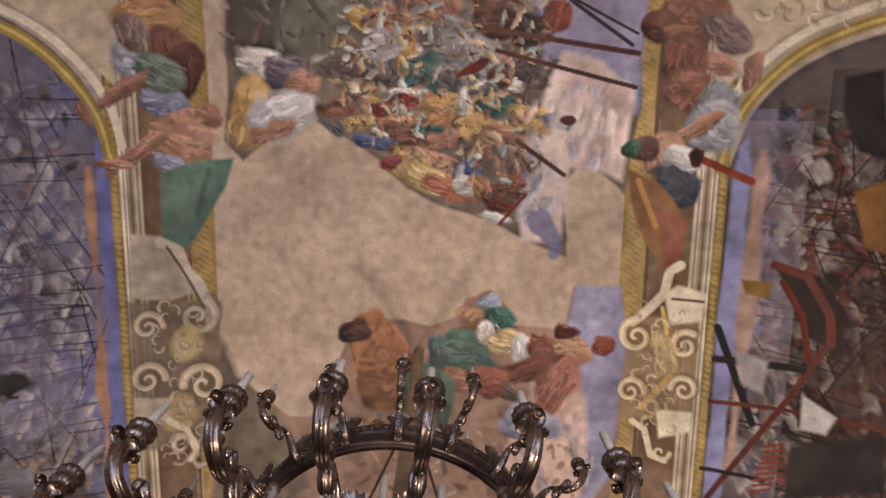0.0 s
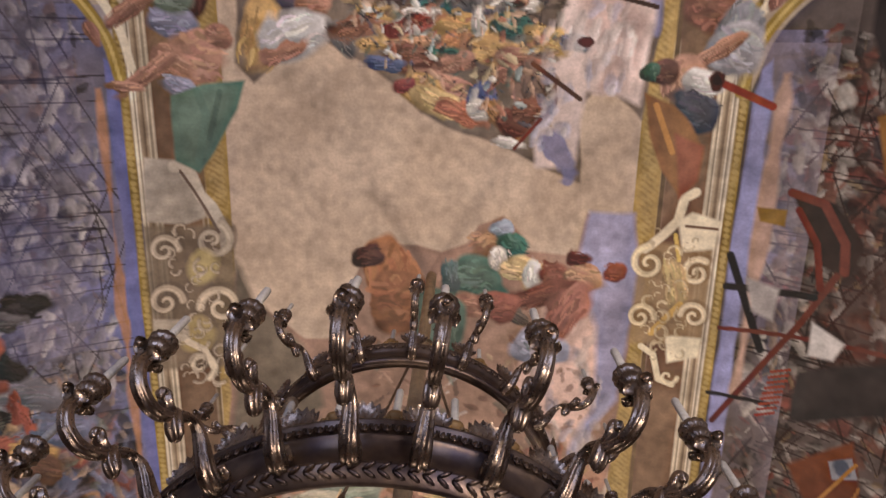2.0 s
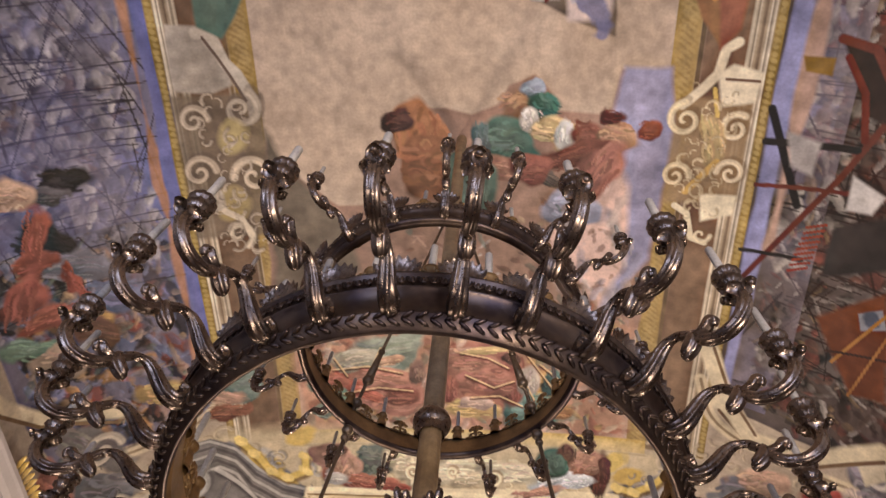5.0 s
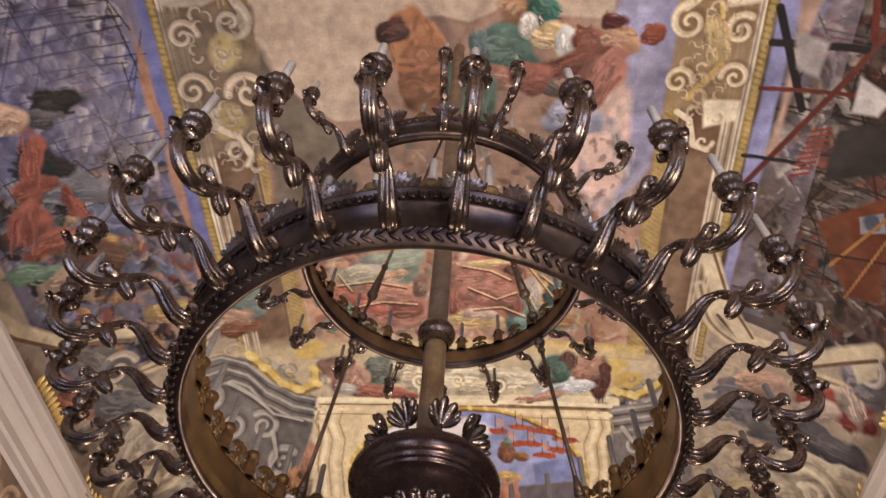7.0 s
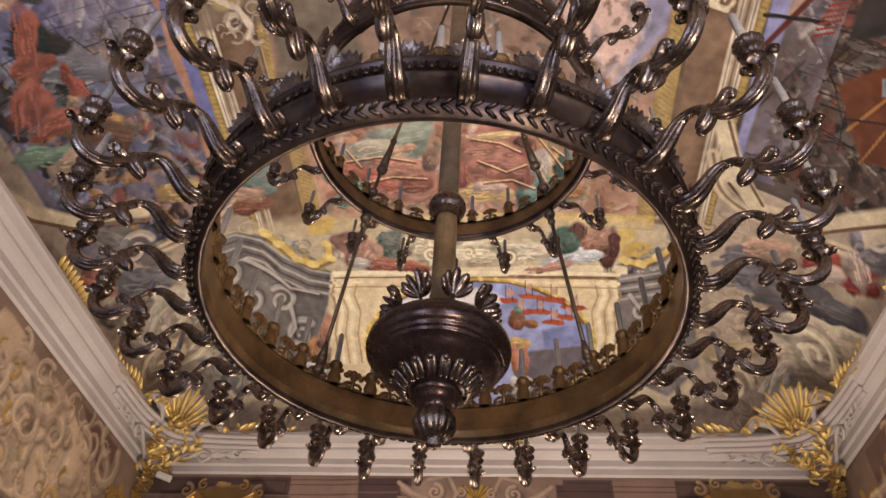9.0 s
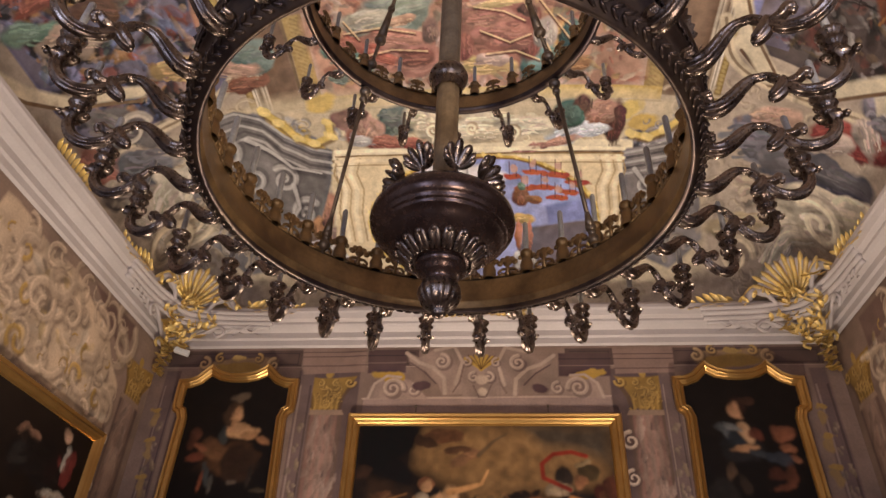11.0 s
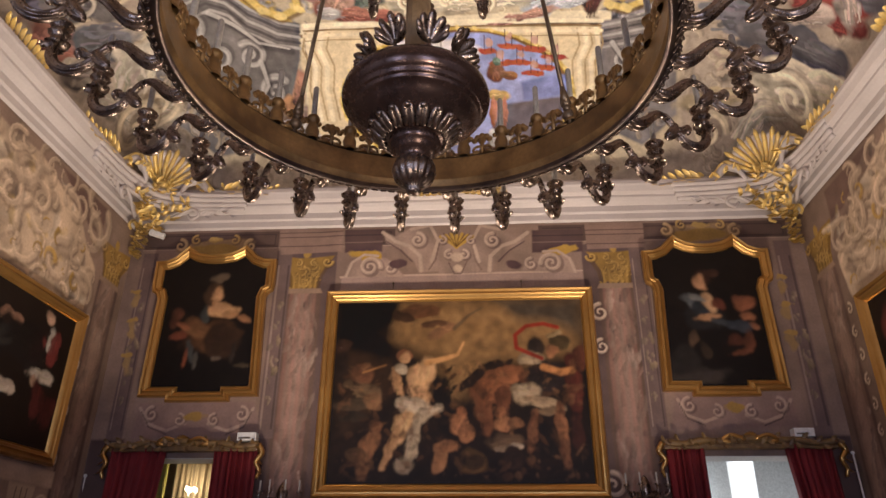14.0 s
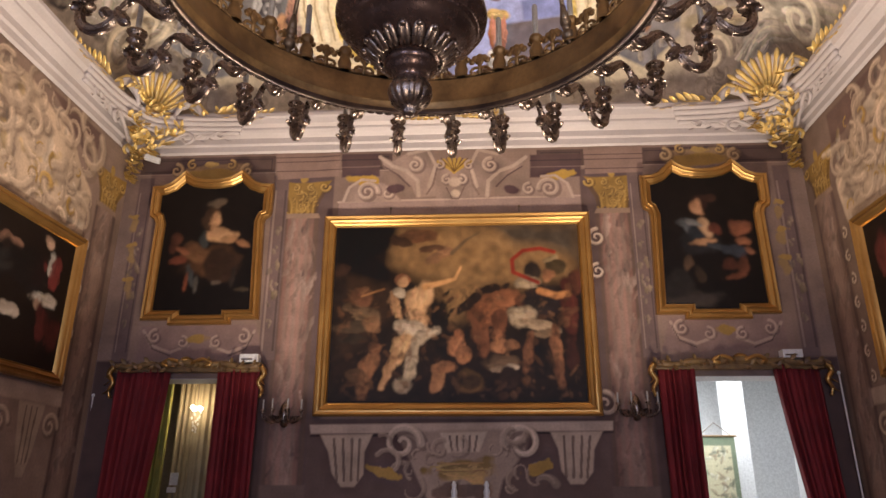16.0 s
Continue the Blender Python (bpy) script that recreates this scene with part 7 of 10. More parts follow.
back.ell(-0.004, 4.825, 0.056, 0.050, 0, pig(186, 170, 154), soft=0.4, rough=0.2)
back.line([(-0.109, 4.899), (-0.043, 4.755), (0.035, 4.753), (0.101, 4.909)], 0.013, pig(104, 86, 82), alpha=0.8)
back.ell(-2.919, 5.153, 0.452, 0.113, 3, pig(150, 128, 98), soft=0.2, rough=0.2)
back.ell(-2.916, 5.123, 0.326, 0.082, 3, pig(156, 130, 74), soft=0.3, rough=0.2)
back.scroll(-3.354, 5.193, 0.082, -1, 90, pig(184, 162, 124), 0.044, pig(96, 78, 66), 1.2)
back.scroll(-3.168, 5.263, 0.063, 1, 90, pig(178, 152, 100), 0.031, pig(96, 78, 56), 1.2)
back.scroll(-2.495, 5.173, 0.082, 1, 90, pig(184, 162, 124), 0.044, pig(96, 78, 66), 1.2)
back.scroll(-2.696, 5.252, 0.063, -1, 90, pig(178, 152, 100), 0.031, pig(96, 78, 56), 1.2)
back.ell(-2.932, 5.258, 0.088, 0.038, 0, pig(170, 146, 92), soft=0.3, rough=0.3)
back.ell(2.818, 5.221, 0.452, 0.113, 3, pig(150, 128, 98), soft=0.2, rough=0.2)
back.ell(2.815, 5.192, 0.326, 0.082, 3, pig(156, 130, 74), soft=0.3, rough=0.2)
back.scroll(2.424, 5.26, 0.082, -1, 90, pig(184, 162, 124), 0.044, pig(96, 78, 66), 1.2)
back.scroll(2.612, 5.328, 0.063, 1, 90, pig(178, 152, 100), 0.031, pig(96, 78, 56), 1.2)
back.scroll(3.217, 5.24, 0.082, 1, 90, pig(184, 162, 124), 0.044, pig(96, 78, 66), 1.2)
back.scroll(3.048, 5.317, 0.063, -1, 90, pig(178, 152, 100), 0.031, pig(96, 78, 56), 1.2)
back.ell(2.83, 5.322, 0.088, 0.038, 0, pig(170, 146, 92), soft=0.3, rough=0.3)
back.poly([(-3.489, 3.283), (-2.214, 3.297), (-2.104, 2.933), (-3.508, 2.905)], pig(136, 116, 112), soft=0.03)
back.line([(-3.468, 3.232), (-3.354, 3.066), (-3.14, 2.99), (-2.947, 3.063)], 0.031, pig(168, 150, 140), soft=0.7)
back.line([(-3.45, 3.194), (-3.336, 3.029), (-3.135, 2.953)], 0.013, pig(90, 74, 72), alpha=0.8)
back.scroll(-3.331, 3.167, 0.082, 1, 90, pig(166, 148, 138), 0.038, pig(92, 76, 74), 1.2)
back.scroll(-3.016, 3.102, 0.069, -1, 90, pig(166, 148, 138), 0.031, pig(92, 76, 74), 1.2)
back.line([(-2.219, 3.221), (-2.291, 3.058), (-2.484, 2.985), (-2.694, 3.061)], 0.031, pig(168, 150, 140), soft=0.7)
back.line([(-2.228, 3.183), (-2.3, 3.021), (-2.48, 2.948)], 0.013, pig(90, 74, 72), alpha=0.8)
back.scroll(-2.339, 3.159, 0.082, -1, 90, pig(166, 148, 138), 0.038, pig(92, 76, 74), 1.2)
back.scroll(-2.635, 3.099, 0.069, 1, 90, pig(166, 148, 138), 0.031, pig(92, 76, 74), 1.2)
back.ell(-2.83, 3.138, 0.113, 0.050, 0, pig(150, 124, 74), soft=0.4, rough=0.4)
back.poly([(2.282, 3.328), (3.462, 3.341), (3.476, 2.99), (2.174, 2.964)], pig(136, 116, 112), soft=0.03)
back.line([(2.288, 3.279), (2.354, 3.119), (2.533, 3.045), (2.729, 3.116)], 0.031, pig(168, 150, 140), soft=0.7)
back.line([(2.296, 3.242), (2.362, 3.083), (2.529, 3.009)], 0.013, pig(90, 74, 72), alpha=0.8)
back.scroll(2.4, 3.216, 0.082, 1, 90, pig(166, 148, 138), 0.038, pig(92, 76, 74), 1.2)
back.scroll(2.675, 3.153, 0.069, -1, 90, pig(166, 148, 138), 0.031, pig(92, 76, 74), 1.2)
back.line([(3.439, 3.268), (3.333, 3.111), (3.138, 3.041), (2.962, 3.114)], 0.031, pig(168, 150, 140), soft=0.7)
back.line([(3.421, 3.231), (3.316, 3.075), (3.132, 3.005)], 0.013, pig(90, 74, 72), alpha=0.8)
back.scroll(3.313, 3.208, 0.082, -1, 90, pig(166, 148, 138), 0.038, pig(92, 76, 74), 1.2)
back.scroll(3.025, 3.15, 0.069, 1, 90, pig(166, 148, 138), 0.031, pig(92, 76, 74), 1.2)
back.ell(2.855, 3.188, 0.113, 0.050, 0, pig(150, 124, 74), soft=0.4, rough=0.4)
back.ell(3.606, 4.542, 0.044, 0.113, 8, pig(150, 128, 92), soft=0.5, rough=0.5)
back.ell(3.622, 4.651, 0.056, 0.031, 0, pig(162, 136, 84), soft=0.5, rough=0.5)
back.ell(3.592, 4.22, 0.044, 0.113, 8, pig(150, 128, 92), soft=0.5, rough=0.5)
back.ell(3.609, 4.326, 0.056, 0.031, 0, pig(162, 136, 84), soft=0.5, rough=0.5)
back.ell(3.578, 3.893, 0.044, 0.113, 8, pig(150, 128, 92), soft=0.5, rough=0.5)
back.ell(3.594, 3.996, 0.056, 0.031, 0, pig(162, 136, 84), soft=0.5, rough=0.5)
back.ell(-3.767, 4.487, 0.044, 0.113, 8, pig(150, 128, 92), soft=0.5, rough=0.5)
back.ell(-3.784, 4.601, 0.056, 0.031, 0, pig(162, 136, 84), soft=0.5, rough=0.5)
back.ell(-3.752, 4.137, 0.044, 0.113, 8, pig(150, 128, 92), soft=0.5, rough=0.5)
back.ell(-3.77, 4.248, 0.056, 0.031, 0, pig(162, 136, 84), soft=0.5, rough=0.5)
back.ell(-3.728, 3.73, 0.044, 0.113, 8, pig(150, 128, 92), soft=0.5, rough=0.5)
back.ell(-3.745, 3.837, 0.056, 0.031, 0, pig(162, 136, 84), soft=0.5, rough=0.5)
back.scroll(1.577, 4.256, 0.104, 1, 90, pig(196, 182, 166), 0.045, pig(104, 88, 82), 1.4)
back.scroll(1.541, 2.424, 0.126, -1, 90, pig(186, 170, 156), 0.052, pig(96, 80, 76), 1.4)
back.scroll(1.561, 3.859, 0.088, 1, 90, pig(206, 192, 176), 0.038, pig(96, 80, 76), 1.4)
back.poly([(-1.55, 1.0), (1.55, 1.0), (1.55, 2.28), (-1.55, 2.28)], pig(104, 88, 84), 0.02)
back.poly([(-1.536, 2.218), (1.603, 2.253), (1.596, 2.158), (-1.518, 2.127)], pig(186, 170, 156), soft=0.015)
back.line([(-1.516, 2.104), (1.594, 2.141)], 0.023, pig(80, 66, 62))
back.poly([(-1.416, 2.115), (-0.866, 2.126), (-0.947, 1.946), (-0.949, 1.726), (-1.037, 1.606), (-1.175, 1.605), (-1.275, 1.736), (-1.323, 1.946)], pig(184, 168, 152), soft=0.02)
back.line([(-1.271, 2.07), (-1.22, 1.67)], 0.028, pig(112, 96, 88), alpha=0.8)
back.line([(-1.176, 2.07), (-1.146, 1.67)], 0.028, pig(112, 96, 88), alpha=0.8)
back.line([(-1.082, 2.07), (-1.072, 1.671)], 0.028, pig(112, 96, 88), alpha=0.8)
back.line([(-0.999, 2.07), (-1.007, 1.671)], 0.028, pig(112, 96, 88), alpha=0.8)
back.poly([(0.961, 2.142), (1.493, 2.153), (1.395, 1.975), (1.369, 1.758), (1.272, 1.64), (1.138, 1.639), (1.055, 1.768), (1.032, 1.975)], pig(184, 168, 152), soft=0.02)
back.line([(1.096, 2.097), (1.101, 1.704)], 0.027, pig(112, 96, 88), alpha=0.8)
back.line([(1.187, 2.097), (1.173, 1.704)], 0.027, pig(112, 96, 88), alpha=0.8)
back.line([(1.278, 2.097), (1.245, 1.704)], 0.027, pig(112, 96, 88), alpha=0.8)
back.line([(1.358, 2.097), (1.307, 1.704)], 0.027, pig(112, 96, 88), alpha=0.8)
back.poly([(-0.631, 2.143), (0.767, 2.181), (0.701, 1.948), (0.465, 1.675), (0.404, 1.462), (-0.272, 1.448), (-0.389, 1.673), (-0.509, 1.919)], pig(164, 148, 136), soft=0.03)
back.scroll(-0.558, 2.030, 0.194, 1, 0, pig(200, 186, 170), 0.080, pig(96, 80, 76), 1.4)
back.scroll(0.675, 2.030, 0.191, -1, 180, pig(200, 186, 170), 0.079, pig(96, 80, 76), 1.4)
back.poly([(-0.174, 2.137), (0.315, 2.148), (0.231, 1.947), (-0.092, 1.936)], pig(196, 182, 166), soft=0.02)
back.line([(-0.069, 2.103), (-0.046, 1.958)], 0.023, pig(110, 94, 88), alpha=0.8)
back.line([(0.001, 2.103), (0.012, 1.958)], 0.023, pig(110, 94, 88), alpha=0.8)
back.line([(0.071, 2.103), (0.07, 1.958)], 0.023, pig(110, 94, 88), alpha=0.8)
back.line([(0.14, 2.103), (0.127, 1.958)], 0.023, pig(110, 94, 88), alpha=0.8)
back.line([(0.21, 2.103), (0.185, 1.958)], 0.023, pig(110, 94, 88), alpha=0.8)
back.rocaille(-0.75, 0.85, 1.55, 2.16, 30, pig(172, 156, 142), pig(104, 90, 82), 0.12, 62, None, 0.6)
back.ell(0.069, 1.771, 0.342, 0.108, 0, pig(176, 144, 78), soft=0.3, rough=0.4, light=0.4)
back.ell(-0.736, 1.753, 0.150, 0.054, -19, pig(168, 140, 80), rough=0.5)
back.ell(0.854, 1.795, 0.149, 0.054, 19, pig(168, 140, 80), rough=0.5)
back.ell(0.067, 1.567, 0.282, 0.074, 0, pig(120, 102, 92), rough=0.4)
back.C *= (1 + 0.10 * back.noise(back.U, back.V, 0.05) + 0.10 * back.noise(back.U, back.V, 0.2))[..., None]
back.C = np.clip(crisp(back.C, 0.4), 0.005, 0.9)
left = wall_sheet(YB - YF, pig(146, 128, 116), 1.6, step=0.016, u0=-1.2)
left.wash(pig(104, 88, 80), 0.8, 0.6)
left.wash(pig(156, 138, 124), 0.35, 0.35)
# corner column with a gilt capital
u0 = 1 * 4.98
for k in range(9):
    q = (k - 4) / 4
    left.poly([(u0 + 0.19 * q - 0.03, 1.0), (u0 + 0.19 * q + 0.03, 1.0), (u0 + 0.18 * q + 0.03, 4.58), (u0 + 0.18 * q - 0.03, 4.58)], pig(156 - 50 * abs(q) ** 2, 134 - 46 * abs(q) ** 2, 122 - 42 * abs(q) ** 2), 0.03)
left.daubs(u0 - 0.16, u0 + 0.16, 1.6, 4.5, 60, [pig(170, 148, 134), pig(112, 92, 86), pig(150, 116, 104)], 0.05, 3.5, 80, 0.4, 6)
capital(left, u0, 33)
# scrolled gable over the picture
left.poly([(1 * 4.62, 4.12), (1 * 4.66, 4.6), (1 * 4.4, 4.8), (1 * 4.2, 5.0), (1 * 3.9, 5.1), (1 * 3.4, 5.25), (1 * 2.2, 5.3), (1 * 2.0, 4.12)], pig(178, 162, 142), 0.03, 0.03)
left.poly([(1 * 4.35, 5.0), (1 * 4.62, 5.0), (1 * 4.62, 5.34), (1 * 3.7, 5.34)], pig(112, 92, 84), 0.03)
left.daubs(1 * 3.35 - 1.25, 1 * 3.35 + 1.25, 4.15, 5.3, 60, [pig(206, 192, 170), pig(150, 130, 112), pig(192, 164, 96), pig(122, 104, 90)], 0.07, 2.4, None, 0.6, 12)
left.rocaille(min(1 * 2.1, 1 * 4.6), max(1 * 2.1, 1 * 4.6), 4.15, 5.3, 80, pig(192, 176, 156), pig(124, 108, 94), 0.20, 14, None, 0.6)
left.rocaille(min(1 * 2.2, 1 * 4.5), max(1 * 2.2, 1 * 4.5), 4.2, 5.1, 16, pig(176, 148, 86), pig(120, 96, 60), 0.10, 15, None, 0.7)
# edge scrolls beside the picture and brackets below it
for k in range(7):
    left.scroll(1 * 4.72, 2.6 + 0.24 * k, 0.06, 1 if k % 2 else -1, 90, pig(200, 186, 168), 0.028, pig(104, 90, 80), 1.0)
left.poly([(1 * 2.2, 2.35), (1 * 4.8, 2.35), (1 * 4.8, 2.5), (1 * 2.2, 2.5)], pig(170, 152, 136), 0.015)
for u1 in (4.35, 3.6, 2.9):
    left.poly([(1 * u1 - 0.2, 2.34), (1 * u1 + 0.2, 2.34), (1 * u1 + 0.12, 1.9), (1 * u1 + 0.05, 1.68), (1 * u1 - 0.05, 1.68), (1 * u1 - 0.12, 1.9)], pig(172, 156, 138), 0.02)
    for q in (-0.08, 0, 0.08):
        left.line([(1 * u1 + q, 2.3), (1 * u1 + q * 0.7, 1.8)], 0.02, pig(110, 94, 82), 0.8)
    left.scroll(1 * (u1 + 0.32), 2.15, 0.13, 1, 0, pig(180, 164, 146), 0.05, pig(104, 88, 78))
left.C *= (1 + 0.10 * left.noise(left.U, left.V, 0.05) + 0.10 * left.noise(left.U, left.V, 0.2))[..., None]
left.C = np.clip(crisp(left.C, 0.4), 0.005, 0.9)
right = wall_sheet(YB - YF, pig(128, 110, 100), 1.6, step=0.016, u0=-5.3, u1=1.2)
right.wash(pig(104, 88, 80), 0.8, 0.6)
right.wash(pig(156, 138, 124), 0.35, 0.35)
# corner column with a gilt capital
u0 = -1 * 4.98
for k in range(9):
    q = (k - 4) / 4
    right.poly([(u0 + 0.19 * q - 0.03, 1.0), (u0 + 0.19 * q + 0.03, 1.0), (u0 + 0.18 * q + 0.03, 4.58), (u0 + 0.18 * q - 0.03, 4.58)], pig(156 - 50 * abs(q) ** 2, 134 - 46 * abs(q) ** 2, 122 - 42 * abs(q) ** 2), 0.03)
right.daubs(u0 - 0.16, u0 + 0.16, 1.6, 4.5, 60, [pig(170, 148, 134), pig(112, 92, 86), pig(150, 116, 104)], 0.05, 3.5, 80, 0.4, 6)
capital(right, u0, 33)
# scrolled gable over the picture
right.poly([(-1 * 4.62, 4.12), (-1 * 4.66, 4.6), (-1 * 4.4, 4.8), (-1 * 4.2, 5.0), (-1 * 3.9, 5.1), (-1 * 3.4, 5.25), (-1 * 2.2, 5.3), (-1 * 2.0, 4.12)], pig(178, 162, 142), 0.03, 0.03)
right.poly([(-1 * 4.35, 5.0), (-1 * 4.62, 5.0), (-1 * 4.62, 5.34), (-1 * 3.7, 5.34)], pig(112, 92, 84), 0.03)
right.daubs(-1 * 3.35 - 1.25, -1 * 3.35 + 1.25, 4.15, 5.3, 60, [pig(206, 192, 170), pig(150, 130, 112), pig(192, 164, 96), pig(122, 104, 90)], 0.07, 2.4, None, 0.6, 12)
right.rocaille(min(-1 * 2.1, -1 * 4.6), max(-1 * 2.1, -1 * 4.6), 4.15, 5.3, 80, pig(192, 176, 156), pig(124, 108, 94), 0.20, 14, None, 0.6)
right.rocaille(min(-1 * 2.2, -1 * 4.5), max(-1 * 2.2, -1 * 4.5), 4.2, 5.1, 16, pig(176, 148, 86), pig(120, 96, 60), 0.10, 15, None, 0.7)
# edge scrolls beside the picture and brackets below it
for k in range(7):
    right.scroll(-1 * 4.72, 2.6 + 0.24 * k, 0.06, 1 if k % 2 else -1, 90, pig(200, 186, 168), 0.028, pig(104, 90, 80), 1.0)
right.poly([(-1 * 2.2, 2.35), (-1 * 4.8, 2.35), (-1 * 4.8, 2.5), (-1 * 2.2, 2.5)], pig(170, 152, 136), 0.015)
for u1 in (4.35, 3.6, 2.9):
    right.poly([(-1 * u1 - 0.2, 2.34), (-1 * u1 + 0.2, 2.34), (-1 * u1 + 0.12, 1.9), (-1 * u1 + 0.05, 1.68), (-1 * u1 - 0.05, 1.68), (-1 * u1 - 0.12, 1.9)], pig(172, 156, 138), 0.02)
    for q in (-0.08, 0, 0.08):
        right.line([(-1 * u1 + q, 2.3), (-1 * u1 + q * 0.7, 1.8)], 0.02, pig(110, 94, 82), 0.8)
    right.scroll(-1 * (u1 + 0.32), 2.15, 0.13, 1, 0, pig(180, 164, 146), 0.05, pig(104, 88, 78))
right.C *= (1 + 0.10 * right.noise(right.U, right.V, 0.05) + 0.10 * right.noise(right.U, right.V, 0.2))[..., None]
right.C = np.clip(crisp(right.C, 0.4), 0.005, 0.9)


def hang_sheet(name, sheet, m, openings, label):
    sheet.C = sheet.C * np.array([1.06, 0.96, 0.89])
    pos = np.stack([sheet.U, np.zeros_like(sheet.U), sheet.V], -1)
    ob = mesh_grid(name, pos, FRESCO, sheet.C, smooth=False)
    if openings:
        bm = bmesh.new()
        bm.from_mesh(ob.data)
        gone = [f for f in bm.faces if any(abs(f.calc_center_median().x - x) < w and f.calc_center_median().z < h for x, w, h in openings)]
        bmesh.ops.delete(bm, geom=gone, context="FACES")
        bm.to_mesh(ob.data)
        bm.free()
    ob.matrix_world = m
    return tagged(ob, label, "wall", kind="structure")


OPEN = [(-DOOR_X, DOOR_W, DOOR_H), (DOOR_X, DOOR_W, DOOR_H)]
hang_sheet("wall_north", back, pose(0, YB, 0), OPEN, "frescoed wall with painted columns and scrollwork")
hang_sheet("wall_west", left, pose(-HW, YC, 0, 0, 0, 90), (), "frescoed wall with painted scrolls and columns")
hang_sheet("wall_east", right, pose(HW, YC, 0, 0, 0, -90), (), "frescoed wall with painted scrolls and columns")

TOP = Z_SPRING + 0.1
masonry = []
bm = bmesh.new()
for x0, x1, z0, z1 in ((-HW - 0.4, -DOOR_X - DOOR_W, 0, TOP), (-DOOR_X + DOOR_W, DOOR_X - DOOR_W, 0, TOP), (DOOR_X + DOOR_W, HW + 0.4, 0, TOP),
                       (-DOOR_X - DOOR_W, -DOOR_X + DOOR_W, DOOR_H, TOP), (DOOR_X - DOOR_W, DOOR_X + DOOR_W, DOOR_H, TOP)):
    box(bm, (x0, YB + 0.006, z0), (x1, YB + 0.35, z1))
tagged(part("wall_core_north", bm, PLASTER), "plastered wall thickness round the doorways", "wall", kind="structure")
for name, x in (("wall_core_west", -HW - 0.356), ("wall_core_east", HW + 0.006)):
    tagged(part(name, boxed((x, YF, 0), (x + 0.35, YB, TOP)), PLASTER), "plastered wall behind the fresco", "wall", kind="structure")
WARMWALL = material("plain_wall", (0.42, 0.36, 0.31), 0.85, second=(0.34, 0.29, 0.25), scale=1.2, grain=40)
# front wall with two windows behind the visitor
bm = bmesh.new()
for x0, x1, z0, z1 in ((-HW, -2.6, 0, TOP), (-1.3, 1.3, 0, TOP), (2.6, HW, 0, TOP), (-2.6, -1.3, 0, 0.9), (1.3, 2.6, 0, 0.9), (-2.6, -1.3, 3.6, TOP), (1.3, 2.6, 3.6, TOP)):
    box(bm, (x0, YF - 0.35, z0), (x1, YF, z1))
tagged(part("wall_south", bm, WARMWALL), "plain plastered wall with two tall windows", "wall", kind="structure")
tagged(part("floor", boxed((-HW - 0.4, YF - 0.4, -0.2), (HW + 0.4, YB + 4.2, 0)), FLOOR_TILE), "polished brown tiled floor", "floor", kind="structure")


# ---- cornice ----
CORN = [(0.02, 5.38), (0.05, 5.40), (0.05, 5.47), (0.075, 5.49), (0.075, 5.56), (0.13, 5.60), (0.155, 5.63), (0.155, 5.66), (0.21, 5.68), (0.235, 5.74),
        (0.25, 5.76), (0.25, 5.80), (0.225, 5.81), (0.20, 5.85), (0.16, 5.87), (0.05, 5.90)]


def cornice_run(length):
    """A straight moulding along x whose ends are mitred; it projects to -y."""
    bm = bmesh.new()
    rows = []
    for k in range(41):
        t = k / 40
        rows.append([bm.verts.new(((-length / 2 + f) * (1 - t) + (length / 2 - f) * t, -f, z)) for f, z in CORN])
    for a, b in zip(rows, rows[1:]):
        for i in range(len(CORN) - 1):
            bm.faces.new((a[i], b[i], b[i + 1], a[i + 1]))
    return bm


for name, m, ln in (("cornice_north", pose(0, YB, 0), 2 * HW), ("cornice_south", pose(0, YF, 0, 0, 0, 180), 2 * HW),
                    ("cornice_west", pose(-HW, YC, 0, 0, 0, 90), YB - YF), ("cornice_east", pose(HW, YC, 0, 0, 0, -90), YB - YF)):
    ob = part(name, cornice_run(ln), STUCCO)
    ob.matrix_world = m
    tagged(ob, "moulded grey stucco cornice under the vault", "cornice", kind="structure")


# ---- chandelier ----
CX, CY = 0.043, 2.003
Z_RING, R_RING = 3.30, 0.895
Z_UP, R_UP = 4.49, 0.69
chandelier = new("chandelier")
chandelier.location = (CX, CY, 0)
tagged(chandelier, "two-tiered dark bronze ring chandelier with scrolled candle arms", "chandelier")

# rings: a tall band with a leafy lower rim
bm = lathe([(R_RING, Z_RING), (R_RING + 0.004, Z_RING - 0.005), (R_RING + 0.014, Z_RING - 0.006), (R_RING + 0.018, Z_RING - 0.003), (R_RING + 0.062, Z_RING + 0.020), (R_RING + 0.064, Z_RING + 0.032),
            (R_RING + 0.046, Z_RING + 0.042), (R_RING + 0.042, Z_RING + 0.056), (R_RING + 0.046, Z_RING + 0.090), (R_RING + 0.058, Z_RING + 0.125), (R_RING + 0.074, Z_RING + 0.146),
            (R_RING + 0.080, Z_RING + 0.150), (R_RING + 0.076, Z_RING + 0.158), (R_RING + 0.082, Z_RING + 0.198), (R_RING + 0.094, Z_RING + 0.203), (R_RING + 0.094, Z_RING + 0.214), (R_RING + 0.04, Z_RING + 0.216),
            (R_RING + 0.02, Z_RING + 0.19), (R_RING + 0.015, Z_RING + 0.03)], 144, closed=True)
ring_low = part("lower_ring", bm, RING_METAL, chandelier, "dark bronze band with a leaf-chased rim", True)
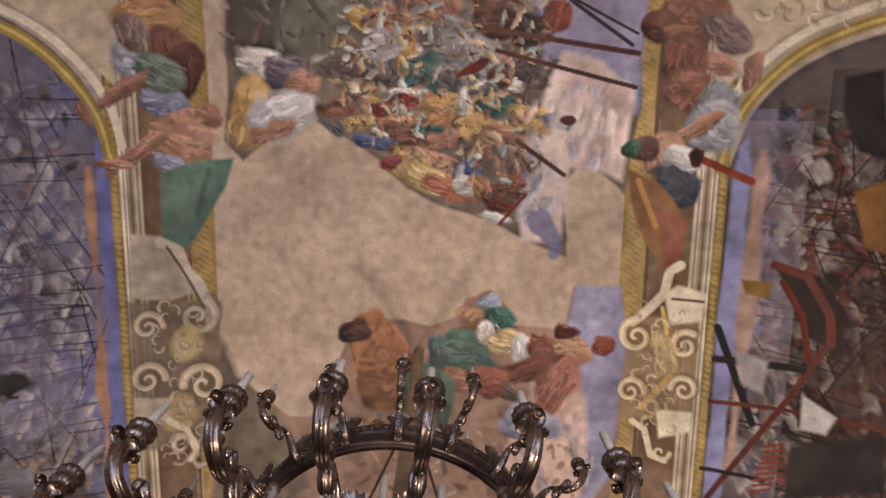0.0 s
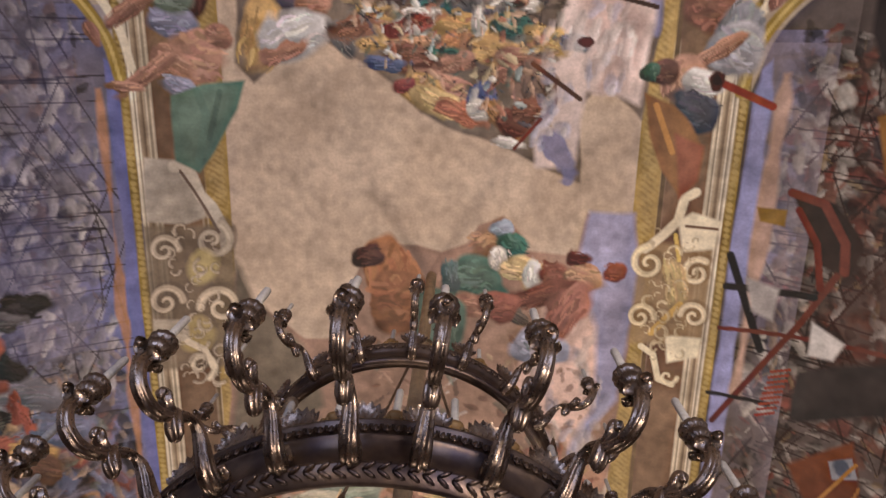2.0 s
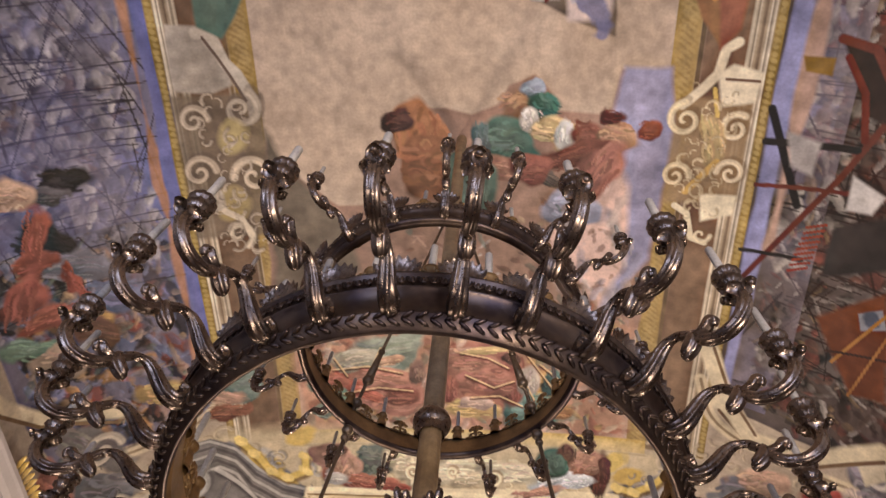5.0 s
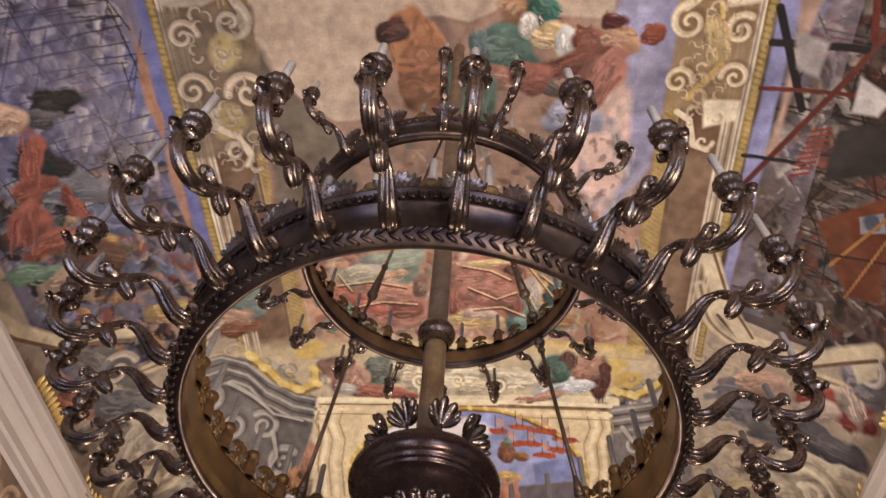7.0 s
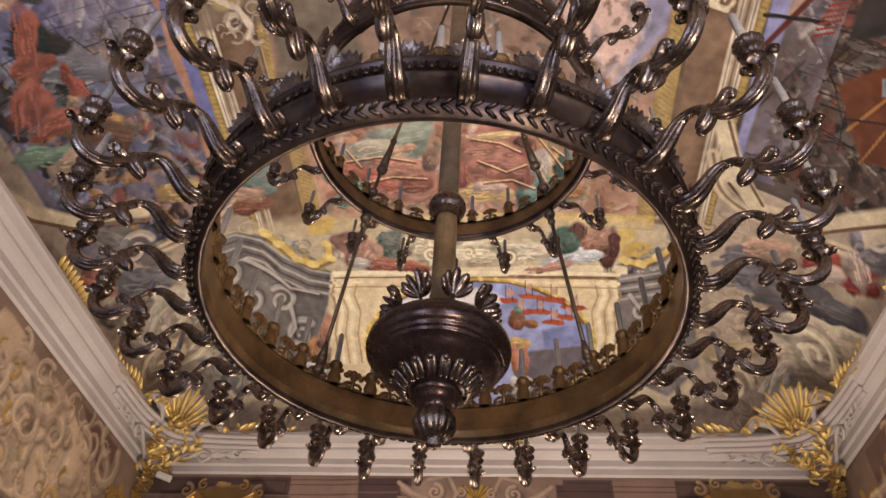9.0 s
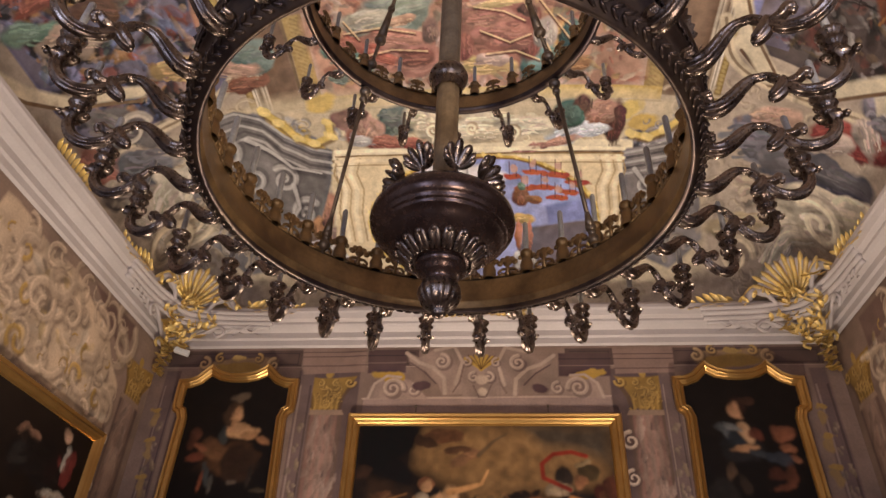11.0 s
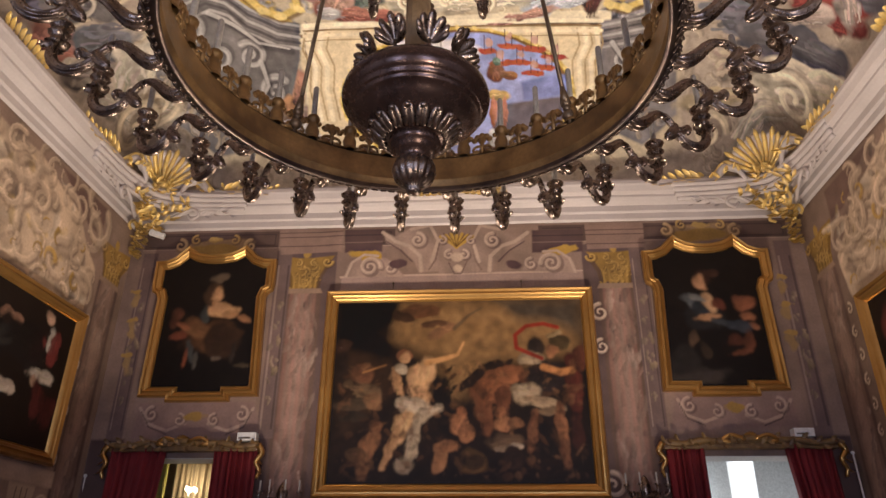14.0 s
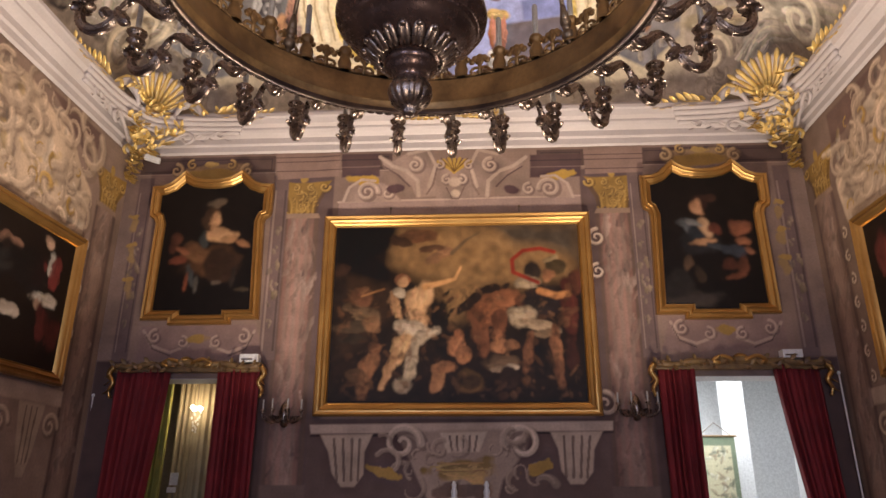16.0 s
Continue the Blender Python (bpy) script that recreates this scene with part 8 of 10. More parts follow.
bm = lathe([(R_UP, Z_UP), (R_UP + 0.034, Z_UP - 0.006), (R_UP + 0.046, Z_UP + 0.004), (R_UP + 0.044, Z_UP + 0.020), (R_UP + 0.032, Z_UP + 0.028), (R_UP + 0.032, Z_UP + 0.060), (R_UP + 0.046, Z_UP + 0.094), (R_UP + 0.052, Z_UP + 0.098),
            (R_UP + 0.056, Z_UP + 0.128), (R_UP + 0.062, Z_UP + 0.132), (R_UP + 0.062, Z_UP + 0.139), (R_UP + 0.02, Z_UP + 0.14), (R_UP + 0.012, Z_UP + 0.03)], 110, closed=True)
ring_up = part("upper_ring", bm, RING_METAL, chandelier, "smaller dark bronze band", True)
bm = lathe([(0.048, 3.19), (0.048, 8.1)], 16)
part("pole", bm, WOOD_POLE, chandelier, "brown wooden pole")
bm = bmesh.new()
ball(bm, (0, 0, 3.945), 0.085, 24, 14, (1, 1, 0.85))
part("knop", bm, BRONZE, chandelier, "polished metal ball", True)
bm = lathe([(0.0, 3.20), (0.19, 3.204), (0.222, 3.203), (0.246, 3.190), (0.262, 3.166), (0.267, 3.142), (0.262, 3.118), (0.250, 3.103), (0.241, 3.099), (0.243, 3.091), (0.236, 3.085), (0.229, 3.084), (0.231, 3.076), (0.224, 3.070),
            (0.216, 3.067), (0.204, 3.052), (0.184, 3.033), (0.158, 3.014), (0.132, 2.999), (0.10, 2.986), (0.06, 2.980)], 64)
part("bowl", bm, BOWL_METAL, chandelier, "turned dark bronze bowl", True)
bm = lathe([(R_RING + 0.0125, Z_RING + 0.004), (R_RING + 0.0115, Z_RING + 0.05), (R_RING + 0.006, Z_RING + 0.055), (R_RING + 0.006, Z_RING + 0.065), (R_RING + 0.012, Z_RING + 0.07), (R_RING + 0.016, Z_RING + 0.185)], 120)
part("ring_lining", bm, BRASS, chandelier, "brown brass inner face of the ring", True)
bm = lathe([(R_UP + 0.009, Z_UP + 0.003), (R_UP + 0.009, Z_UP + 0.07), (R_UP + 0.018, Z_UP + 0.125)], 96)
part("ring_lining", bm, BRASS, chandelier, "brown brass inner face of the ring", True)


def around(bm, r, z, count, maker, phase=0.0):
    for k in range(count):
        a = phase + 2 * math.pi * k / count
        maker(bm, Matrix.Rotation(a, 4, "Z") @ Matrix.Translation((r, 0, z)))
    return bm


def egg(bm, m):
    bmesh.ops.create_uvsphere(bm, u_segments=6, v_segments=5, radius=1, matrix=m @ Matrix.Diagonal((0.012, 0.0085, 0.019, 1)))
    hoop = [m @ Vector((0.006, 0.0145 * math.sin(a), 0.006 - 0.027 * math.cos(a))) for a in (-1.9, -1.1, -0.4, 0.4, 1.1, 1.9)]
    tube(hoop, 0.0032, 4, bm)


def rim_leaf(bm, m):
    for s in (-1, 1):
        bmesh.ops.create_uvsphere(bm, u_segments=6, v_segments=4, radius=1, matrix=m @ Matrix.Rotation(0.98, 4, "Y") @ Matrix.Translation((0, 0, 0.011 * s)) @ Matrix.Rotation(s * 0.55, 4, "X") @ Matrix.Diagonal((0.0060, 0.024, 0.0075, 1)))


part("egg_moulding", around(bmesh.new(), R_RING + 0.080, Z_RING + 0.178, 180, egg), RING_METAL, ring_low, "row of cast eggs", True)["kind"] = "stuff"
part("leaf_moulding", around(bmesh.new(), R_RING + 0.050, Z_RING + 0.010, 140, rim_leaf), RING_METAL, ring_low, "chased laurel rim", True)["kind"] = "stuff"
part("egg_moulding", around(bmesh.new(), R_UP + 0.054, Z_UP + 0.114, 130, lambda b, m: egg(b, m @ Matrix.Diagonal((0.7, 0.8, 0.62, 1)))), BRONZE, ring_up, "row of cast eggs", True)["kind"] = "stuff"


def cup_profile(s=1.0):
    return [(0.008 * s, -0.05 * s), (0.022 * s, -0.045 * s), (0.030 * s, -0.03 * s), (0.020 * s, -0.018 * s), (0.026 * s, -0.008 * s), (0.040 * s, 0.006 * s), (0.030 * s, 0.016 * s),
            (0.024 * s, 0.026 * s), (0.036 * s, 0.038 * s), (0.044 * s, 0.052 * s), (0.036 * s, 0.060 * s), (0.018 * s, 0.062 * s), (0.0, 0.056 * s)]


def leaf_curl(bm, base, out, up, length, width, curl=1.2, n=7):
    """A fluted leaf that rises along up and curls over towards out."""
    out, up = Vector(out).normalized(), Vector(up).normalized()
    side = up.cross(out)
    p, rows = Vector(base), []
    for i in range(n):
        t = i / (n - 1)
        a = curl * 2.2 * t ** 2
        w = width * (0.45 + 1.6 * t - 1.75 * t ** 3) + 0.002
        d = up * math.cos(a) + out * math.sin(a)
        nrm = out * math.cos(a) - up * math.sin(a)
        rows.append([bm.verts.new(p + side * w * q + nrm * (0.25 * w * (q * q) - 0.10 * w * math.cos(q * 9.4))) for q in (-1, -0.66, -0.33, 0, 0.33, 0.66, 1)])
        p = p + d * length / (n - 1)
    for a, b in zip(rows, rows[1:]):
        for k in range(6):
            bm.faces.new((a[k], a[k + 1], b[k + 1], b[k]))
    return bm


def fluted(bm, points, radii, ribs=7, depth=0.16, twist=0.0, flat=1.0):
    """A ribbed bar along the points in one upright plane."""
    n, cols = len(points), ribs * 4
    rows = []
    for i, p in enumerate(points):
        ahead = (points[min(i + 1, n - 1)] - points[max(i - 1, 0)]).normalized()
        across = Vector((0, 1, 0))
        nrm = across.cross(ahead).normalized()
        row = []
        for k in range(cols):
            a = 2 * math.pi * k / cols
            r = radii[i] * (1 - depth + depth * abs(math.cos(ribs * (a + twist * i) / 2)) * 2)
            row.append(bm.verts.new(p + r * (math.cos(a) * across * flat + math.sin(a) * nrm)))
        rows.append(row)
    for a, b in zip(rows, rows[1:]):
        for k in range(cols):
            bm.faces.new((a[k], a[(k + 1) % cols], b[(k + 1) % cols], b[k]))
    bm.faces.new(rows[0][::-1])
    bm.faces.new(rows[-1])
    return bm


def arm_meshes(s):
    """The scrolled arm in its upright plane: x outward from the ring's outer face, z from the ring's lower edge."""
    bm = bmesh.new()
    # from the curled foot on the band up to the crest
    foot = spline([(x * s, 0, z * s) for x, z in ((0.050, 0.090), (0.022, 0.084), (0.014, 0.050), (0.036, 0.026), (0.072, 0.030), (0.108, 0.056), (0.145, 0.090), (0.182, 0.112), (0.222, 0.108), (0.252, 0.082))], 5)
    n = len(foot)
    fluted(bm, foot, [s * (0.012 + 0.0125 * math.sin(math.pi * min((i + 5) / n * 1.1, 1)) ** 0.8) for i in range(n)], 7, 0.2, 0.015, 1.1)
    # from under the crest through the low bend to the cup
    bend = spline([(x * s, 0, z * s) for x, z in ((0.226, 0.100), (0.256, 0.070), (0.278, 0.034), (0.308, 0.004), (0.352, -0.010), (0.396, 0.002), (0.428, 0.034), (0.442, 0.072), (0.438, 0.112), (0.433, 0.135))], 5)
    n = len(bend)
    fluted(bm, bend, [s * (0.011 + 0.006 * math.sin(math.pi * i / (n - 1)) + 0.005 * i / n) for i in range(n)], 7, 0.2, 0.02)
    # the bud that hangs under the crest, and the leaf that curls off above it
    bud = spline([(x * s, 0, z * s) for x, z in ((0.262, 0.086), (0.262, 0.058), (0.244, 0.030), (0.220, 0.012), (0.206, 0.010))], 5)
    n = len(bud)
    fluted(bm, bud, [s * (0.006 + 0.017 * math.sin(math.pi * min(1, (i + 1.0) / n)) ** 0.7) for i in range(n)], 7, 0.18)
    curl = spline([(x * s, 0, z * s) for x, z in ((0.258, 0.070), (0.284, 0.058), (0.308, 0.062), (0.326, 0.078), (0.340, 0.070), (0.336, 0.056))], 4)
    n = len(curl)
    fluted(bm, curl, [s * (0.008 + 0.008 * math.sin(math.pi * i / (n - 1))) for i in range(n)], 5, 0.14, 0.0, 1.3)
    ball(bm, (0.335 * s, 0, 0.058 * s), 0.013 * s, 8, 6)
    # the leaves round the cup: one curled outward, one inward, two to the sides
    for a, reach in ((0.0, 0.95), (math.pi, 0.8), (1.4, 0.6), (-1.4, 0.6)):
        d = Vector((math.cos(a), math.sin(a), 0))
        base = Vector((0.437 * s, 0, 0.082 * s))
        leaf_curl(bm, base + d * 0.016 * s, d, d * 0.35 + Vector((0, 0, 1)), 0.078 * s * reach, 0.024 * s, 1.35, 8)
        ball(bm, base + d * 0.050 * s * reach + Vector((0, 0, 0.030 * s)), 0.012 * s * reach, 8, 6, (1, 1, 0.8))
    me = bpy.data.meshes.new("arm")
    bm.to_mesh(me)
    bm.free()
    cup = bpy.data.meshes.new("candle_cup")
    bm = lathe(cup_profile(s), 48, None, (0, 0, 0), 12, 0.07)
    bm.to_mesh(cup)
    bm.free()
    candle = bpy.data.meshes.new("candle")
    bm = lathe([(0.0, 0.05 * s), (0.0135 * s, 0.05 * s), (0.0135 * s, 0.235 * s), (0.009 * s, 0.245 * s), (0.0, 0.247 * s)], 10)
    bm.to_mesh(candle)
    bm.free()
    for mesh, mat in ((me, BRONZE), (cup, BRONZE), (candle, WAX)):
        mesh.materials.append(mat)
        mesh.polygons.foreach_set("use_smooth", [True] * len(mesh.polygons))
    return me, cup, candle


def place_arm(meshes, r, z, theta, tip, tilt=0.0):
    arm = new("arm", meshes[0])
    arm.parent = chandelier
    arm.matrix_local = Matrix.Translation((-r * math.sin(theta), -r * math.cos(theta), z)) @ Matrix.Rotation(-theta - math.pi / 2, 4, "Z") @ Matrix.Rotation(tilt, 4, "Y")
    for name, mesh in (("candle_cup", meshes[1]), ("candle", meshes[2])):
        ob = new(name, mesh)
        ob.parent = arm
        ob.location = tip
    return arm


rng = random.Random(5)
low_arm = arm_meshes(1.0)
for k in range(30):
    place_arm(low_arm, R_RING + 0.045, Z_RING, radians(3.2 + 12 * k + rng.uniform(-0.5, 0.5)), (0.433, 0, 0.160), rng.uniform(-0.025, 0.025))
up_arm = arm_meshes(0.74)
for k in range(20):
    place_arm(up_arm, R_UP + 0.03, Z_UP - 0.01, radians(-3.0 + 18 * k), (0.320, 0, 0.118))


def post_mesh():
    """A bottle-shaped candle stand on the ring's rim, with a leafy collar and two curled ears."""
    bm = lathe([(0.036, 0), (0.038, 0.010), (0.030, 0.018), (0.033, 0.050), (0.024, 0.080), (0.018, 0.098), (0.028, 0.106), (0.032, 0.122), (0.026, 0.134), (0.018, 0.138), (0.0, 0.136)], 20, None, (0, 0, 0), 5, 0.06)
    for s in (-1, 1):
        ball(bm, (0.006, s * 0.036, 0.108), 0.013, 8, 6)
        ball(bm, (0.014, s * 0.022, 0.104), 0.010, 7, 5)
    return bm


def crest_mesh():
    """A small pierced crest: a fan of five round lobes over a stem with two curled feet."""
    bm = bmesh.new()
    tube([(0, 0, 0), (0, 0, 0.05), (0, 0, 0.075)], [0.012, 0.010, 0.016], 6, bm)
    for k in range(5):
        a = (k - 2) * 0.62
        ball(bm, (0, 0.040 * math.sin(a), 0.068 + 0.034 * math.cos(a)), 0.0175, 8, 5, (0.5, 1, 1))
    ball(bm, (0, 0, 0.078), 0.024, 8, 6, (0.45, 1, 1))
    for s in (-1, 1):
        tube(spline([(0, s * 0.006, 0.040), (0, s * 0.030, 0.040), (0, s * 0.046, 0.024), (0, s * 0.036, 0.010), (0, s * 0.024, 0.018)], 3), 0.0075, 5, bm)
        tube([(0, s * 0.01, 0.006), (0, s * 0.075, 0.004)], 0.007, 5, bm)
    return bm


def fan(bm, base, out, up, side, length, spread, ribs=7, curl=0.6, depth=0.12, cup=0.0):
    """A fluted fan in one sheet: ribs spread about up, its rim scalloped and curled towards out."""
    base, out, up, side = Vector(base), Vector(out).normalized(), Vector(up).normalized(), Vector(side).normalized()
    n, m = ribs * 4, 7
    rows = []
    for j in range(m):
        t = j / (m - 1)
        row = []
        for i in range(n + 1):
            q = i / n
            a = (q - 0.5) * spread
            wave = math.cos(2 * math.pi * ribs * q)
            r = length * (0.16 + t * (0.80 - 0.06 * wave)) * (1 - 0.12 * abs(q - 0.5))
            d = up * math.cos(a) + side * math.sin(a)
            row.append(bm.verts.new(base + d * r * math.cos(curl * t * t) + out * (length * (curl * 0.45 * t * t + cup * t) - depth * length * 0.35 * wave * t)))
        rows.append(row)
    for a, b in zip(rows, rows[1:]):
        for i in range(n):
            bm.faces.new((a[i], a[i + 1], b[i + 1], b[i]))
    return bm


def shell_mesh():
    """A fluted shell that leans out from the top of the band."""
    return fan(bmesh.new(), (0, 0, -0.005), (1, 0, 0), (0.15, 0, 1), (0, 1, 0), 0.120, 2.1, 7, 0.5, 0.10)


def shared(bm, name, mat):
    me = bpy.data.meshes.new(name)
    bm.to_mesh(me)
    bm.free()
    me.materials.append(mat)
    me.polygons.foreach_set("use_smooth", [True] * len(me.polygons))
    return me


POST, CREST, SHELL = shared(post_mesh(), "candle_post", BRASS), shared(crest_mesh(), "crest", BRASS), shared(shell_mesh(), "shell", BRONZE)
for count, r, z, phase, owner, s in ((30, R_RING + 0.035, Z_RING + 0.195, 3.2, ring_low, 1.0), (20, R_UP + 0.025, Z_UP + 0.125, -3.0, ring_up, 0.8)):
    for k in range(count):
        for name, mesh, off, dr in (("candle_post", POST, 0.5, 0.0), ("crest", CREST, 0.0, -0.015), ("shell", SHELL, 0.0, 0.03)):
            a = radians(phase + 360 / count * (k + off))
            ob = new(name, mesh)
            ob.parent = owner
            ob.matrix_local = Matrix.Translation((-(r + dr) * math.sin(a), -(r + dr) * math.cos(a), z)) @ Matrix.Rotation(-a - math.pi / 2, 4, "Z") @ Matrix.Scale(s, 4)
            if name == "candle_post":
                c = new("candle", low_arm[2])
                c.parent = ob
                c.location = (0, 0, 0.07)

# hanging rods with knots
for k in range(4):
    a = radians(45 + 90 * k)
    d = Vector((math.cos(a), math.sin(a), 0))
    foot, hook, top = d * (R_RING + 0.02) + Vector((0, 0, Z_RING + 0.19)), d * (R_UP + 0.02) + Vector((0, 0, Z_UP + 0.02)), d * 0.06 + Vector((0, 0, 6.3))
    bm = bmesh.new()
    tube([foot, hook], 0.011, 8, bm)
    for t, r in ((0.04, 0.030), (0.075, 0.020), (0.10, 0.026), (0.90, 0.022), (0.95, 0.032)):
        ball(bm, foot.lerp(hook, t), r, 10, 7)
    tube([foot.lerp(hook, 0.10), foot.lerp(hook, 0.18)], [0.026, 0.012], 8, bm)
    part("lower_rod", bm, IRON, chandelier, "thin iron rod with cast knobs", True)
    bm = bmesh.new()
    hook2 = hook + Vector((0, 0, 0.10))
    tube([hook2, top], 0.011, 8, bm)
    for t, r in ((0.03, 0.03), (0.12, 0.034), (0.16, 0.024), (0.24, 0.022)):
        ball(bm, hook2.lerp(top, t), r, 10, 7)
    tube([hook2.lerp(top, 0.12), hook2.lerp(top, 0.26)], [0.03, 0.012], 8, bm)
    part("upper_rod", bm, IRON, chandelier, "thin iron rod with cast knobs", True)

# below the bowl: gadroons, neck and bud; above it a ring of leaves
part("gadroon", lathe([(0.125, 2.998), (0.122, 2.985), (0.100, 2.970), (0.086, 2.962)], 64), BOWL_METAL, chandelier, "fluted bronze collar", True)
TONGUE = bpy.data.meshes.new("tongue_leaf")
bm = bmesh.new()
for y, r in ((0, 0.0105), (-0.010, 0.008), (0.010, 0.008)):
    ball(bm, (0.004 if y else 0, y, 0), 1, 8, 8, (r, 0.0125, 0.040))
ball(bm, (0.010, 0, 0.034), 0.011, 7, 5, (0.8, 1.2, 1))
bm.to_mesh(TONGUE)
bm.free()
TONGUE.materials.append(BRONZE)
TONGUE.polygons.foreach_set("use_smooth", [True] * len(TONGUE.polygons))
for k in range(18):
    ob = new("tongue_leaf", TONGUE)
    ob.parent = chandelier
    ob.matrix_local = Matrix.Rotation(radians(20 * k + 6), 4, "Z") @ Matrix.Translation((0.130, 0, 2.992)) @ Matrix.Rotation(0.80, 4, "Y")
part("neck", lathe([(0.084, 2.972), (0.092, 2.962), (0.094, 2.948), (0.086, 2.938), (0.076, 2.932), (0.074, 2.922), (0.062, 2.914), (0.050, 2.905), (0.046, 2.893), (0.05, 2.885)], 48), BOWL_METAL, chandelier, "", True)
part("bud", lathe([(0.042, 2.895), (0.060, 2.880), (0.069, 2.858), (0.070, 2.838), (0.060, 2.810), (0.040, 2.790), (0.020, 2.780), (0.025, 2.768), (0.014, 2.757), (0.0, 2.752)], 96, None, (0, 0, 0), 16, 0.09), BRONZE, chandelier, "leafy bronze bud", True)


def lobed_leaf(d):
    """An upright leaf of seven rounded lobes on a thin stem, its tip curled outward."""
    side, up = Vector((0, 0, 1)).cross(d), Vector((0, 0, 1))
    foot = d * 0.165 + up * 3.195
    bm = tube([foot, foot + d * 0.006 + up * 0.05, foot + d * 0.012 + up * 0.085], [0.010, 0.008, 0.006], 7)
    heart = foot + up * 0.075 + d * 0.008
    for k in range(7):
        a = (k - 3) * 0.46
        reach = 0.100 - 0.015 * abs(k - 3)
        line = [heart + (up * math.cos(a) + side * math.sin(a)) * reach * q + d * (0.055 * q ** 2.4) for q in (0, 0.25, 0.5, 0.75, 0.92, 1.0)]
        tube(line, [0.004, 0.011, 0.0165, 0.0195, 0.0165, 0.006], 8, bm, 0.6)
    return bm


for k in range(9):
    a = radians(10 + 40 * k)
    part("leaf", lobed_leaf(Vector((math.cos(a), math.sin(a), 0))), BRONZE, chandelier, "dark acanthus leaf", True)
bm = lathe([(0.06, 3.92), (0.07, 3.90), (0.058, 3.87), (0.058, 3.86)], 24)
part("collar", bm, BRONZE, chandelier, "", True)


# ---- framed pictures ----
def blended(c, passes):
    """Oil paint worked wet into wet: edges melt into each other."""
    for _ in range(passes):
        p = np.pad(c, ((1, 1), (1, 1), (0, 0)), mode="edge")
        c = (c * 2 + p[:-2, 1:-1] + p[2:, 1:-1] + p[1:-1, :-2] + p[1:-1, 2:]) / 6
    return c


def flat_sheet(w, h, base, step=0.012):
    return Sheet(np.arange(-w / 2, w / 2 + step, step).clip(-9, w / 2), np.arange(0, h + step, step).clip(-9, h), base)


def outline_frame(profile, pts):
    """A moulding along a closed outline (x, z) that runs to the left round the picture; profile: (inward, forward)."""
    n = len(pts)
    nrm = []
    for i in range(n):
        a, b, c = Vector(pts[i - 1]), Vector(pts[i]), Vector(pts[(i + 1) % n])
        d1, d2 = (b - a).normalized(), (c - b).normalized()
        n1, n2 = Vector((-d1.y, d1.x)), Vector((-d2.y, d2.x))
        m = (n1 + n2).normalized()
        nrm.append(m / max(m.dot(n1), 0.5))
    bm = bmesh.new()
    rows = [[bm.verts.new((p[0] + q.x * i, -f, p[1] + q.y * i)) for p, q in zip(pts, nrm)] for i, f in profile]
    for a, b in zip(rows, rows[1:]):
        for k in range(n):
            bm.faces.new((a[k], a[(k + 1) % n], b[(k + 1) % n], b[k]))
    return bm


FRAME = [(0, 0.002), (0, 0.06), (0.018, 0.085), (0.04, 0.072), (0.055, 0.072), (0.07, 0.085), (0.085, 0.07), (0.105, 0.06), (0.12, 0.045), (0.128, 0.05), (0.14, 0.028)]

big = flat_sheet(2.74, 2.0, pig(34, 25, 20), 0.008)
big.fold, big.vary = 0.07, 0.5
big.wash(pig(18, 13, 11), 0.5, 1.0)
big.poly([(-0.688, 1.986), (1.37, 1.99), (1.352, 1.288), (0.947, 1.293), (0.791, 1.218), (0.453, 1.235), (0.233, 1.015), (-0.044, 0.829), (-0.228, 0.925), (-0.199, 1.308), (-0.739, 1.513)], pig(152, 126, 92), soft=0.2, rough=0.06)
big.poly([(0.342, 1.995), (1.37, 1.996), (1.354, 1.535), (0.965, 1.686), (0.591, 1.759)], pig(92, 86, 80), soft=0.16, rough=0.06)
big.poly([(-0.171, 1.963), (0.342, 1.981), (0.591, 1.759), (0.274, 1.697), (-0.043, 1.77)], pig(162, 136, 102), soft=0.2, rough=0.08)
big.poly([(-1.378, 1.985), (-0.655, 1.979), (-0.745, 1.714), (-0.882, 1.615), (-0.724, 1.459), (-0.732, 1.282), (-1.052, 1.385), (-1.348, 1.455)], pig(17, 13, 12), soft=0.05, rough=0.03)
big.poly([(-1.348, 1.455), (-0.733, 1.315), (-0.66, 0.929), (-1.016, 0.56), (-1.316, 0.44)], pig(56, 42, 32), soft=0.1, rough=0.06)
big.poly([(-1.341, 0.44), (-0.65, 0.557), (0.138, 0.673), (1.337, 0.663), (1.33, 0.003), (-1.362, -0.023)], pig(40, 28, 22), soft=0.12, rough=0.05)
big.ell(-0.459, 1.858, 0.238, 0.088, 8, pig(110, 74, 46), soft=0.3, rough=0.25, light=0.45)
big.ell(-0.606, 1.793, 0.151, 0.056, -20, pig(70, 48, 32), soft=0.3, rough=0.25, light=0.45)
big.ell(-0.201, 1.604, 0.163, 0.056, 20, pig(150, 110, 76), soft=0.3, rough=0.25, light=0.45)
big.ell(-0.106, 1.67, 0.075, 0.044, 0, pig(176, 130, 92), soft=0.3, rough=0.25, light=0.45)
big.ell(-0.297, 1.706, 0.163, 0.044, 10, pig(96, 66, 44), soft=0.3, rough=0.25, light=0.45)
big.ell(-1.285, 1.467, 0.088, 0.088, 0, pig(60, 40, 30), soft=0.3, rough=0.25, light=0.45)
big.ell(-1.285, 1.224, 0.088, 0.188, 0, pig(44, 32, 26), soft=0.3, rough=0.25, light=0.45)
big.ell(-1.029, 1.137, 0.138, 0.107, 0, pig(112, 74, 48), soft=0.3, rough=0.25, light=0.45)
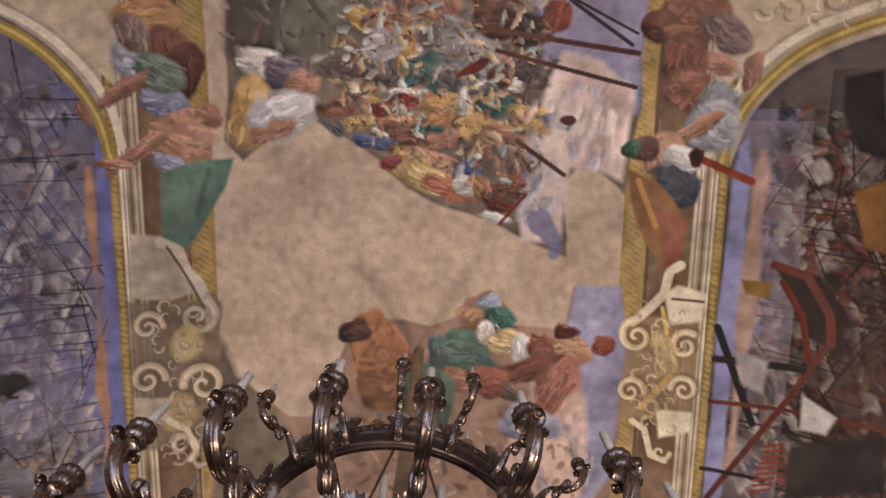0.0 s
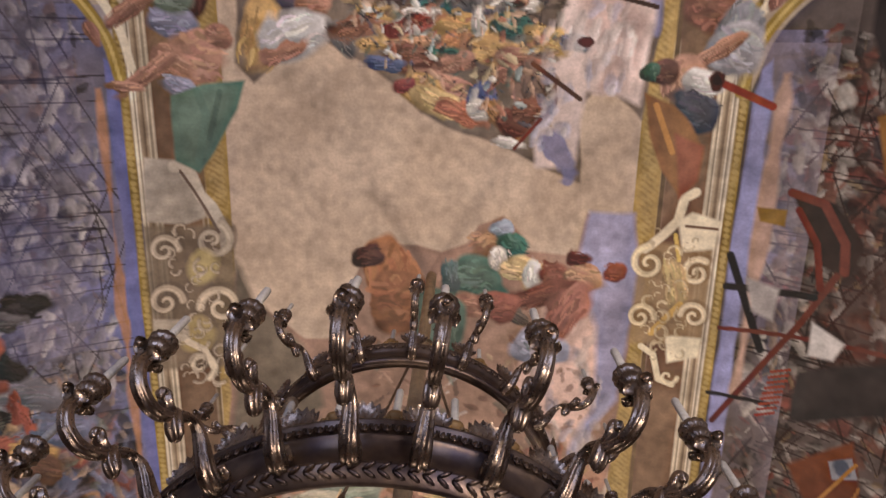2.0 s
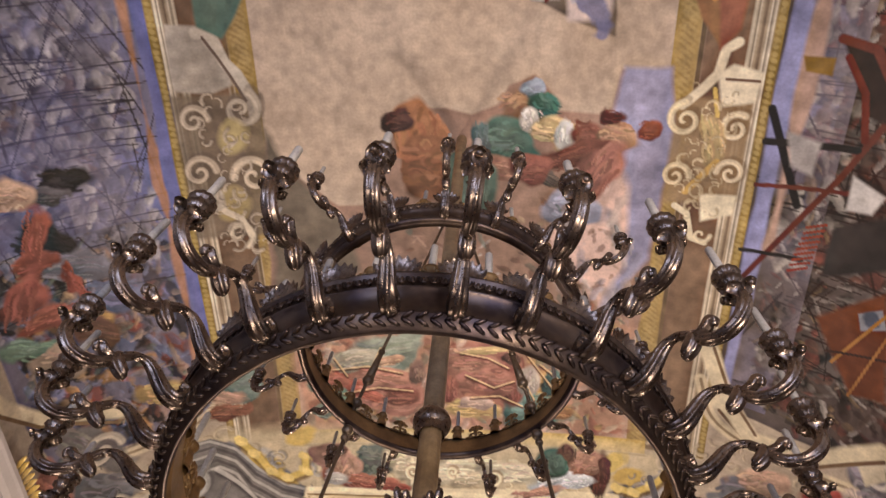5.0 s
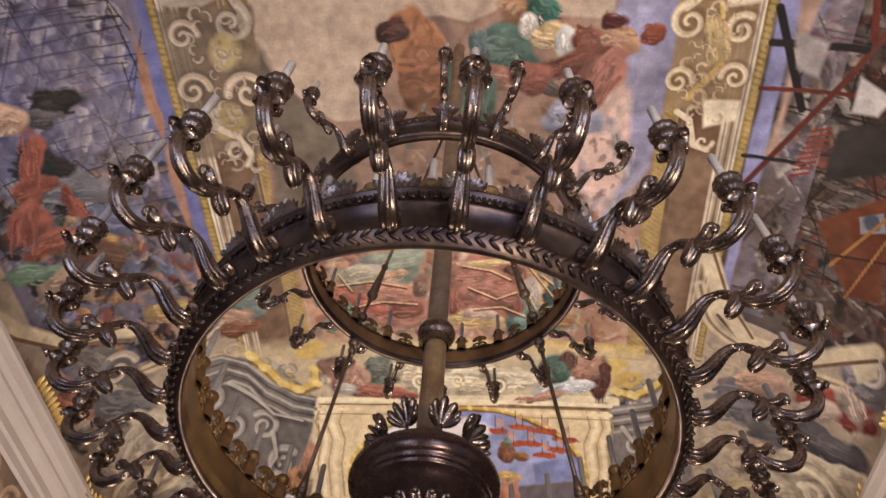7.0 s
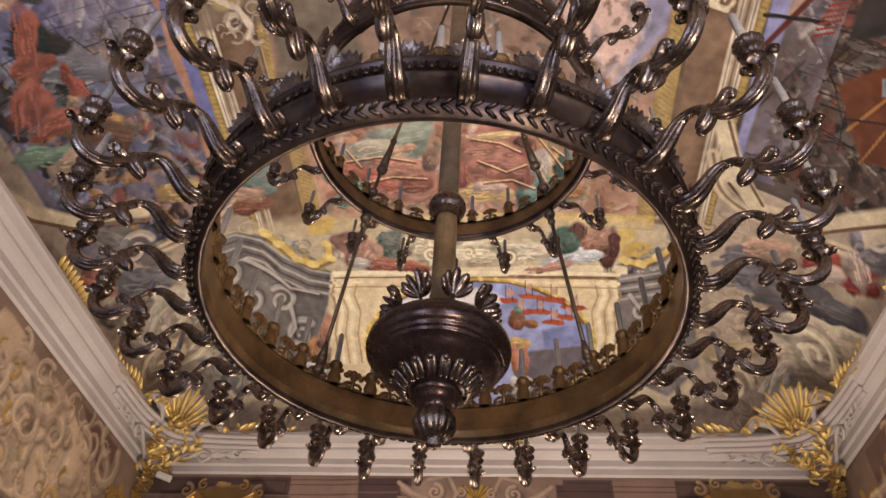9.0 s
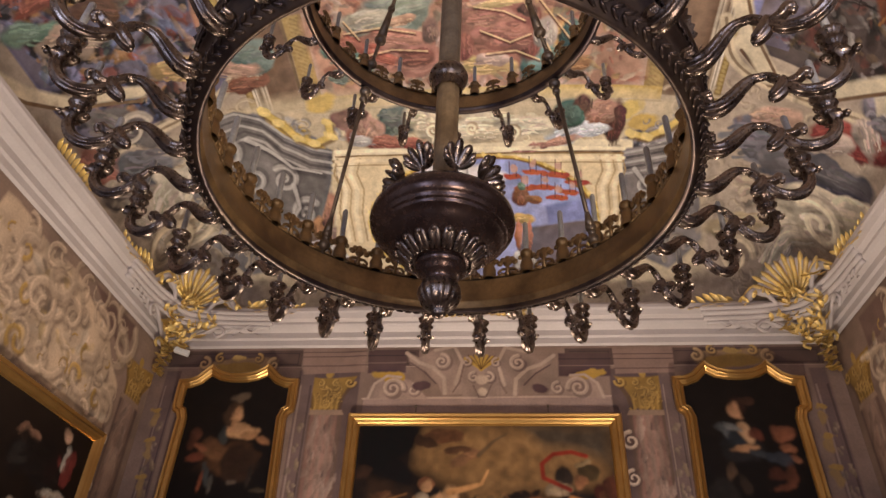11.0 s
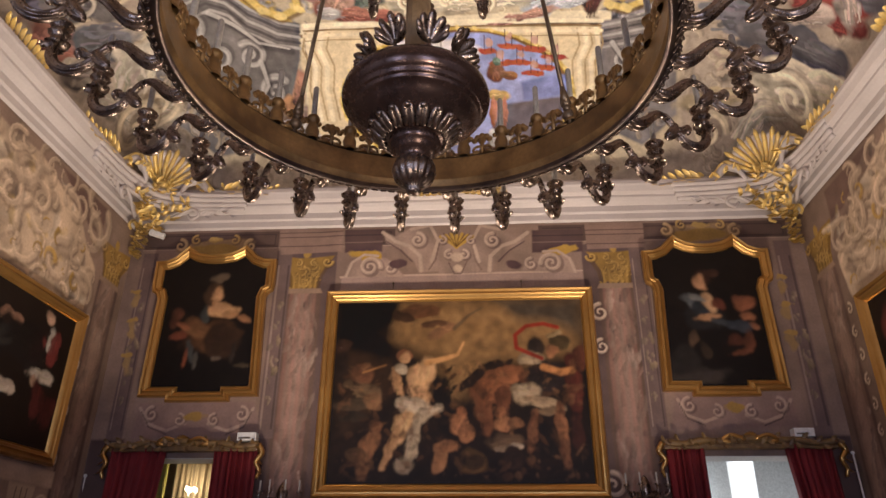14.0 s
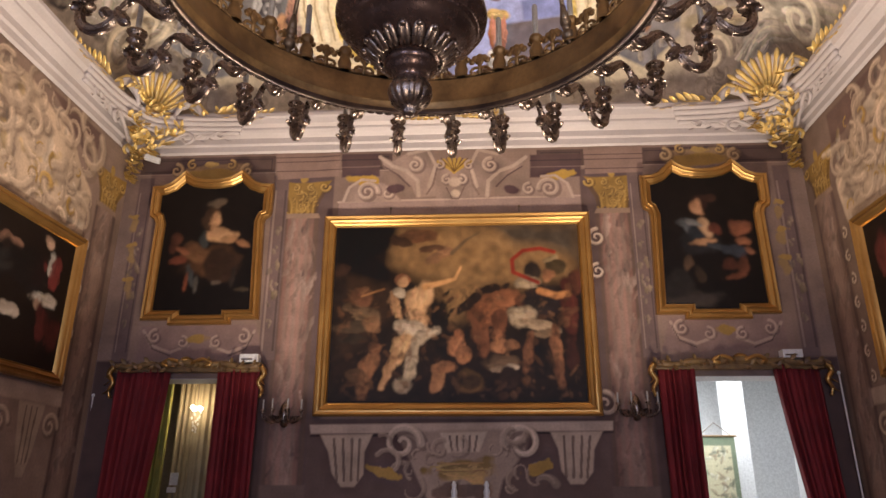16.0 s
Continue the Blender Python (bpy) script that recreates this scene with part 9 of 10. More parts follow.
big.ell(-1.034, 0.965, 0.188, 0.088, -20, pig(120, 98, 72), soft=0.3, rough=0.25, light=0.45)
big.ell(-1.101, 0.808, 0.213, 0.063, 0, pig(84, 70, 54), soft=0.3, rough=0.25, light=0.45)
big.ell(-0.917, 0.837, 0.088, 0.088, 0, pig(150, 112, 78), soft=0.3, rough=0.25, light=0.45)
big.ell(-0.882, 0.571, 0.088, 0.075, 0, pig(132, 86, 54), soft=0.3, rough=0.25, light=0.45)
big.ell(-1.133, 0.684, 0.163, 0.050, 0, pig(60, 50, 40), soft=0.3, rough=0.25, light=0.45)
big.ell(-0.936, 0.389, 0.094, 0.151, -15, pig(160, 110, 72), soft=0.3, rough=0.25, light=0.45)
big.ell(-1.065, 0.288, 0.094, 0.063, 0, pig(104, 76, 50), soft=0.3, rough=0.25, light=0.45)
big.ell(-0.998, 0.139, 0.063, 0.125, 10, pig(140, 98, 64), soft=0.3, rough=0.25, light=0.45)
big.ell(-0.178, 0.83, 0.094, 0.263, 0, pig(26, 19, 17), soft=0.3, rough=0.25, light=0.45)
big.ell(-0.104, 0.614, 0.113, 0.151, 0, pig(30, 22, 19), soft=0.3, rough=0.25, light=0.45)
big.ell(-0.433, 1.066, 0.138, 0.213, -8, pig(226, 184, 136), soft=0.3, rough=0.25, light=0.45)
big.ell(-0.423, 0.833, 0.113, 0.113, 0, pig(220, 176, 128), soft=0.3, rough=0.25, light=0.45)
big.ell(-0.656, 1.024, 0.069, 0.151, 20, pig(206, 160, 114), soft=0.3, rough=0.25, light=0.45)
big.ell(-0.589, 1.352, 0.069, 0.075, 0, pig(150, 98, 64), soft=0.3, rough=0.25, light=0.45)
big.ell(-0.582, 1.32, 0.050, 0.056, 0, pig(216, 170, 124), soft=0.3, rough=0.25, light=0.45)
big.ell(-0.616, 1.184, 0.075, 0.056, 0, pig(196, 186, 172), soft=0.3, rough=0.25, light=0.45)
big.ell(-0.478, 0.79, 0.213, 0.088, -8, pig(206, 196, 182), soft=0.3, rough=0.25, light=0.45)
big.ell(-0.578, 0.605, 0.100, 0.188, -28, pig(224, 182, 134), soft=0.3, rough=0.25, light=0.45)
big.ell(-0.397, 0.678, 0.088, 0.088, 0, pig(190, 178, 162), soft=0.3, rough=0.25, light=0.45)
big.ell(-0.705, 0.364, 0.056, 0.213, -22, pig(204, 160, 114), soft=0.3, rough=0.25, light=0.45)
big.ell(-0.477, 0.434, 0.069, 0.251, -12, pig(196, 184, 166), soft=0.3, rough=0.25, light=0.45)
big.ell(-0.568, 0.185, 0.100, 0.100, -20, pig(176, 164, 148), soft=0.3, rough=0.25, light=0.45)
big.ell(0.337, 0.995, 0.176, 0.163, 30, pig(146, 90, 52), soft=0.3, rough=0.25, light=0.45)
big.ell(0.543, 1.144, 0.163, 0.088, -8, pig(160, 100, 60), soft=0.3, rough=0.25, light=0.45)
big.ell(0.706, 1.079, 0.063, 0.075, 0, pig(120, 70, 44), soft=0.3, rough=0.25, light=0.45)
big.ell(0.26, 0.764, 0.088, 0.226, 10, pig(130, 80, 48), soft=0.3, rough=0.25, light=0.45)
big.ell(0.474, 0.855, 0.075, 0.163, 0, pig(120, 72, 44), soft=0.3, rough=0.25, light=0.45)
big.ell(0.154, 1.079, 0.213, 0.056, 38, pig(40, 28, 24), soft=0.3, rough=0.25, light=0.45)
big.ell(0.39, 1.223, 0.188, 0.044, 12, pig(44, 30, 24), soft=0.3, rough=0.25, light=0.45)
big.ell(-0.008, 0.601, 0.082, 0.107, 0, pig(190, 128, 84), soft=0.3, rough=0.25, light=0.45)
big.ell(0.029, 0.723, 0.056, 0.056, 0, pig(170, 108, 68), soft=0.3, rough=0.25, light=0.45)
big.ell(0.088, 0.503, 0.088, 0.075, 0, pig(178, 120, 78), soft=0.3, rough=0.25, light=0.45)
big.ell(-0.193, 0.265, 0.069, 0.163, -12, pig(196, 140, 94), soft=0.3, rough=0.25, light=0.45)
big.ell(-0.104, 0.372, 0.088, 0.063, 0, pig(170, 116, 76), soft=0.3, rough=0.25, light=0.45)
big.ell(0.134, 0.217, 0.132, 0.100, 0, pig(112, 84, 42), soft=0.3, rough=0.25, light=0.45)
big.ell(0.152, 0.217, 0.088, 0.063, 0, pig(80, 58, 30), soft=0.3, rough=0.25, light=0.45)
big.ell(0.462, 0.597, 0.088, 0.094, 0, pig(186, 128, 84), soft=0.3, rough=0.25, light=0.45)
big.ell(0.441, 0.72, 0.056, 0.056, 0, pig(170, 110, 70), soft=0.3, rough=0.25, light=0.45)
big.ell(0.588, 0.596, 0.088, 0.056, 0, pig(150, 104, 70), soft=0.3, rough=0.25, light=0.45)
big.ell(0.482, 0.416, 0.163, 0.075, 0, pig(120, 96, 74), soft=0.3, rough=0.25, light=0.45)
big.ell(0.581, 0.368, 0.075, 0.038, 0, pig(206, 192, 180), soft=0.3, rough=0.25, light=0.45)
big.ell(0.432, 0.345, 0.075, 0.038, 0, pig(170, 150, 130), soft=0.3, rough=0.25, light=0.45)
big.ell(0.561, 0.262, 0.100, 0.100, 0, pig(60, 40, 30), soft=0.3, rough=0.25, light=0.45)
big.ell(1.11, 1.473, 0.125, 0.082, -10, pig(92, 78, 48), soft=0.3, rough=0.25, light=0.45)
big.ell(1.053, 1.565, 0.088, 0.025, 20, pig(170, 150, 110), soft=0.3, rough=0.25, light=0.45)
big.ell(1.0, 1.37, 0.063, 0.075, 0, pig(176, 122, 82), soft=0.3, rough=0.25, light=0.45)
big.ell(0.86, 1.411, 0.088, 0.100, 0, pig(60, 50, 46), soft=0.3, rough=0.25, light=0.45)
big.ell(0.95, 1.07, 0.213, 0.176, 0, pig(46, 38, 42), soft=0.3, rough=0.25, light=0.45)
big.ell(0.794, 1.295, 0.125, 0.075, 0, pig(190, 174, 150), soft=0.3, rough=0.25, light=0.45)
big.ell(0.719, 0.915, 0.138, 0.113, -10, pig(204, 188, 164), soft=0.3, rough=0.25, light=0.45)
big.ell(0.866, 0.821, 0.213, 0.063, -12, pig(196, 176, 150), soft=0.3, rough=0.25, light=0.45)
big.ell(0.952, 0.728, 0.138, 0.044, 0, pig(150, 128, 104), soft=0.3, rough=0.25, light=0.45)
big.ell(1.065, 0.593, 0.056, 0.213, 4, pig(168, 112, 74), soft=0.3, rough=0.25, light=0.45)
big.ell(0.765, 0.535, 0.056, 0.188, -6, pig(140, 92, 60), soft=0.3, rough=0.25, light=0.45)
big.ell(1.082, 0.336, 0.050, 0.163, 6, pig(140, 92, 60), soft=0.3, rough=0.25, light=0.45)
big.ell(1.225, 1.004, 0.082, 0.301, 4, pig(100, 42, 32), soft=0.3, rough=0.25, light=0.45)
big.ell(1.303, 1.289, 0.063, 0.163, 0, pig(110, 60, 40), soft=0.3, rough=0.25, light=0.45)
big.ell(1.221, 0.513, 0.063, 0.188, 0, pig(70, 34, 26), soft=0.3, rough=0.25, light=0.45)
big.ell(0.909, 0.426, 0.100, 0.188, 0, pig(34, 24, 20), soft=0.3, rough=0.25, light=0.45)
big.line([(-0.343, 1.258), (-0.137, 1.307), (-0.012, 1.345), (0.058, 1.488)], 0.069, pig(222, 178, 130), taper=True, soft=0.6)
big.line([(0.912, 1.197), (1.093, 1.138), (1.216, 1.162)], 0.075, pig(206, 152, 106), soft=0.6)
big.line([(0.898, 1.294), (0.631, 1.414), (0.622, 1.559), (0.745, 1.663), (0.933, 1.687), (1.087, 1.644)], 0.044, pig(156, 58, 46), soft=0.6)
big.line([(-0.043, 1.649), (0.116, 1.801), (0.264, 1.887)], 0.050, pig(120, 104, 84), taper=True, soft=0.8)
big.line([(-1.042, 1.157), (-0.794, 1.238)], 0.019, pig(170, 130, 90), soft=0.6)
big.ell(-0.105, 1.178, 0.050, 0.019, 40, pig(40, 34, 24))
big.ell(-0.068, 1.1, 0.050, 0.019, 40, pig(40, 34, 24))
big.ell(-0.13, 1.038, 0.050, 0.019, 40, pig(40, 34, 24))
big.ell(-0.043, 0.986, 0.050, 0.019, 40, pig(40, 34, 24))
big.ell(-0.093, 0.924, 0.050, 0.019, 40, pig(40, 34, 24))
big.daubs(-1.3, 1.3, 0.05, 1.3, 260, [pig(44, 30, 22), pig(90, 62, 40), pig(24, 17, 14), pig(130, 96, 62), pig(34, 24, 18)], 0.018, 3.0, None, 0.28, 17)
big.daubs(-1.3, 1.3, 0.05, 1.25, 220, [pig(96, 64, 40), pig(60, 40, 28), pig(130, 88, 56), pig(30, 21, 17), pig(160, 116, 76)], 0.032, 2.6, None, 0.42, 19)
big.C = blended(big.C, 2)
big.C = np.clip(big.C * (0.9 + 0.2 * big.noise(big.U, big.V, 0.03))[..., None] * np.array([0.84, 0.70, 0.55]), 0.003, 0.9)
big_picture = new("picture")
big_picture.matrix_world = pose(0, YB - 0.002, 2.30)
tagged(big_picture, "large dark oil painting in a broad gilded frame", "painting")
cv = mesh_grid("canvas", np.stack([big.U, np.full_like(big.U, -0.03), big.V + 0.135], -1), CANVAS, big.C)
cv.parent = big_picture
part("picture_frame", outline_frame(FRAME, [(-1.5, 0), (1.5, 0), (1.5, 2.245), (-1.5, 2.245)]), GOLD_FRAME, big_picture, "gilded moulded frame")
for x in (-0.75, 0.72):
    bm = tube([(x, -0.02, 2.245), (x, -0.012, 2.34)], 0.006, 6)
    ball(bm, (x, -0.012, 2.345), 0.014, 8, 6)
    part("hook", bm, IRON, big_picture, "small iron hanging hook")

HALF = [(0.36, 0), (0.36, 0.055), (0.68, 0.055), (0.645, 1.18), (0.665, 1.235), (0.72, 1.27), (0.735, 1.33), (0.735, 1.655), (0.60, 1.665), (0.51, 1.70), (0.43, 1.775), (0.345, 1.85), (0.29, 1.80), (0.20, 1.755), (0.10, 1.735)]
OUTLINE = HALF + [(0, 1.73)] + [(-x, z) for x, z in reversed(HALF)]
P_FRAME = [(i * 0.82, f * 0.9) for i, f in FRAME]


def inside_outline(U, V, pts):
    hit = np.zeros(U.shape, bool)
    for (x0, y0), (x1, y1) in zip(pts, pts[1:] + pts[:1]):
        if y0 != y1:
            hit ^= ((V < y0) != (V < y1)) & (U < x0 + (V - y0) * (x1 - x0) / (y1 - y0))
    return hit


def portrait(x, z, wide, label, masses):
    sheet = flat_sheet(1.36, 1.85, pig(20, 15, 14), 0.009)
    sheet.fold, sheet.vary = 0.06, 0.45
    sheet.wash(pig(34, 26, 22), 0.4, 0.5)
    outline = [(a * wide, b) for a, b in OUTLINE]
    for m in masses:
        sheet.ell(*m[:5], pig(*m[5]), 0.4, 0.25, 0.95, 0.4)
    sheet.C = blended(sheet.C, 3)
    sheet.C *= (1 + 0.15 * sheet.noise(sheet.U, sheet.V, 0.03))[..., None] * np.array([0.86, 0.72, 0.58])
    ob = new("picture")
    ob.matrix_world = pose(x, YB - 0.002, z, 2.0)
    tagged(ob, label, "painting")
    canvas = mesh_grid("canvas", np.stack([sheet.U, np.full_like(sheet.U, -0.024), sheet.V], -1), CANVAS, sheet.C)
    bm = bmesh.new()
    bm.from_mesh(canvas.data)
    fs = list(bm.faces)
    c = np.array([f.calc_center_median()[:] for f in fs])
    keep = inside_outline(c[:, 0] * 1.10, (c[:, 2] - 0.9) * 1.06 + 0.9, outline)
    bmesh.ops.delete(bm, geom=[f for f, k in zip(fs, keep) if not k], context="FACES")
    bm.to_mesh(canvas.data)
    bm.free()
    canvas.parent = ob
    part("picture_frame", outline_frame(P_FRAME, outline), GOLD_FRAME, ob, "shaped gilded frame with stepped corners")
    return ob


portrait(-2.84, 3.29, 0.98, "dark oil painting with pale drapery in a shaped gilded frame",
         [(0.065, 0.738, 0.301, 0.125, 18, (96, 66, 40)), (-0.109, 0.822, 0.163, 0.100, -20, (120, 84, 52)), (0.202, 0.682, 0.188, 0.163, 10, (60, 42, 30)), (0.025, 1.250, 0.107, 0.138, 0, (84, 62, 44)),
          (0.058, 1.435, 0.113, 0.044, 10, (104, 92, 80)), (0.066, 1.249, 0.063, 0.088, -10, (206, 160, 114)), (0.055, 1.109, 0.056, 0.075, 0, (196, 150, 106)), (0.116, 1.039, 0.176, 0.075, -4, (214, 170, 122)),
          (0.253, 0.995, 0.088, 0.056, 0, (190, 146, 100)), (0.404, 0.937, 0.082, 0.038, -30, (176, 126, 84)), (-0.048, 0.972, 0.050, 0.100, 0, (64, 76, 84)), (-0.371, 1.005, 0.069, 0.075, 0, (92, 54, 38)),
          (-0.410, 0.895, 0.056, 0.075, 0, (84, 48, 34)), (-0.350, 0.744, 0.125, 0.050, 10, (128, 66, 44)), (-0.272, 0.859, 0.088, 0.031, -30, (150, 92, 60)), (-0.171, 0.587, 0.038, 0.125, 15, (70, 82, 92)),
          (-0.211, 0.487, 0.019, 0.113, -6, (150, 80, 48)), (-0.094, 0.486, 0.031, 0.088, 0, (92, 96, 98)), (0.140, 0.483, 0.056, 0.025, 10, (110, 100, 94)), (0.446, 0.400, 0.075, 0.025, 0, (80, 72, 60)),
          (0.328, 0.547, 0.025, 0.125, -8, (52, 46, 44))])
portrait(2.79, 3.30, 0.958, "dark oil painting with blue cloth in a shaped gilded frame",
         [(-0.144, 0.857, 0.188, 0.125, 0, (34, 36, 44)), (-0.182, 1.057, 0.138, 0.075, -20, (92, 108, 128)), (-0.081, 0.975, 0.100, 0.125, 30, (40, 52, 70)), (-0.064, 1.327, 0.100, 0.088, 0, (60, 36, 28)),
          (0.029, 1.380, 0.088, 0.044, 0, (70, 46, 36)), (-0.097, 1.259, 0.063, 0.088, 10, (206, 158, 120)), (-0.036, 1.041, 0.069, 0.125, 25, (214, 178, 140)), (-0.160, 1.084, 0.088, 0.031, -20, (120, 132, 146)),
          (-0.057, 0.868, 0.151, 0.038, 6, (196, 152, 112)), (0.081, 0.800, 0.138, 0.031, -18, (60, 74, 92)), (0.060, 1.019, 0.075, 0.063, 0, (110, 56, 42)), (0.340, 1.014, 0.094, 0.088, 0, (150, 92, 64)),
          (0.272, 1.049, 0.056, 0.063, 0, (130, 78, 54)), (0.344, 0.862, 0.075, 0.050, 0, (160, 104, 72)), (0.414, 0.756, 0.063, 0.031, -25, (160, 106, 76)), (0.257, 0.758, 0.125, 0.056, 0, (56, 72, 98)),
          (0.189, 0.603, 0.100, 0.063, 0, (92, 50, 38)), (0.331, 0.588, 0.063, 0.100, 0, (110, 64, 44)), (0.255, 0.474, 0.113, 0.031, 10, (120, 70, 48)), (-0.255, 0.623, 0.050, 0.088, -20, (90, 72, 58)),
          (-0.150, 0.492, 0.050, 0.075, 20, (60, 50, 42)), (-0.289, 0.216, 0.314, 0.088, 0, (66, 62, 64)), (-0.391, 0.374, 0.163, 0.151, 30, (40, 38, 40))])


def side_picture(m, w, h, label, masses):
    sheet = flat_sheet(w - 0.24, h - 0.24, pig(30, 22, 19))
    sheet.fold, sheet.vary = 0.07, 0.5
    sheet.wash(pig(46, 34, 28), 0.5, 0.5)
    for q in masses:
        sheet.ell(*q[:5], pig(*q[5]), 0.35, 0.3, 0.95, 0.4)
    ob = new("picture")
    ob.matrix_world = m
    tagged(ob, label, "painting")
    canvas = mesh_grid("canvas", np.stack([sheet.U, np.full_like(sheet.U, -0.03), sheet.V + 0.12], -1), CANVAS, sheet.C)
    canvas.parent = ob
    part("picture_frame", outline_frame([(i * 0.9, f) for i, f in FRAME], [(-w / 2, 0), (w / 2, 0), (w / 2, h), (-w / 2, h)]), GOLD_FRAME, ob, "gilded moulded frame")


side_picture(pose(-HW + 0.002, 5.33, 2.53, 0, 0, 90), 2.6, 1.54, "dark oil painting with red and white drapery in a gilded frame",
             [(0.219, 1.010, 0.155, 0.072, 0, (150, 104, 78)), (0.205, 0.862, 0.116, 0.100, 0, (150, 146, 140)), (0.600, 0.844, 0.191, 0.035, -15, (120, 80, 60)), (0.776, 1.188, 0.077, 0.071, 0, (196, 150, 116)),
              (0.689, 0.894, 0.087, 0.153, -20, (120, 40, 34)), (0.840, 0.988, 0.067, 0.132, 0, (190, 180, 166)), (0.929, 0.888, 0.091, 0.170, 0, (130, 42, 34)), (0.824, 0.642, 0.179, 0.072, 0, (196, 178, 158)),
              (0.739, 0.575, 0.066, 0.071, 0, (170, 130, 100)), (0.365, 0.440, 0.140, 0.057, 0, (190, 168, 146)), (0.849, 0.399, 0.090, 0.180, 0, (96, 30, 26)), (1.044, 0.359, 0.117, 0.160, 0, (84, 24, 22)),
              (0.466, 0.868, 0.308, 0.172, 0, (28, 22, 22)), (0.756, 1.048, 0.066, 0.030, 0, (40, 26, 22))])
side_picture(pose(HW - 0.002, 5.16, 2.55, 0, 0, -90), 2.6, 1.54, "dark oil painting with brown figures' drapery in a gilded frame",
             [(-0.9, 0.9, 0.14, 0.24, 0, (110, 44, 34)), (-0.8, 0.5, 0.16, 0.2, 0, (84, 60, 40)), (-0.4, 0.7, 0.2, 0.3, 0, (120, 84, 60))])


# ---- doorways ----
def curtain(x_top0, x_top1, x_low0, x_low1, y, z_top, z_low, seed):
    rng_ = random.Random(seed)
    rows, cols = 24, 90
    ph = [rng_.uniform(0, 6) for _ in range(4)]
    t, s = np.meshgrid(np.linspace(0, 1, cols), np.linspace(0, 1, rows))
    x0, x1 = x_top0 + (x_low0 - x_top0) * s ** 1.2, x_top1 + (x_low1 - x_top1) * s ** 1.2
    n = 2.6 + 9.5 * abs(x_top1 - x_top0)
    fold = np.sin(t * n * 6.28 + ph[0] + 0.8 * np.sin(3 * t + s)) * 0.036 + np.sin(t * n * 11.3 + ph[1] - 0.5 * s) * 0.013 + np.sin(t * 9 + ph[2]) * 0.014
    pos = np.stack([x0 + (x1 - x0) * t + 0.008 * np.sin(t * 50 + ph[3]), y + fold * (0.55 + 0.6 * s), z_top + (z_low - z_top) * s], -1)
    ob = mesh_grid("curtain", pos, VELVET)
    mod = ob.modifiers.new("thick", "SOLIDIFY")
    mod.thickness = 0.006
    return ob


def carved_pelmet(x, w):
    ob = new("pelmet")
    ob.matrix_world = pose(x, YB - 0.003, 2.79)
    tagged(ob, "carved and partly gilded walnut curtain pelmet over a doorway", "pelmet")
    top = [(-w / 2 + w * k / 24, -0.10, 0.025 + 0.035 * math.sin(math.pi * k / 24) ** 2 + 0.012 * math.cos(k * math.pi / 3)) for k in range(25)]
    bm = tube(top, [0.026 + 0.012 * abs(math.sin(k * 0.9)) for k in range(25)], 8)
    tube([(a, b + 0.02, c - 0.035) for a, b, c in top], 0.022, 8, bm)
    part("rail", bm, DARKWOOD, ob, "", True)
    bm = bmesh.new()
    for k in range(26):
        a = -w / 2 + w * (k + 0.5) / 26
        leaf_curl(bm, (a, -0.125, 0.03 + 0.03 * math.sin(k * 1.3)), (0, -1, 0.2), (0.8 if a > 0 else -0.8, -0.3, 0.9 * (-1) ** k), 0.085, 0.020, 0.9, 5)
    part("carved_leaves", bm, DARKWOOD, ob, "carved walnut leaves", True)["kind"] = "stuff"
    bm = boxed((-w / 2 + 0.02, -0.10, -0.03), (w / 2 - 0.02, 0, 0.02), 0.01)
    part("board", bm, DARKWOOD, ob)
    bm = bmesh.new()
    fan(bm, (0, -0.10, 0.03), (0, -1, 0), (0, -0.1, 1), (1, 0, 0), 0.13, 2.6, 9, 0.7, 0.2)
    for s in (-1, 1):
        tube(spline([(s * 0.05, -0.12, 0.06), (s * 0.18, -0.13, 0.10), (s * 0.27, -0.12, 0.05), (s * 0.2, -0.13, 0.03)], 4), [0.02] * 12 + [0.012], 7, bm)
    part("crest", bm, GOLD_FRAME, ob, "gilded carved crest", True)
    for s in (-1, 1):
        bm = tube(spline([(s * (w / 2 - 0.01), -0.1, 0.03), (s * (w / 2 + 0.035), -0.1, -0.05), (s * (w / 2 - 0.02), -0.1, -0.14), (s * (w / 2 + 0.02), -0.09, -0.22), (s * (w / 2), -0.08, -0.30)], 4), [0.034 - 0.0012 * i for i in range(17)], 7)
        for k in range(3):
            leaf_curl(bm, (s * (w / 2), -0.10, -0.02 - 0.09 * k), (s, -0.4, 0), (s * 0.5, -0.3, -1), 0.09, 0.022, 0.9, 5)
        part("bracket", bm, GOLD_FRAME, ob, "gilded carved drop", True)


for x, w in ((-2.88, 1.62), (2.91, 1.74)):
    carved_pelmet(x, w)
for q in ((-3.66, -3.08, -3.66, -3.38, 1), (-2.55, -2.09, -2.55, -2.09, 2), (2.10, 2.46, 2.14, 2.44, 3), (3.25, 3.70, 3.62, 3.82, 4)):
    ob = curtain(q[0], q[1], q[2], q[3], YB - 0.07, 2.80, 0.03, q[4])
    tagged(ob, "dark red velvet curtain drawn beside a doorway", "curtain", "doorway curtains")

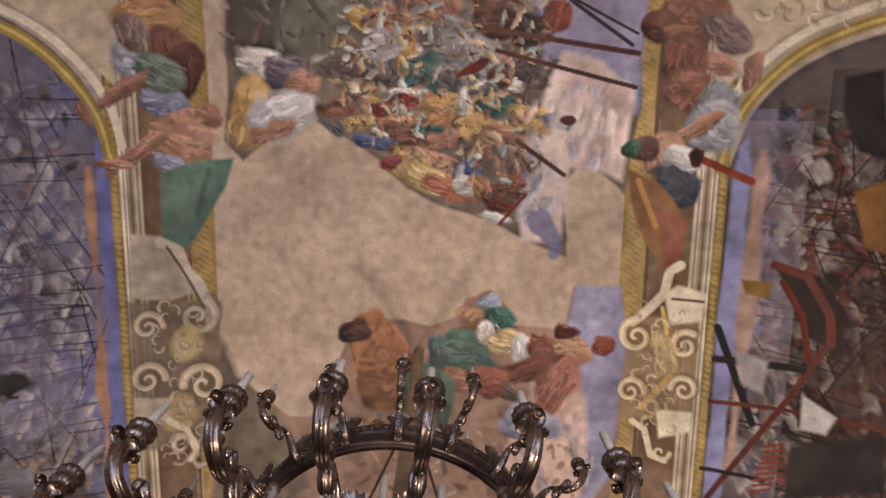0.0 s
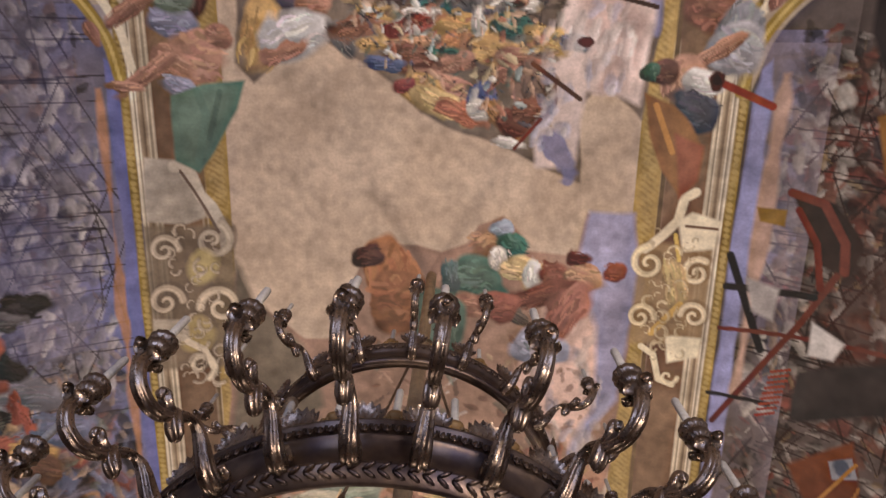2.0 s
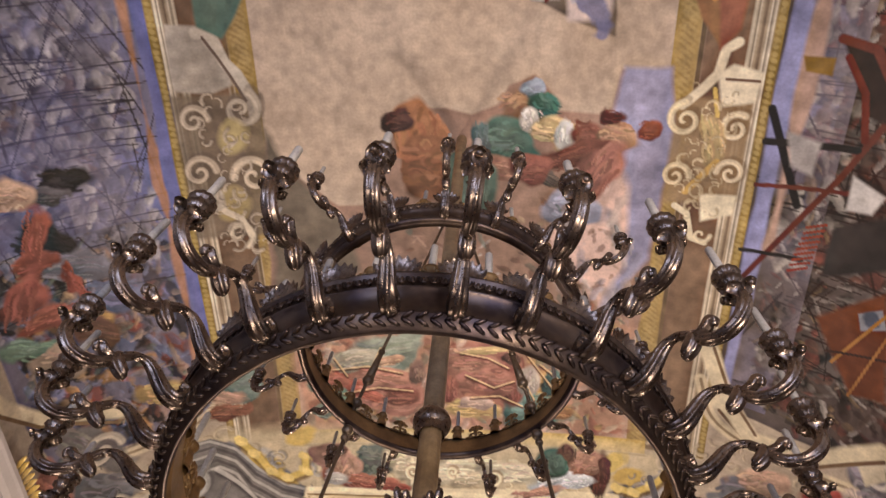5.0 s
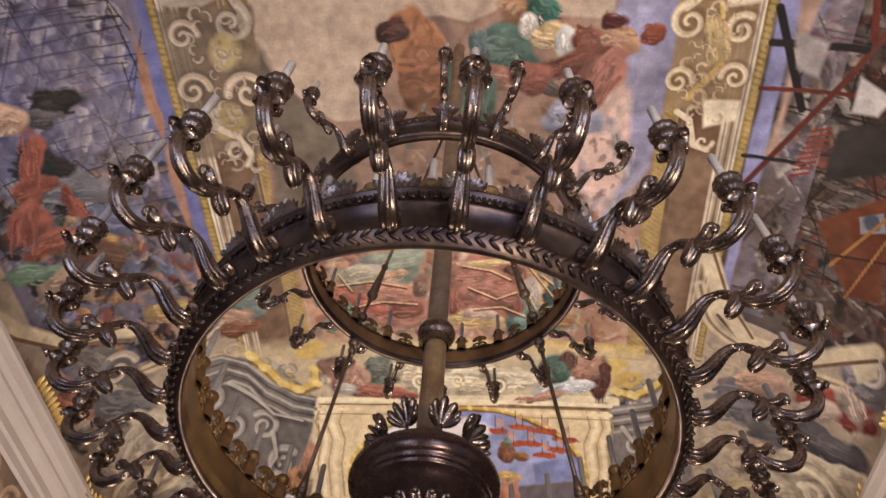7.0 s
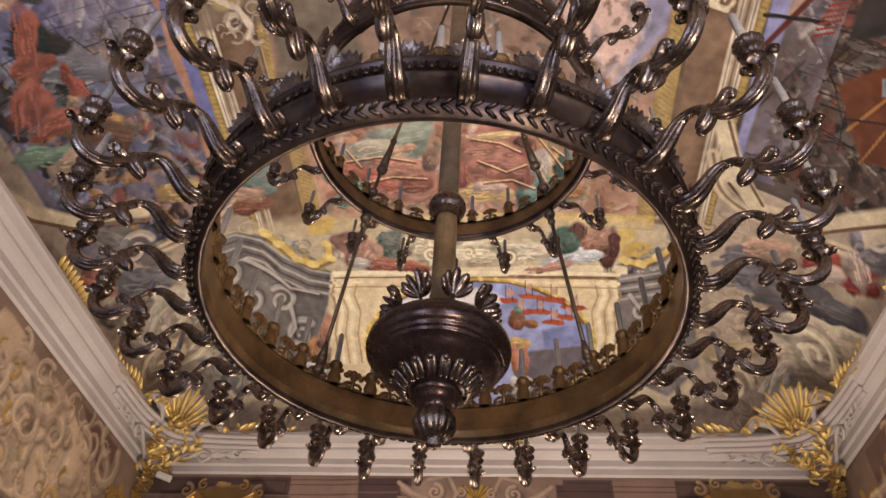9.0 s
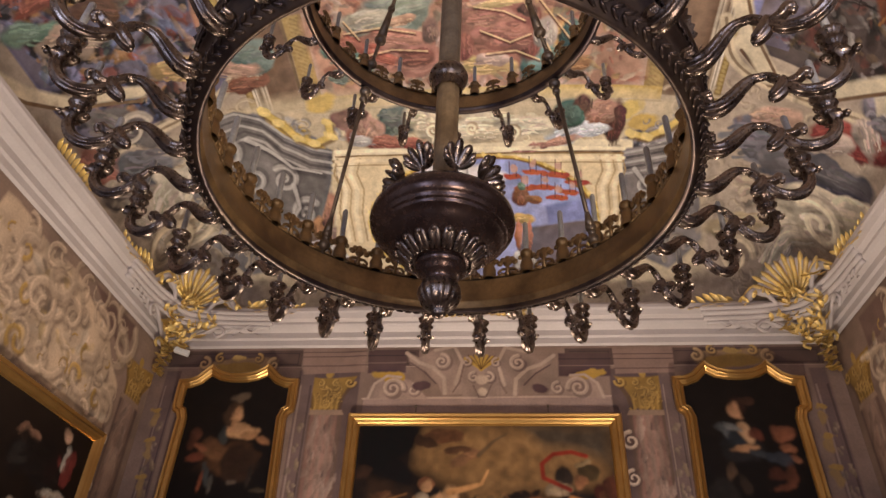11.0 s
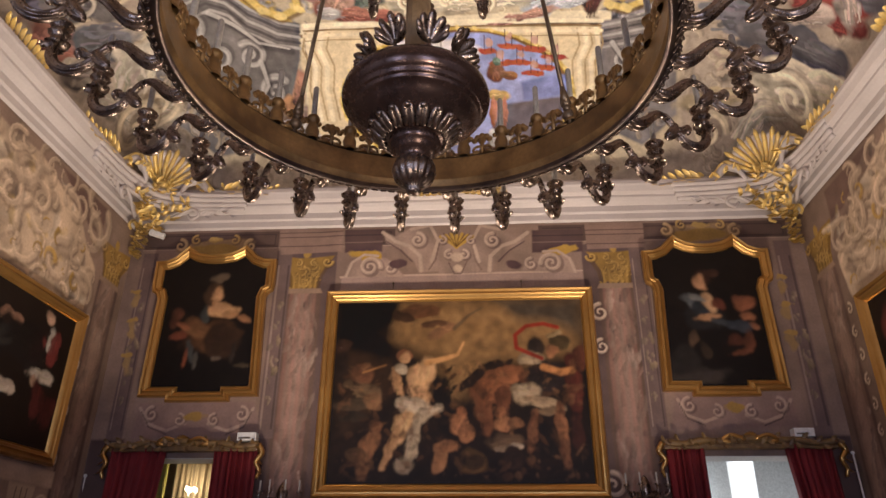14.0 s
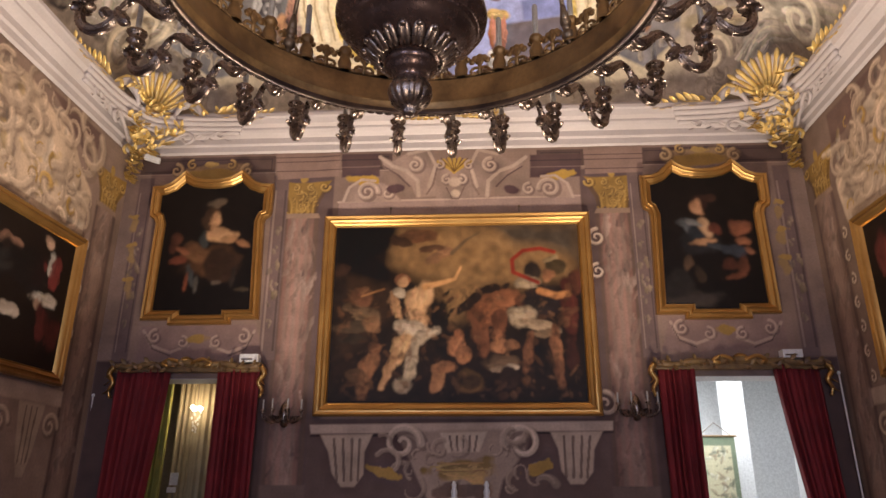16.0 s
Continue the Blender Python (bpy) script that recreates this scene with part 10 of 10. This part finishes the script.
# lamp boxes and the small spot
for x, z in ((-2.21, 2.86), (3.45, 2.87)):
    ob = part("lamp_box", boxed((-0.10, -0.06, 0), (0.10, 0.05, 0.085), 0.006), WHITE_CASE)
    part("vent", boxed((-0.08, -0.066, 0.02), (0.04, -0.061, 0.035), 0.001), IRON, ob, "dark slot")
    ob.matrix_world = pose(x, YB - 0.07, z)
    tagged(ob, "small white box lamp resting on a carved pelmet", "lamp", "pelmet lamps")
ob = part("spot_lamp", boxed((-0.09, -0.035, -0.03), (0.09, 0.035, 0.03), 0.006), WHITE_CASE)
part("bracket", boxed((-0.08, -0.01, 0.03), (-0.05, 0.01, 0.09), 0.002), WHITE_CASE, ob)
ob.matrix_world = pose(-3.62, 7.19, 5.30, 0, 12, 20)
tagged(ob, "small white spotlight fixed under the cornice", "lamp")


# ---- wall sconces ----
def sconce(x, z):
    ob = new("wall_sconce")
    ob.matrix_world = pose(x, YB - 0.004, z)
    tagged(ob, "dark bronze branched wall sconce with thin candles", "sconce", "wall sconces")
    bm = lathe([(0.0, -0.12), (0.03, -0.10), (0.045, -0.02), (0.05, 0.05), (0.03, 0.12), (0.0, 0.16)], 12, None, (0, -0.03, 0), 6, 0.15)
    part("backplate", bm, BRONZE, ob, "", True)
    for k, (dx, dy) in enumerate(((-0.20, -0.14), (-0.08, -0.22), (0.08, -0.22), (0.20, -0.14))):
        bm = tube(spline([(0, -0.04, 0), (dx * 0.5, dy * 0.6, -0.07), (dx, dy, -0.02), (dx, dy, 0.05)], 4), 0.010, 6)
        for j in range(3):
            leaf_curl(bm, (dx * (0.4 + 0.2 * j), dy * (0.5 + 0.2 * j), -0.05), (dx, dy, 0), (0, 0, 1), 0.06, 0.016, 0.9, 5)
        arm = part("branch", bm, BRONZE, ob, "", True)
        part("candle_cup", lathe([(0.008, 0.03), (0.03, 0.05), (0.022, 0.06), (0.0, 0.06)], 10, None, (dx, dy, 0)), BRONZE, arm, "", True)
        part("candle", lathe([(0.009, 0.055), (0.009, 0.16), (0, 0.165)], 8, None, (dx, dy, 0)), WAX, arm)


sconce(-1.80, 2.30)
sconce(1.84, 2.36)


# ---- gilded stucco on the cornice ----
def wall_spot(s, a, out, z):
    """A place beside the corner, a along one wall and out from it, seen from the corner's diagonal."""
    return Vector((s * (a - out) / math.sqrt(2), -(a + out) / math.sqrt(2), z))


def leaf_mass(spots, length, width, seed, down=0.0):
    """Overlapping curled leaves about the given spots."""
    bm = bmesh.new()
    r = random.Random(seed)
    for p in spots:
        side = r.uniform(-1, 1)
        leaf_curl(bm, p, (side * 0.5, -1, r.uniform(-0.2, 0.3)), (side, -0.35, r.uniform(-0.7, 1) - down), length * r.uniform(0.75, 1.25), width, 0.9, 5)
    return bm


def corner_ornament(sx):
    ob = new("cornice_ornament")
    ob.matrix_world = pose(sx * HW, YB, 5.60, 0, 0, -sx * 45)
    tagged(ob, "gilded stucco shell and scrolls on the cornice corner", "ornament", "corner ornaments")
    # the cornice swings across the corner below the shell
    line = [wall_spot(-1, 1.45, 0.22, 0.10), wall_spot(-1, 1.02, 0.24, 0.10), (-0.30, -0.72, 0.09), (0, -0.62, 0.07), (0.30, -0.72, 0.09), wall_spot(1, 1.02, 0.24, 0.10), wall_spot(1, 1.45, 0.22, 0.10)]
    rail = spline(line, 6)
    bm = bmesh.new()
    for dy, dz, rad in ((0.0, 0.045, 0.030), (0.03, -0.005, 0.036), (0.065, -0.06, 0.030), (0.11, -0.10, 0.028)):
        tube([p + Vector((0, dy, dz)) for p in rail], rad, 8, bm)
    part("curved_moulding", bm, STUCCO, ob, "grey curved moulding", True)
    # fluted shell leaning out over it
    for k in range(11):
        a = (k - 5) * 0.215
        d = Vector((math.sin(a), 0, math.cos(a)))
        reach = 0.43 - 0.010 * abs(k - 5)
        bm = tube([Vector((0, -0.60 - 0.17 * q * q, 0.13)) + d * (0.03 + reach * q) for q in (0, 0.25, 0.5, 0.75, 0.95, 1.0)], [0.010, 0.019, 0.030, 0.040, 0.042, 0.025], 7)
        part("shell_rib", bm, STUCCO, ob, "grey stucco shell rib", True)
    for k in range(10):
        a = (k - 4.5) * 0.215
        d = Vector((math.sin(a), 0, math.cos(a)))
        reach = 0.37 + 0.05 * (k % 2)
        bm = tube([Vector((0, -0.64 - 0.18 * q * q, 0.13)) + d * (0.05 + reach * q) for q in (0, 0.25, 0.5, 0.75, 0.95, 1.03)], [0.012, 0.019, 0.026, 0.030, 0.028, 0.010], 6)
        part("gilt_rib", bm, GILT, ob, "gilded rib", True)
    r = random.Random(8)
    rosette = leaf_mass([(r.uniform(-0.10, 0.10), -0.68, 0.13 + r.uniform(-0.10, 0.09)) for k in range(34)], 0.085, 0.024, 3)
    part("rosette", rosette, GILT, ob, "gilded leaf rosette", True)["kind"] = "stuff"
    for s in (-1, 1):
        pts = spline([(s * 0.20, -0.70, 0.12), (s * 0.27, -0.74, 0.27), (s * 0.38, -0.77, 0.33), (s * 0.47, -0.80, 0.25), (s * 0.56, -0.84, 0.13), (s * 0.66, -0.90, 0.14)], 5)
        part("scroll", tube(pts, [0.020 + 0.030 * math.sin(math.pi * min(1, i / 26)) for i in range(len(pts))], 8), STUCCO, ob, "grey ribbed scroll", True)
        part("scroll", tube([p + Vector((0, -0.03, 0.045)) for p in pts[2:]], 0.017, 7), GILT, ob, "gilded scroll edge", True)
        bm = leaf_mass([(s * (0.24 + 0.05 * k), -0.76 - 0.02 * k, 0.22 + 0.05 * math.sin(k)) for k in range(9)], 0.10, 0.026, 11 + s)
        part("leaf_spray", bm, GILT, ob, "gilded leaf spray", True)["kind"] = "stuff"
        bm = bmesh.new()
        for k in range(15):
            p = wall_spot(s, 1.10 + 0.045 * k, 0.22, 0.20 + 0.035 * math.sin(k * 0.5))
            leaf_curl(bm, p, (0, -1, 0.2), wall_spot(s, 1, 0.2, 0.9 * (-1) ** k), 0.15 - 0.005 * k, 0.042 - 0.001 * k, 0.8, 6)
        tube([wall_spot(s, 1.05 + 0.1 * k, 0.23, 0.19 + 0.03 * math.sin(k)) for k in range(8)], 0.014, 6, bm)
        part("leaf_spray", bm, GILT, ob, "gilded acanthus spray", True)["kind"] = "stuff"
        # under the moulding: C-scroll, thin grey sprigs
        pts = spline([wall_spot(s, 0.30, 0.12, -0.16), wall_spot(s, 0.52, 0.18, -0.12), wall_spot(s, 0.74, 0.20, -0.02), wall_spot(s, 0.84, 0.20, -0.09), wall_spot(s, 0.76, 0.19, -0.15), wall_spot(s, 0.70, 0.19, -0.09)], 5)
        part("scroll", tube(pts, [0.026 - 0.0004 * i for i in range(len(pts))], 8), STUCCO, ob, "grey scroll", True)
        bm = bmesh.new()
        for k in range(8):
            p = wall_spot(s, 0.86 + 0.05 * k, 0.17, -0.07 - 0.03 * math.sin(k))
            leaf_curl(bm, p, (0, -1, 0), wall_spot(s, 1, 0.1, 0.7 * (-1) ** k), 0.09, 0.018, 0.9, 5)
        part("sprig", bm, STUCCO, ob, "thin grey sprig", True)["kind"] = "stuff"
        pts = spline([wall_spot(s, 0.05, 0.05, -0.30), wall_spot(s, 0.13, 0.08, -0.22), wall_spot(s, 0.28, 0.10, -0.20), wall_spot(s, 0.36, 0.10, -0.28), wall_spot(s, 0.29, 0.09, -0.31)], 5)
        part("scroll", tube(pts, [0.024 - 0.0004 * i for i in range(len(pts))], 7), GILT, ob, "gilded scroll", True)
    r = random.Random(21)
    spots = []
    for k in range(90):
        z = r.uniform(-0.28, 0.0)
        w = 0.10 + 0.9 * (z + 0.28)
        u = r.uniform(-w, w)
        spots.append((u, -0.30 - 0.9 * abs(u) - 0.7 * (z + 0.28), z))
    part("foliage", leaf_mass(spots, 0.095, 0.026, 5), GILT, ob, "gilded foliage", True)["kind"] = "stuff"
    spots = [(r.uniform(-1, 1) * 0.11 * (1 - k / 50), -0.22 + 0.003 * k, -0.22 - 0.0075 * k) for k in range(46)]
    part("drop", leaf_mass(spots, 0.08, 0.024, 6, 0.9), GILT, ob, "gilded hanging foliage", True)["kind"] = "stuff"


corner_ornament(-1)
corner_ornament(1)
ob = new("cornice_ornament")
ob.matrix_world = pose(0.0, YB - 0.22, 5.70)
tagged(ob, "gilded crossed laurel branches on the cornice", "ornament")
for s in (-1, 1):
    bm = tube([(0, -0.03, 0), (s * 0.3, -0.05, -0.03), (s * 0.55, -0.03, 0.05)], 0.010, 6)
    for k in range(14):
        x = 0.04 + 0.037 * k
        leaf_curl(bm, (s * x, -0.04, -0.03 * math.sin(x * 5) + 0.03), (0, -1, 0.2 * (-1) ** k), (s * 0.9, -0.1, 0.8 * (-1) ** k), 0.10, 0.024, 0.6, 5)
    part("branch", bm, GILT, ob, "", True)
for m, n in ((pose(-HW + 0.2, 4.55, 5.80, 0, 0, 90), 5), (pose(HW - 0.2, 4.4, 5.80, 0, 0, -90), 5)):
    ob = new("cornice_ornament")
    ob.matrix_world = m
    tagged(ob, "small gilded leaf spray on the cornice", "ornament")
    for k in range(n * 2):
        bm = leaf_curl(bmesh.new(), (0.06 * (k - n), -0.02, 0.02), (0, -1, 0), ((k - n) * 0.12, -0.1, 1), 0.13, 0.03, 0.7, 5)
        part("leaf", bm, GILT, ob, "", True)

# ---- rooms beyond the doorways ----
WARM_ROOM = material("ochre_wall", (0.46, 0.36, 0.20), 0.8, second=(0.36, 0.27, 0.14), scale=2, grain=40)
GOLD_CLOTH = material("gold_cloth", (0.42, 0.33, 0.20), 0.8, second=(0.30, 0.22, 0.12), scale=5, grain=110, bump=0.2)
GREEN_GOLD = material("green_gold_cloth", (0.40, 0.34, 0.08), 0.7, second=(0.22, 0.24, 0.08), scale=8, grain=110, bump=0.2)
for name, x0, x1, mat, depth in (("side_room_west", -5.2, -1.9, WARM_ROOM, 2.6), ("side_room_east", 1.9, 5.6, PLASTER, 3.4)):
    bm = bmesh.new()
    y0, y1 = YB + 0.36, YB + 0.36 + depth
    box(bm, (x0 - 0.15, y0, 0), (x0, y1, 3.3))
    box(bm, (x1, y0, 0), (x1 + 0.15, y1, 3.3))
    box(bm, (x0 - 0.15, y1, 0), (x1 + 0.15, y1 + 0.15, 3.3))
    box(bm, (x0 - 0.15, y0, 3.3), (x1 + 0.15, y1 + 0.15, 3.45))
    tagged(part(name, bm, mat), "plain walls and ceiling of a neighbouring room", "room", kind="structure")
for q, mat, lab in (((-3.95, -3.62, -3.95, -3.66, 8.6), GREEN_GOLD, "green and gold door curtain hanging in the next room"), ((-3.60, -2.95, -3.60, -2.95, 8.75), GOLD_CLOTH, "beige pleated curtain hanging in the next room")):
    ob = curtain(q[0], q[1], q[2], q[3], q[4], 2.95, 0.05, 9)
    ob.data.materials.clear()
    ob.data.materials.append(mat)
    tagged(ob, lab, "curtain")
bm = bmesh.new()
box(bm, (3.60, YB + 2.5, 0), (3.86, YB + 2.8, 3.3), 0.01)
tagged(part("pier", bm, PLASTER), "white painted pier in the neighbouring room", "pier", kind="structure")
# hanging scroll
scroll = new("wall_scroll")
scroll.matrix_world = pose(3.31, 9.52, 1.16, 0, 0, 0)
tagged(scroll, "faded green and cream printed wall hanging on a cord", "wall hanging")
sh = flat_sheet(0.50, 1.1, pig(176, 172, 140), 0.012)
sh.poly([(-0.25, 0), (0.25, 0), (0.25, 1.1), (-0.25, 1.1)], pig(110, 122, 100), 0.01)
sh.poly([(-0.19, 0), (0.19, 0), (0.19, 0.98), (-0.19, 0.98)], pig(186, 180, 150), 0.01)
sh.daubs(-0.18, 0.18, 0.0, 0.95, 70, [pig(120, 128, 104), pig(150, 130, 100), pig(200, 196, 170)], 0.025, 2.5, None, 0.7, 4)
c = mesh_grid("sheet", np.stack([sh.U, np.zeros_like(sh.U), sh.V], -1), FRESCO, sh.C)
c.parent = scroll
part("rod", tube([(-0.28, -0.005, 1.1), (0.28, -0.005, 1.1)], 0.012, 8), DARKWOOD, scroll)
part("cord", tube([(-0.2, -0.01, 1.11), (0.0, -0.01, 1.27), (0.2, -0.01, 1.11)], 0.005, 6), DARKWOOD, scroll)

BULB = bpy.data.materials.new("lit_bulb")
BULB.use_nodes = True
BULB.node_tree.nodes["Principled BSDF"].inputs["Emission Color"].default_value = (1, 0.85, 0.62, 1)
BULB.node_tree.nodes["Principled BSDF"].inputs["Emission Strength"].default_value = 18
CRYSTAL = material("cut_glass_drop", (0.85, 0.82, 0.75), 0.12, second=(0.6, 0.55, 0.48), scale=30, grain=80, bump=0.02)
wall_light = new("crystal_lamp")
wall_light.matrix_world = pose(-3.28, 8.55, 2.42)
tagged(wall_light, "small lit crystal lamp with glass drops", "lamp")
bm = bmesh.new()
for k in range(5):
    ball(bm, (0.05 * math.cos(k * 1.26), 0.05 * math.sin(k * 1.26), 0.10 + 0.015 * (k % 2)), 0.026, 8, 6)
part("bulb", bm, BULB, wall_light, "glowing warm bulbs")
bm = bmesh.new()
for k in range(14):
    ball(bm, (0.06 * math.cos(k * 2.4) * (1 - k / 18), 0.06 * math.sin(k * 2.4) * (1 - k / 18), 0.06 - 0.018 * k), 0.013, 6, 5, (1, 1, 1.6))
part("drop", bm, CRYSTAL, wall_light, "cut glass drops")
part("stem", tube([(0, 0, 0.1), (0, 0, 0.88)], 0.006, 6), IRON, wall_light)

# small porcelain pieces on the shelf below the large picture
for x in (-0.02, 0.30):
    ob = part("porcelain_figure", lathe([(0.0, 0), (0.05, 0), (0.045, 0.03), (0.025, 0.05), (0.035, 0.09), (0.02, 0.13), (0.026, 0.16), (0.012, 0.19), (0, 0.195)], 14), WHITE_CASE, None, "", True)
    ob.matrix_world = pose(x, YB - 0.14, 1.47)
    tagged(ob, "small pale porcelain ornament on a shelf", "ornament", "shelf ornaments")
ob = part("shelf", boxed((-0.5, -0.22, -0.04), (0.75, 0, 0), 0.008), STUCCO)
ob.matrix_world = pose(0, YB - 0.003, 1.47)
tagged(ob, "grey stone mantel shelf against the wall", "shelf")

# thin rods beside the curtains, and cards in the next room
for x0, y0, z0, x1, y1, z1 in ((-3.92, 7.30, 2.53, -3.92, 7.38, 0.9), (3.90, 7.24, 2.72, 3.92, 7.24, 0.9)):
    bm = tube([(x0, y0, z0), (x1, y1, z1)], 0.008, 8)
    ball(bm, (x0, y0, z0), 0.02, 8, 6)
    ob = part("curtain_rod", bm, WHITE_CASE, None, "", True)
    tagged(ob, "thin pale draw rod hanging against the wall", "rod", "draw rods")
ob = new("sign_stand")
ob.matrix_world = pose(-3.35, 8.3, 0)
tagged(ob, "thin stand with two small white cards", "sign")
part("post", tube([(0, 0.01, 0), (0, 0.01, 1.75)], 0.008, 8), IRON, ob)
part("card", boxed((-0.05, -0.006, 1.62), (0.05, 0.0, 1.76), 0.001), WHITE_CASE, ob, "blank white card")
part("card", boxed((-0.07, -0.008, 1.54), (0.04, -0.002, 1.60), 0.001), WHITE_CASE, ob, "blank white card")

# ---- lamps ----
# added fill lamps without fixtures, aimed up from below what the visitor looks at
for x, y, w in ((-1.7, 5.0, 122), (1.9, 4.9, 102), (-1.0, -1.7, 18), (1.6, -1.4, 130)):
    lamp("unseen_fill", "AREA", look((x, y, 1.0), (x * 0.4, y * 0.8 + 0.4, 8.0)), w, WARM, size=0.55, spread=128)
for x in (-1.95, 1.95):
    lamp("window_light", "AREA", look((x, YF - 0.1, 2.3), (x, 2.0, 2.6)), 75, (0.55, 0.66, 1.0), size=1.2, size_y=2.6)
lamp("crystal_lamp_light", "POINT", pose(-3.28, 8.50, 2.56), 5, (1, 0.8, 0.55), radius=0.06)
lamp("east_room_light", "AREA", look((3.0, 9.0, 3.2), (3.0, 9.2, 0)), 70, (0.95, 0.97, 1.0), size=1.5)
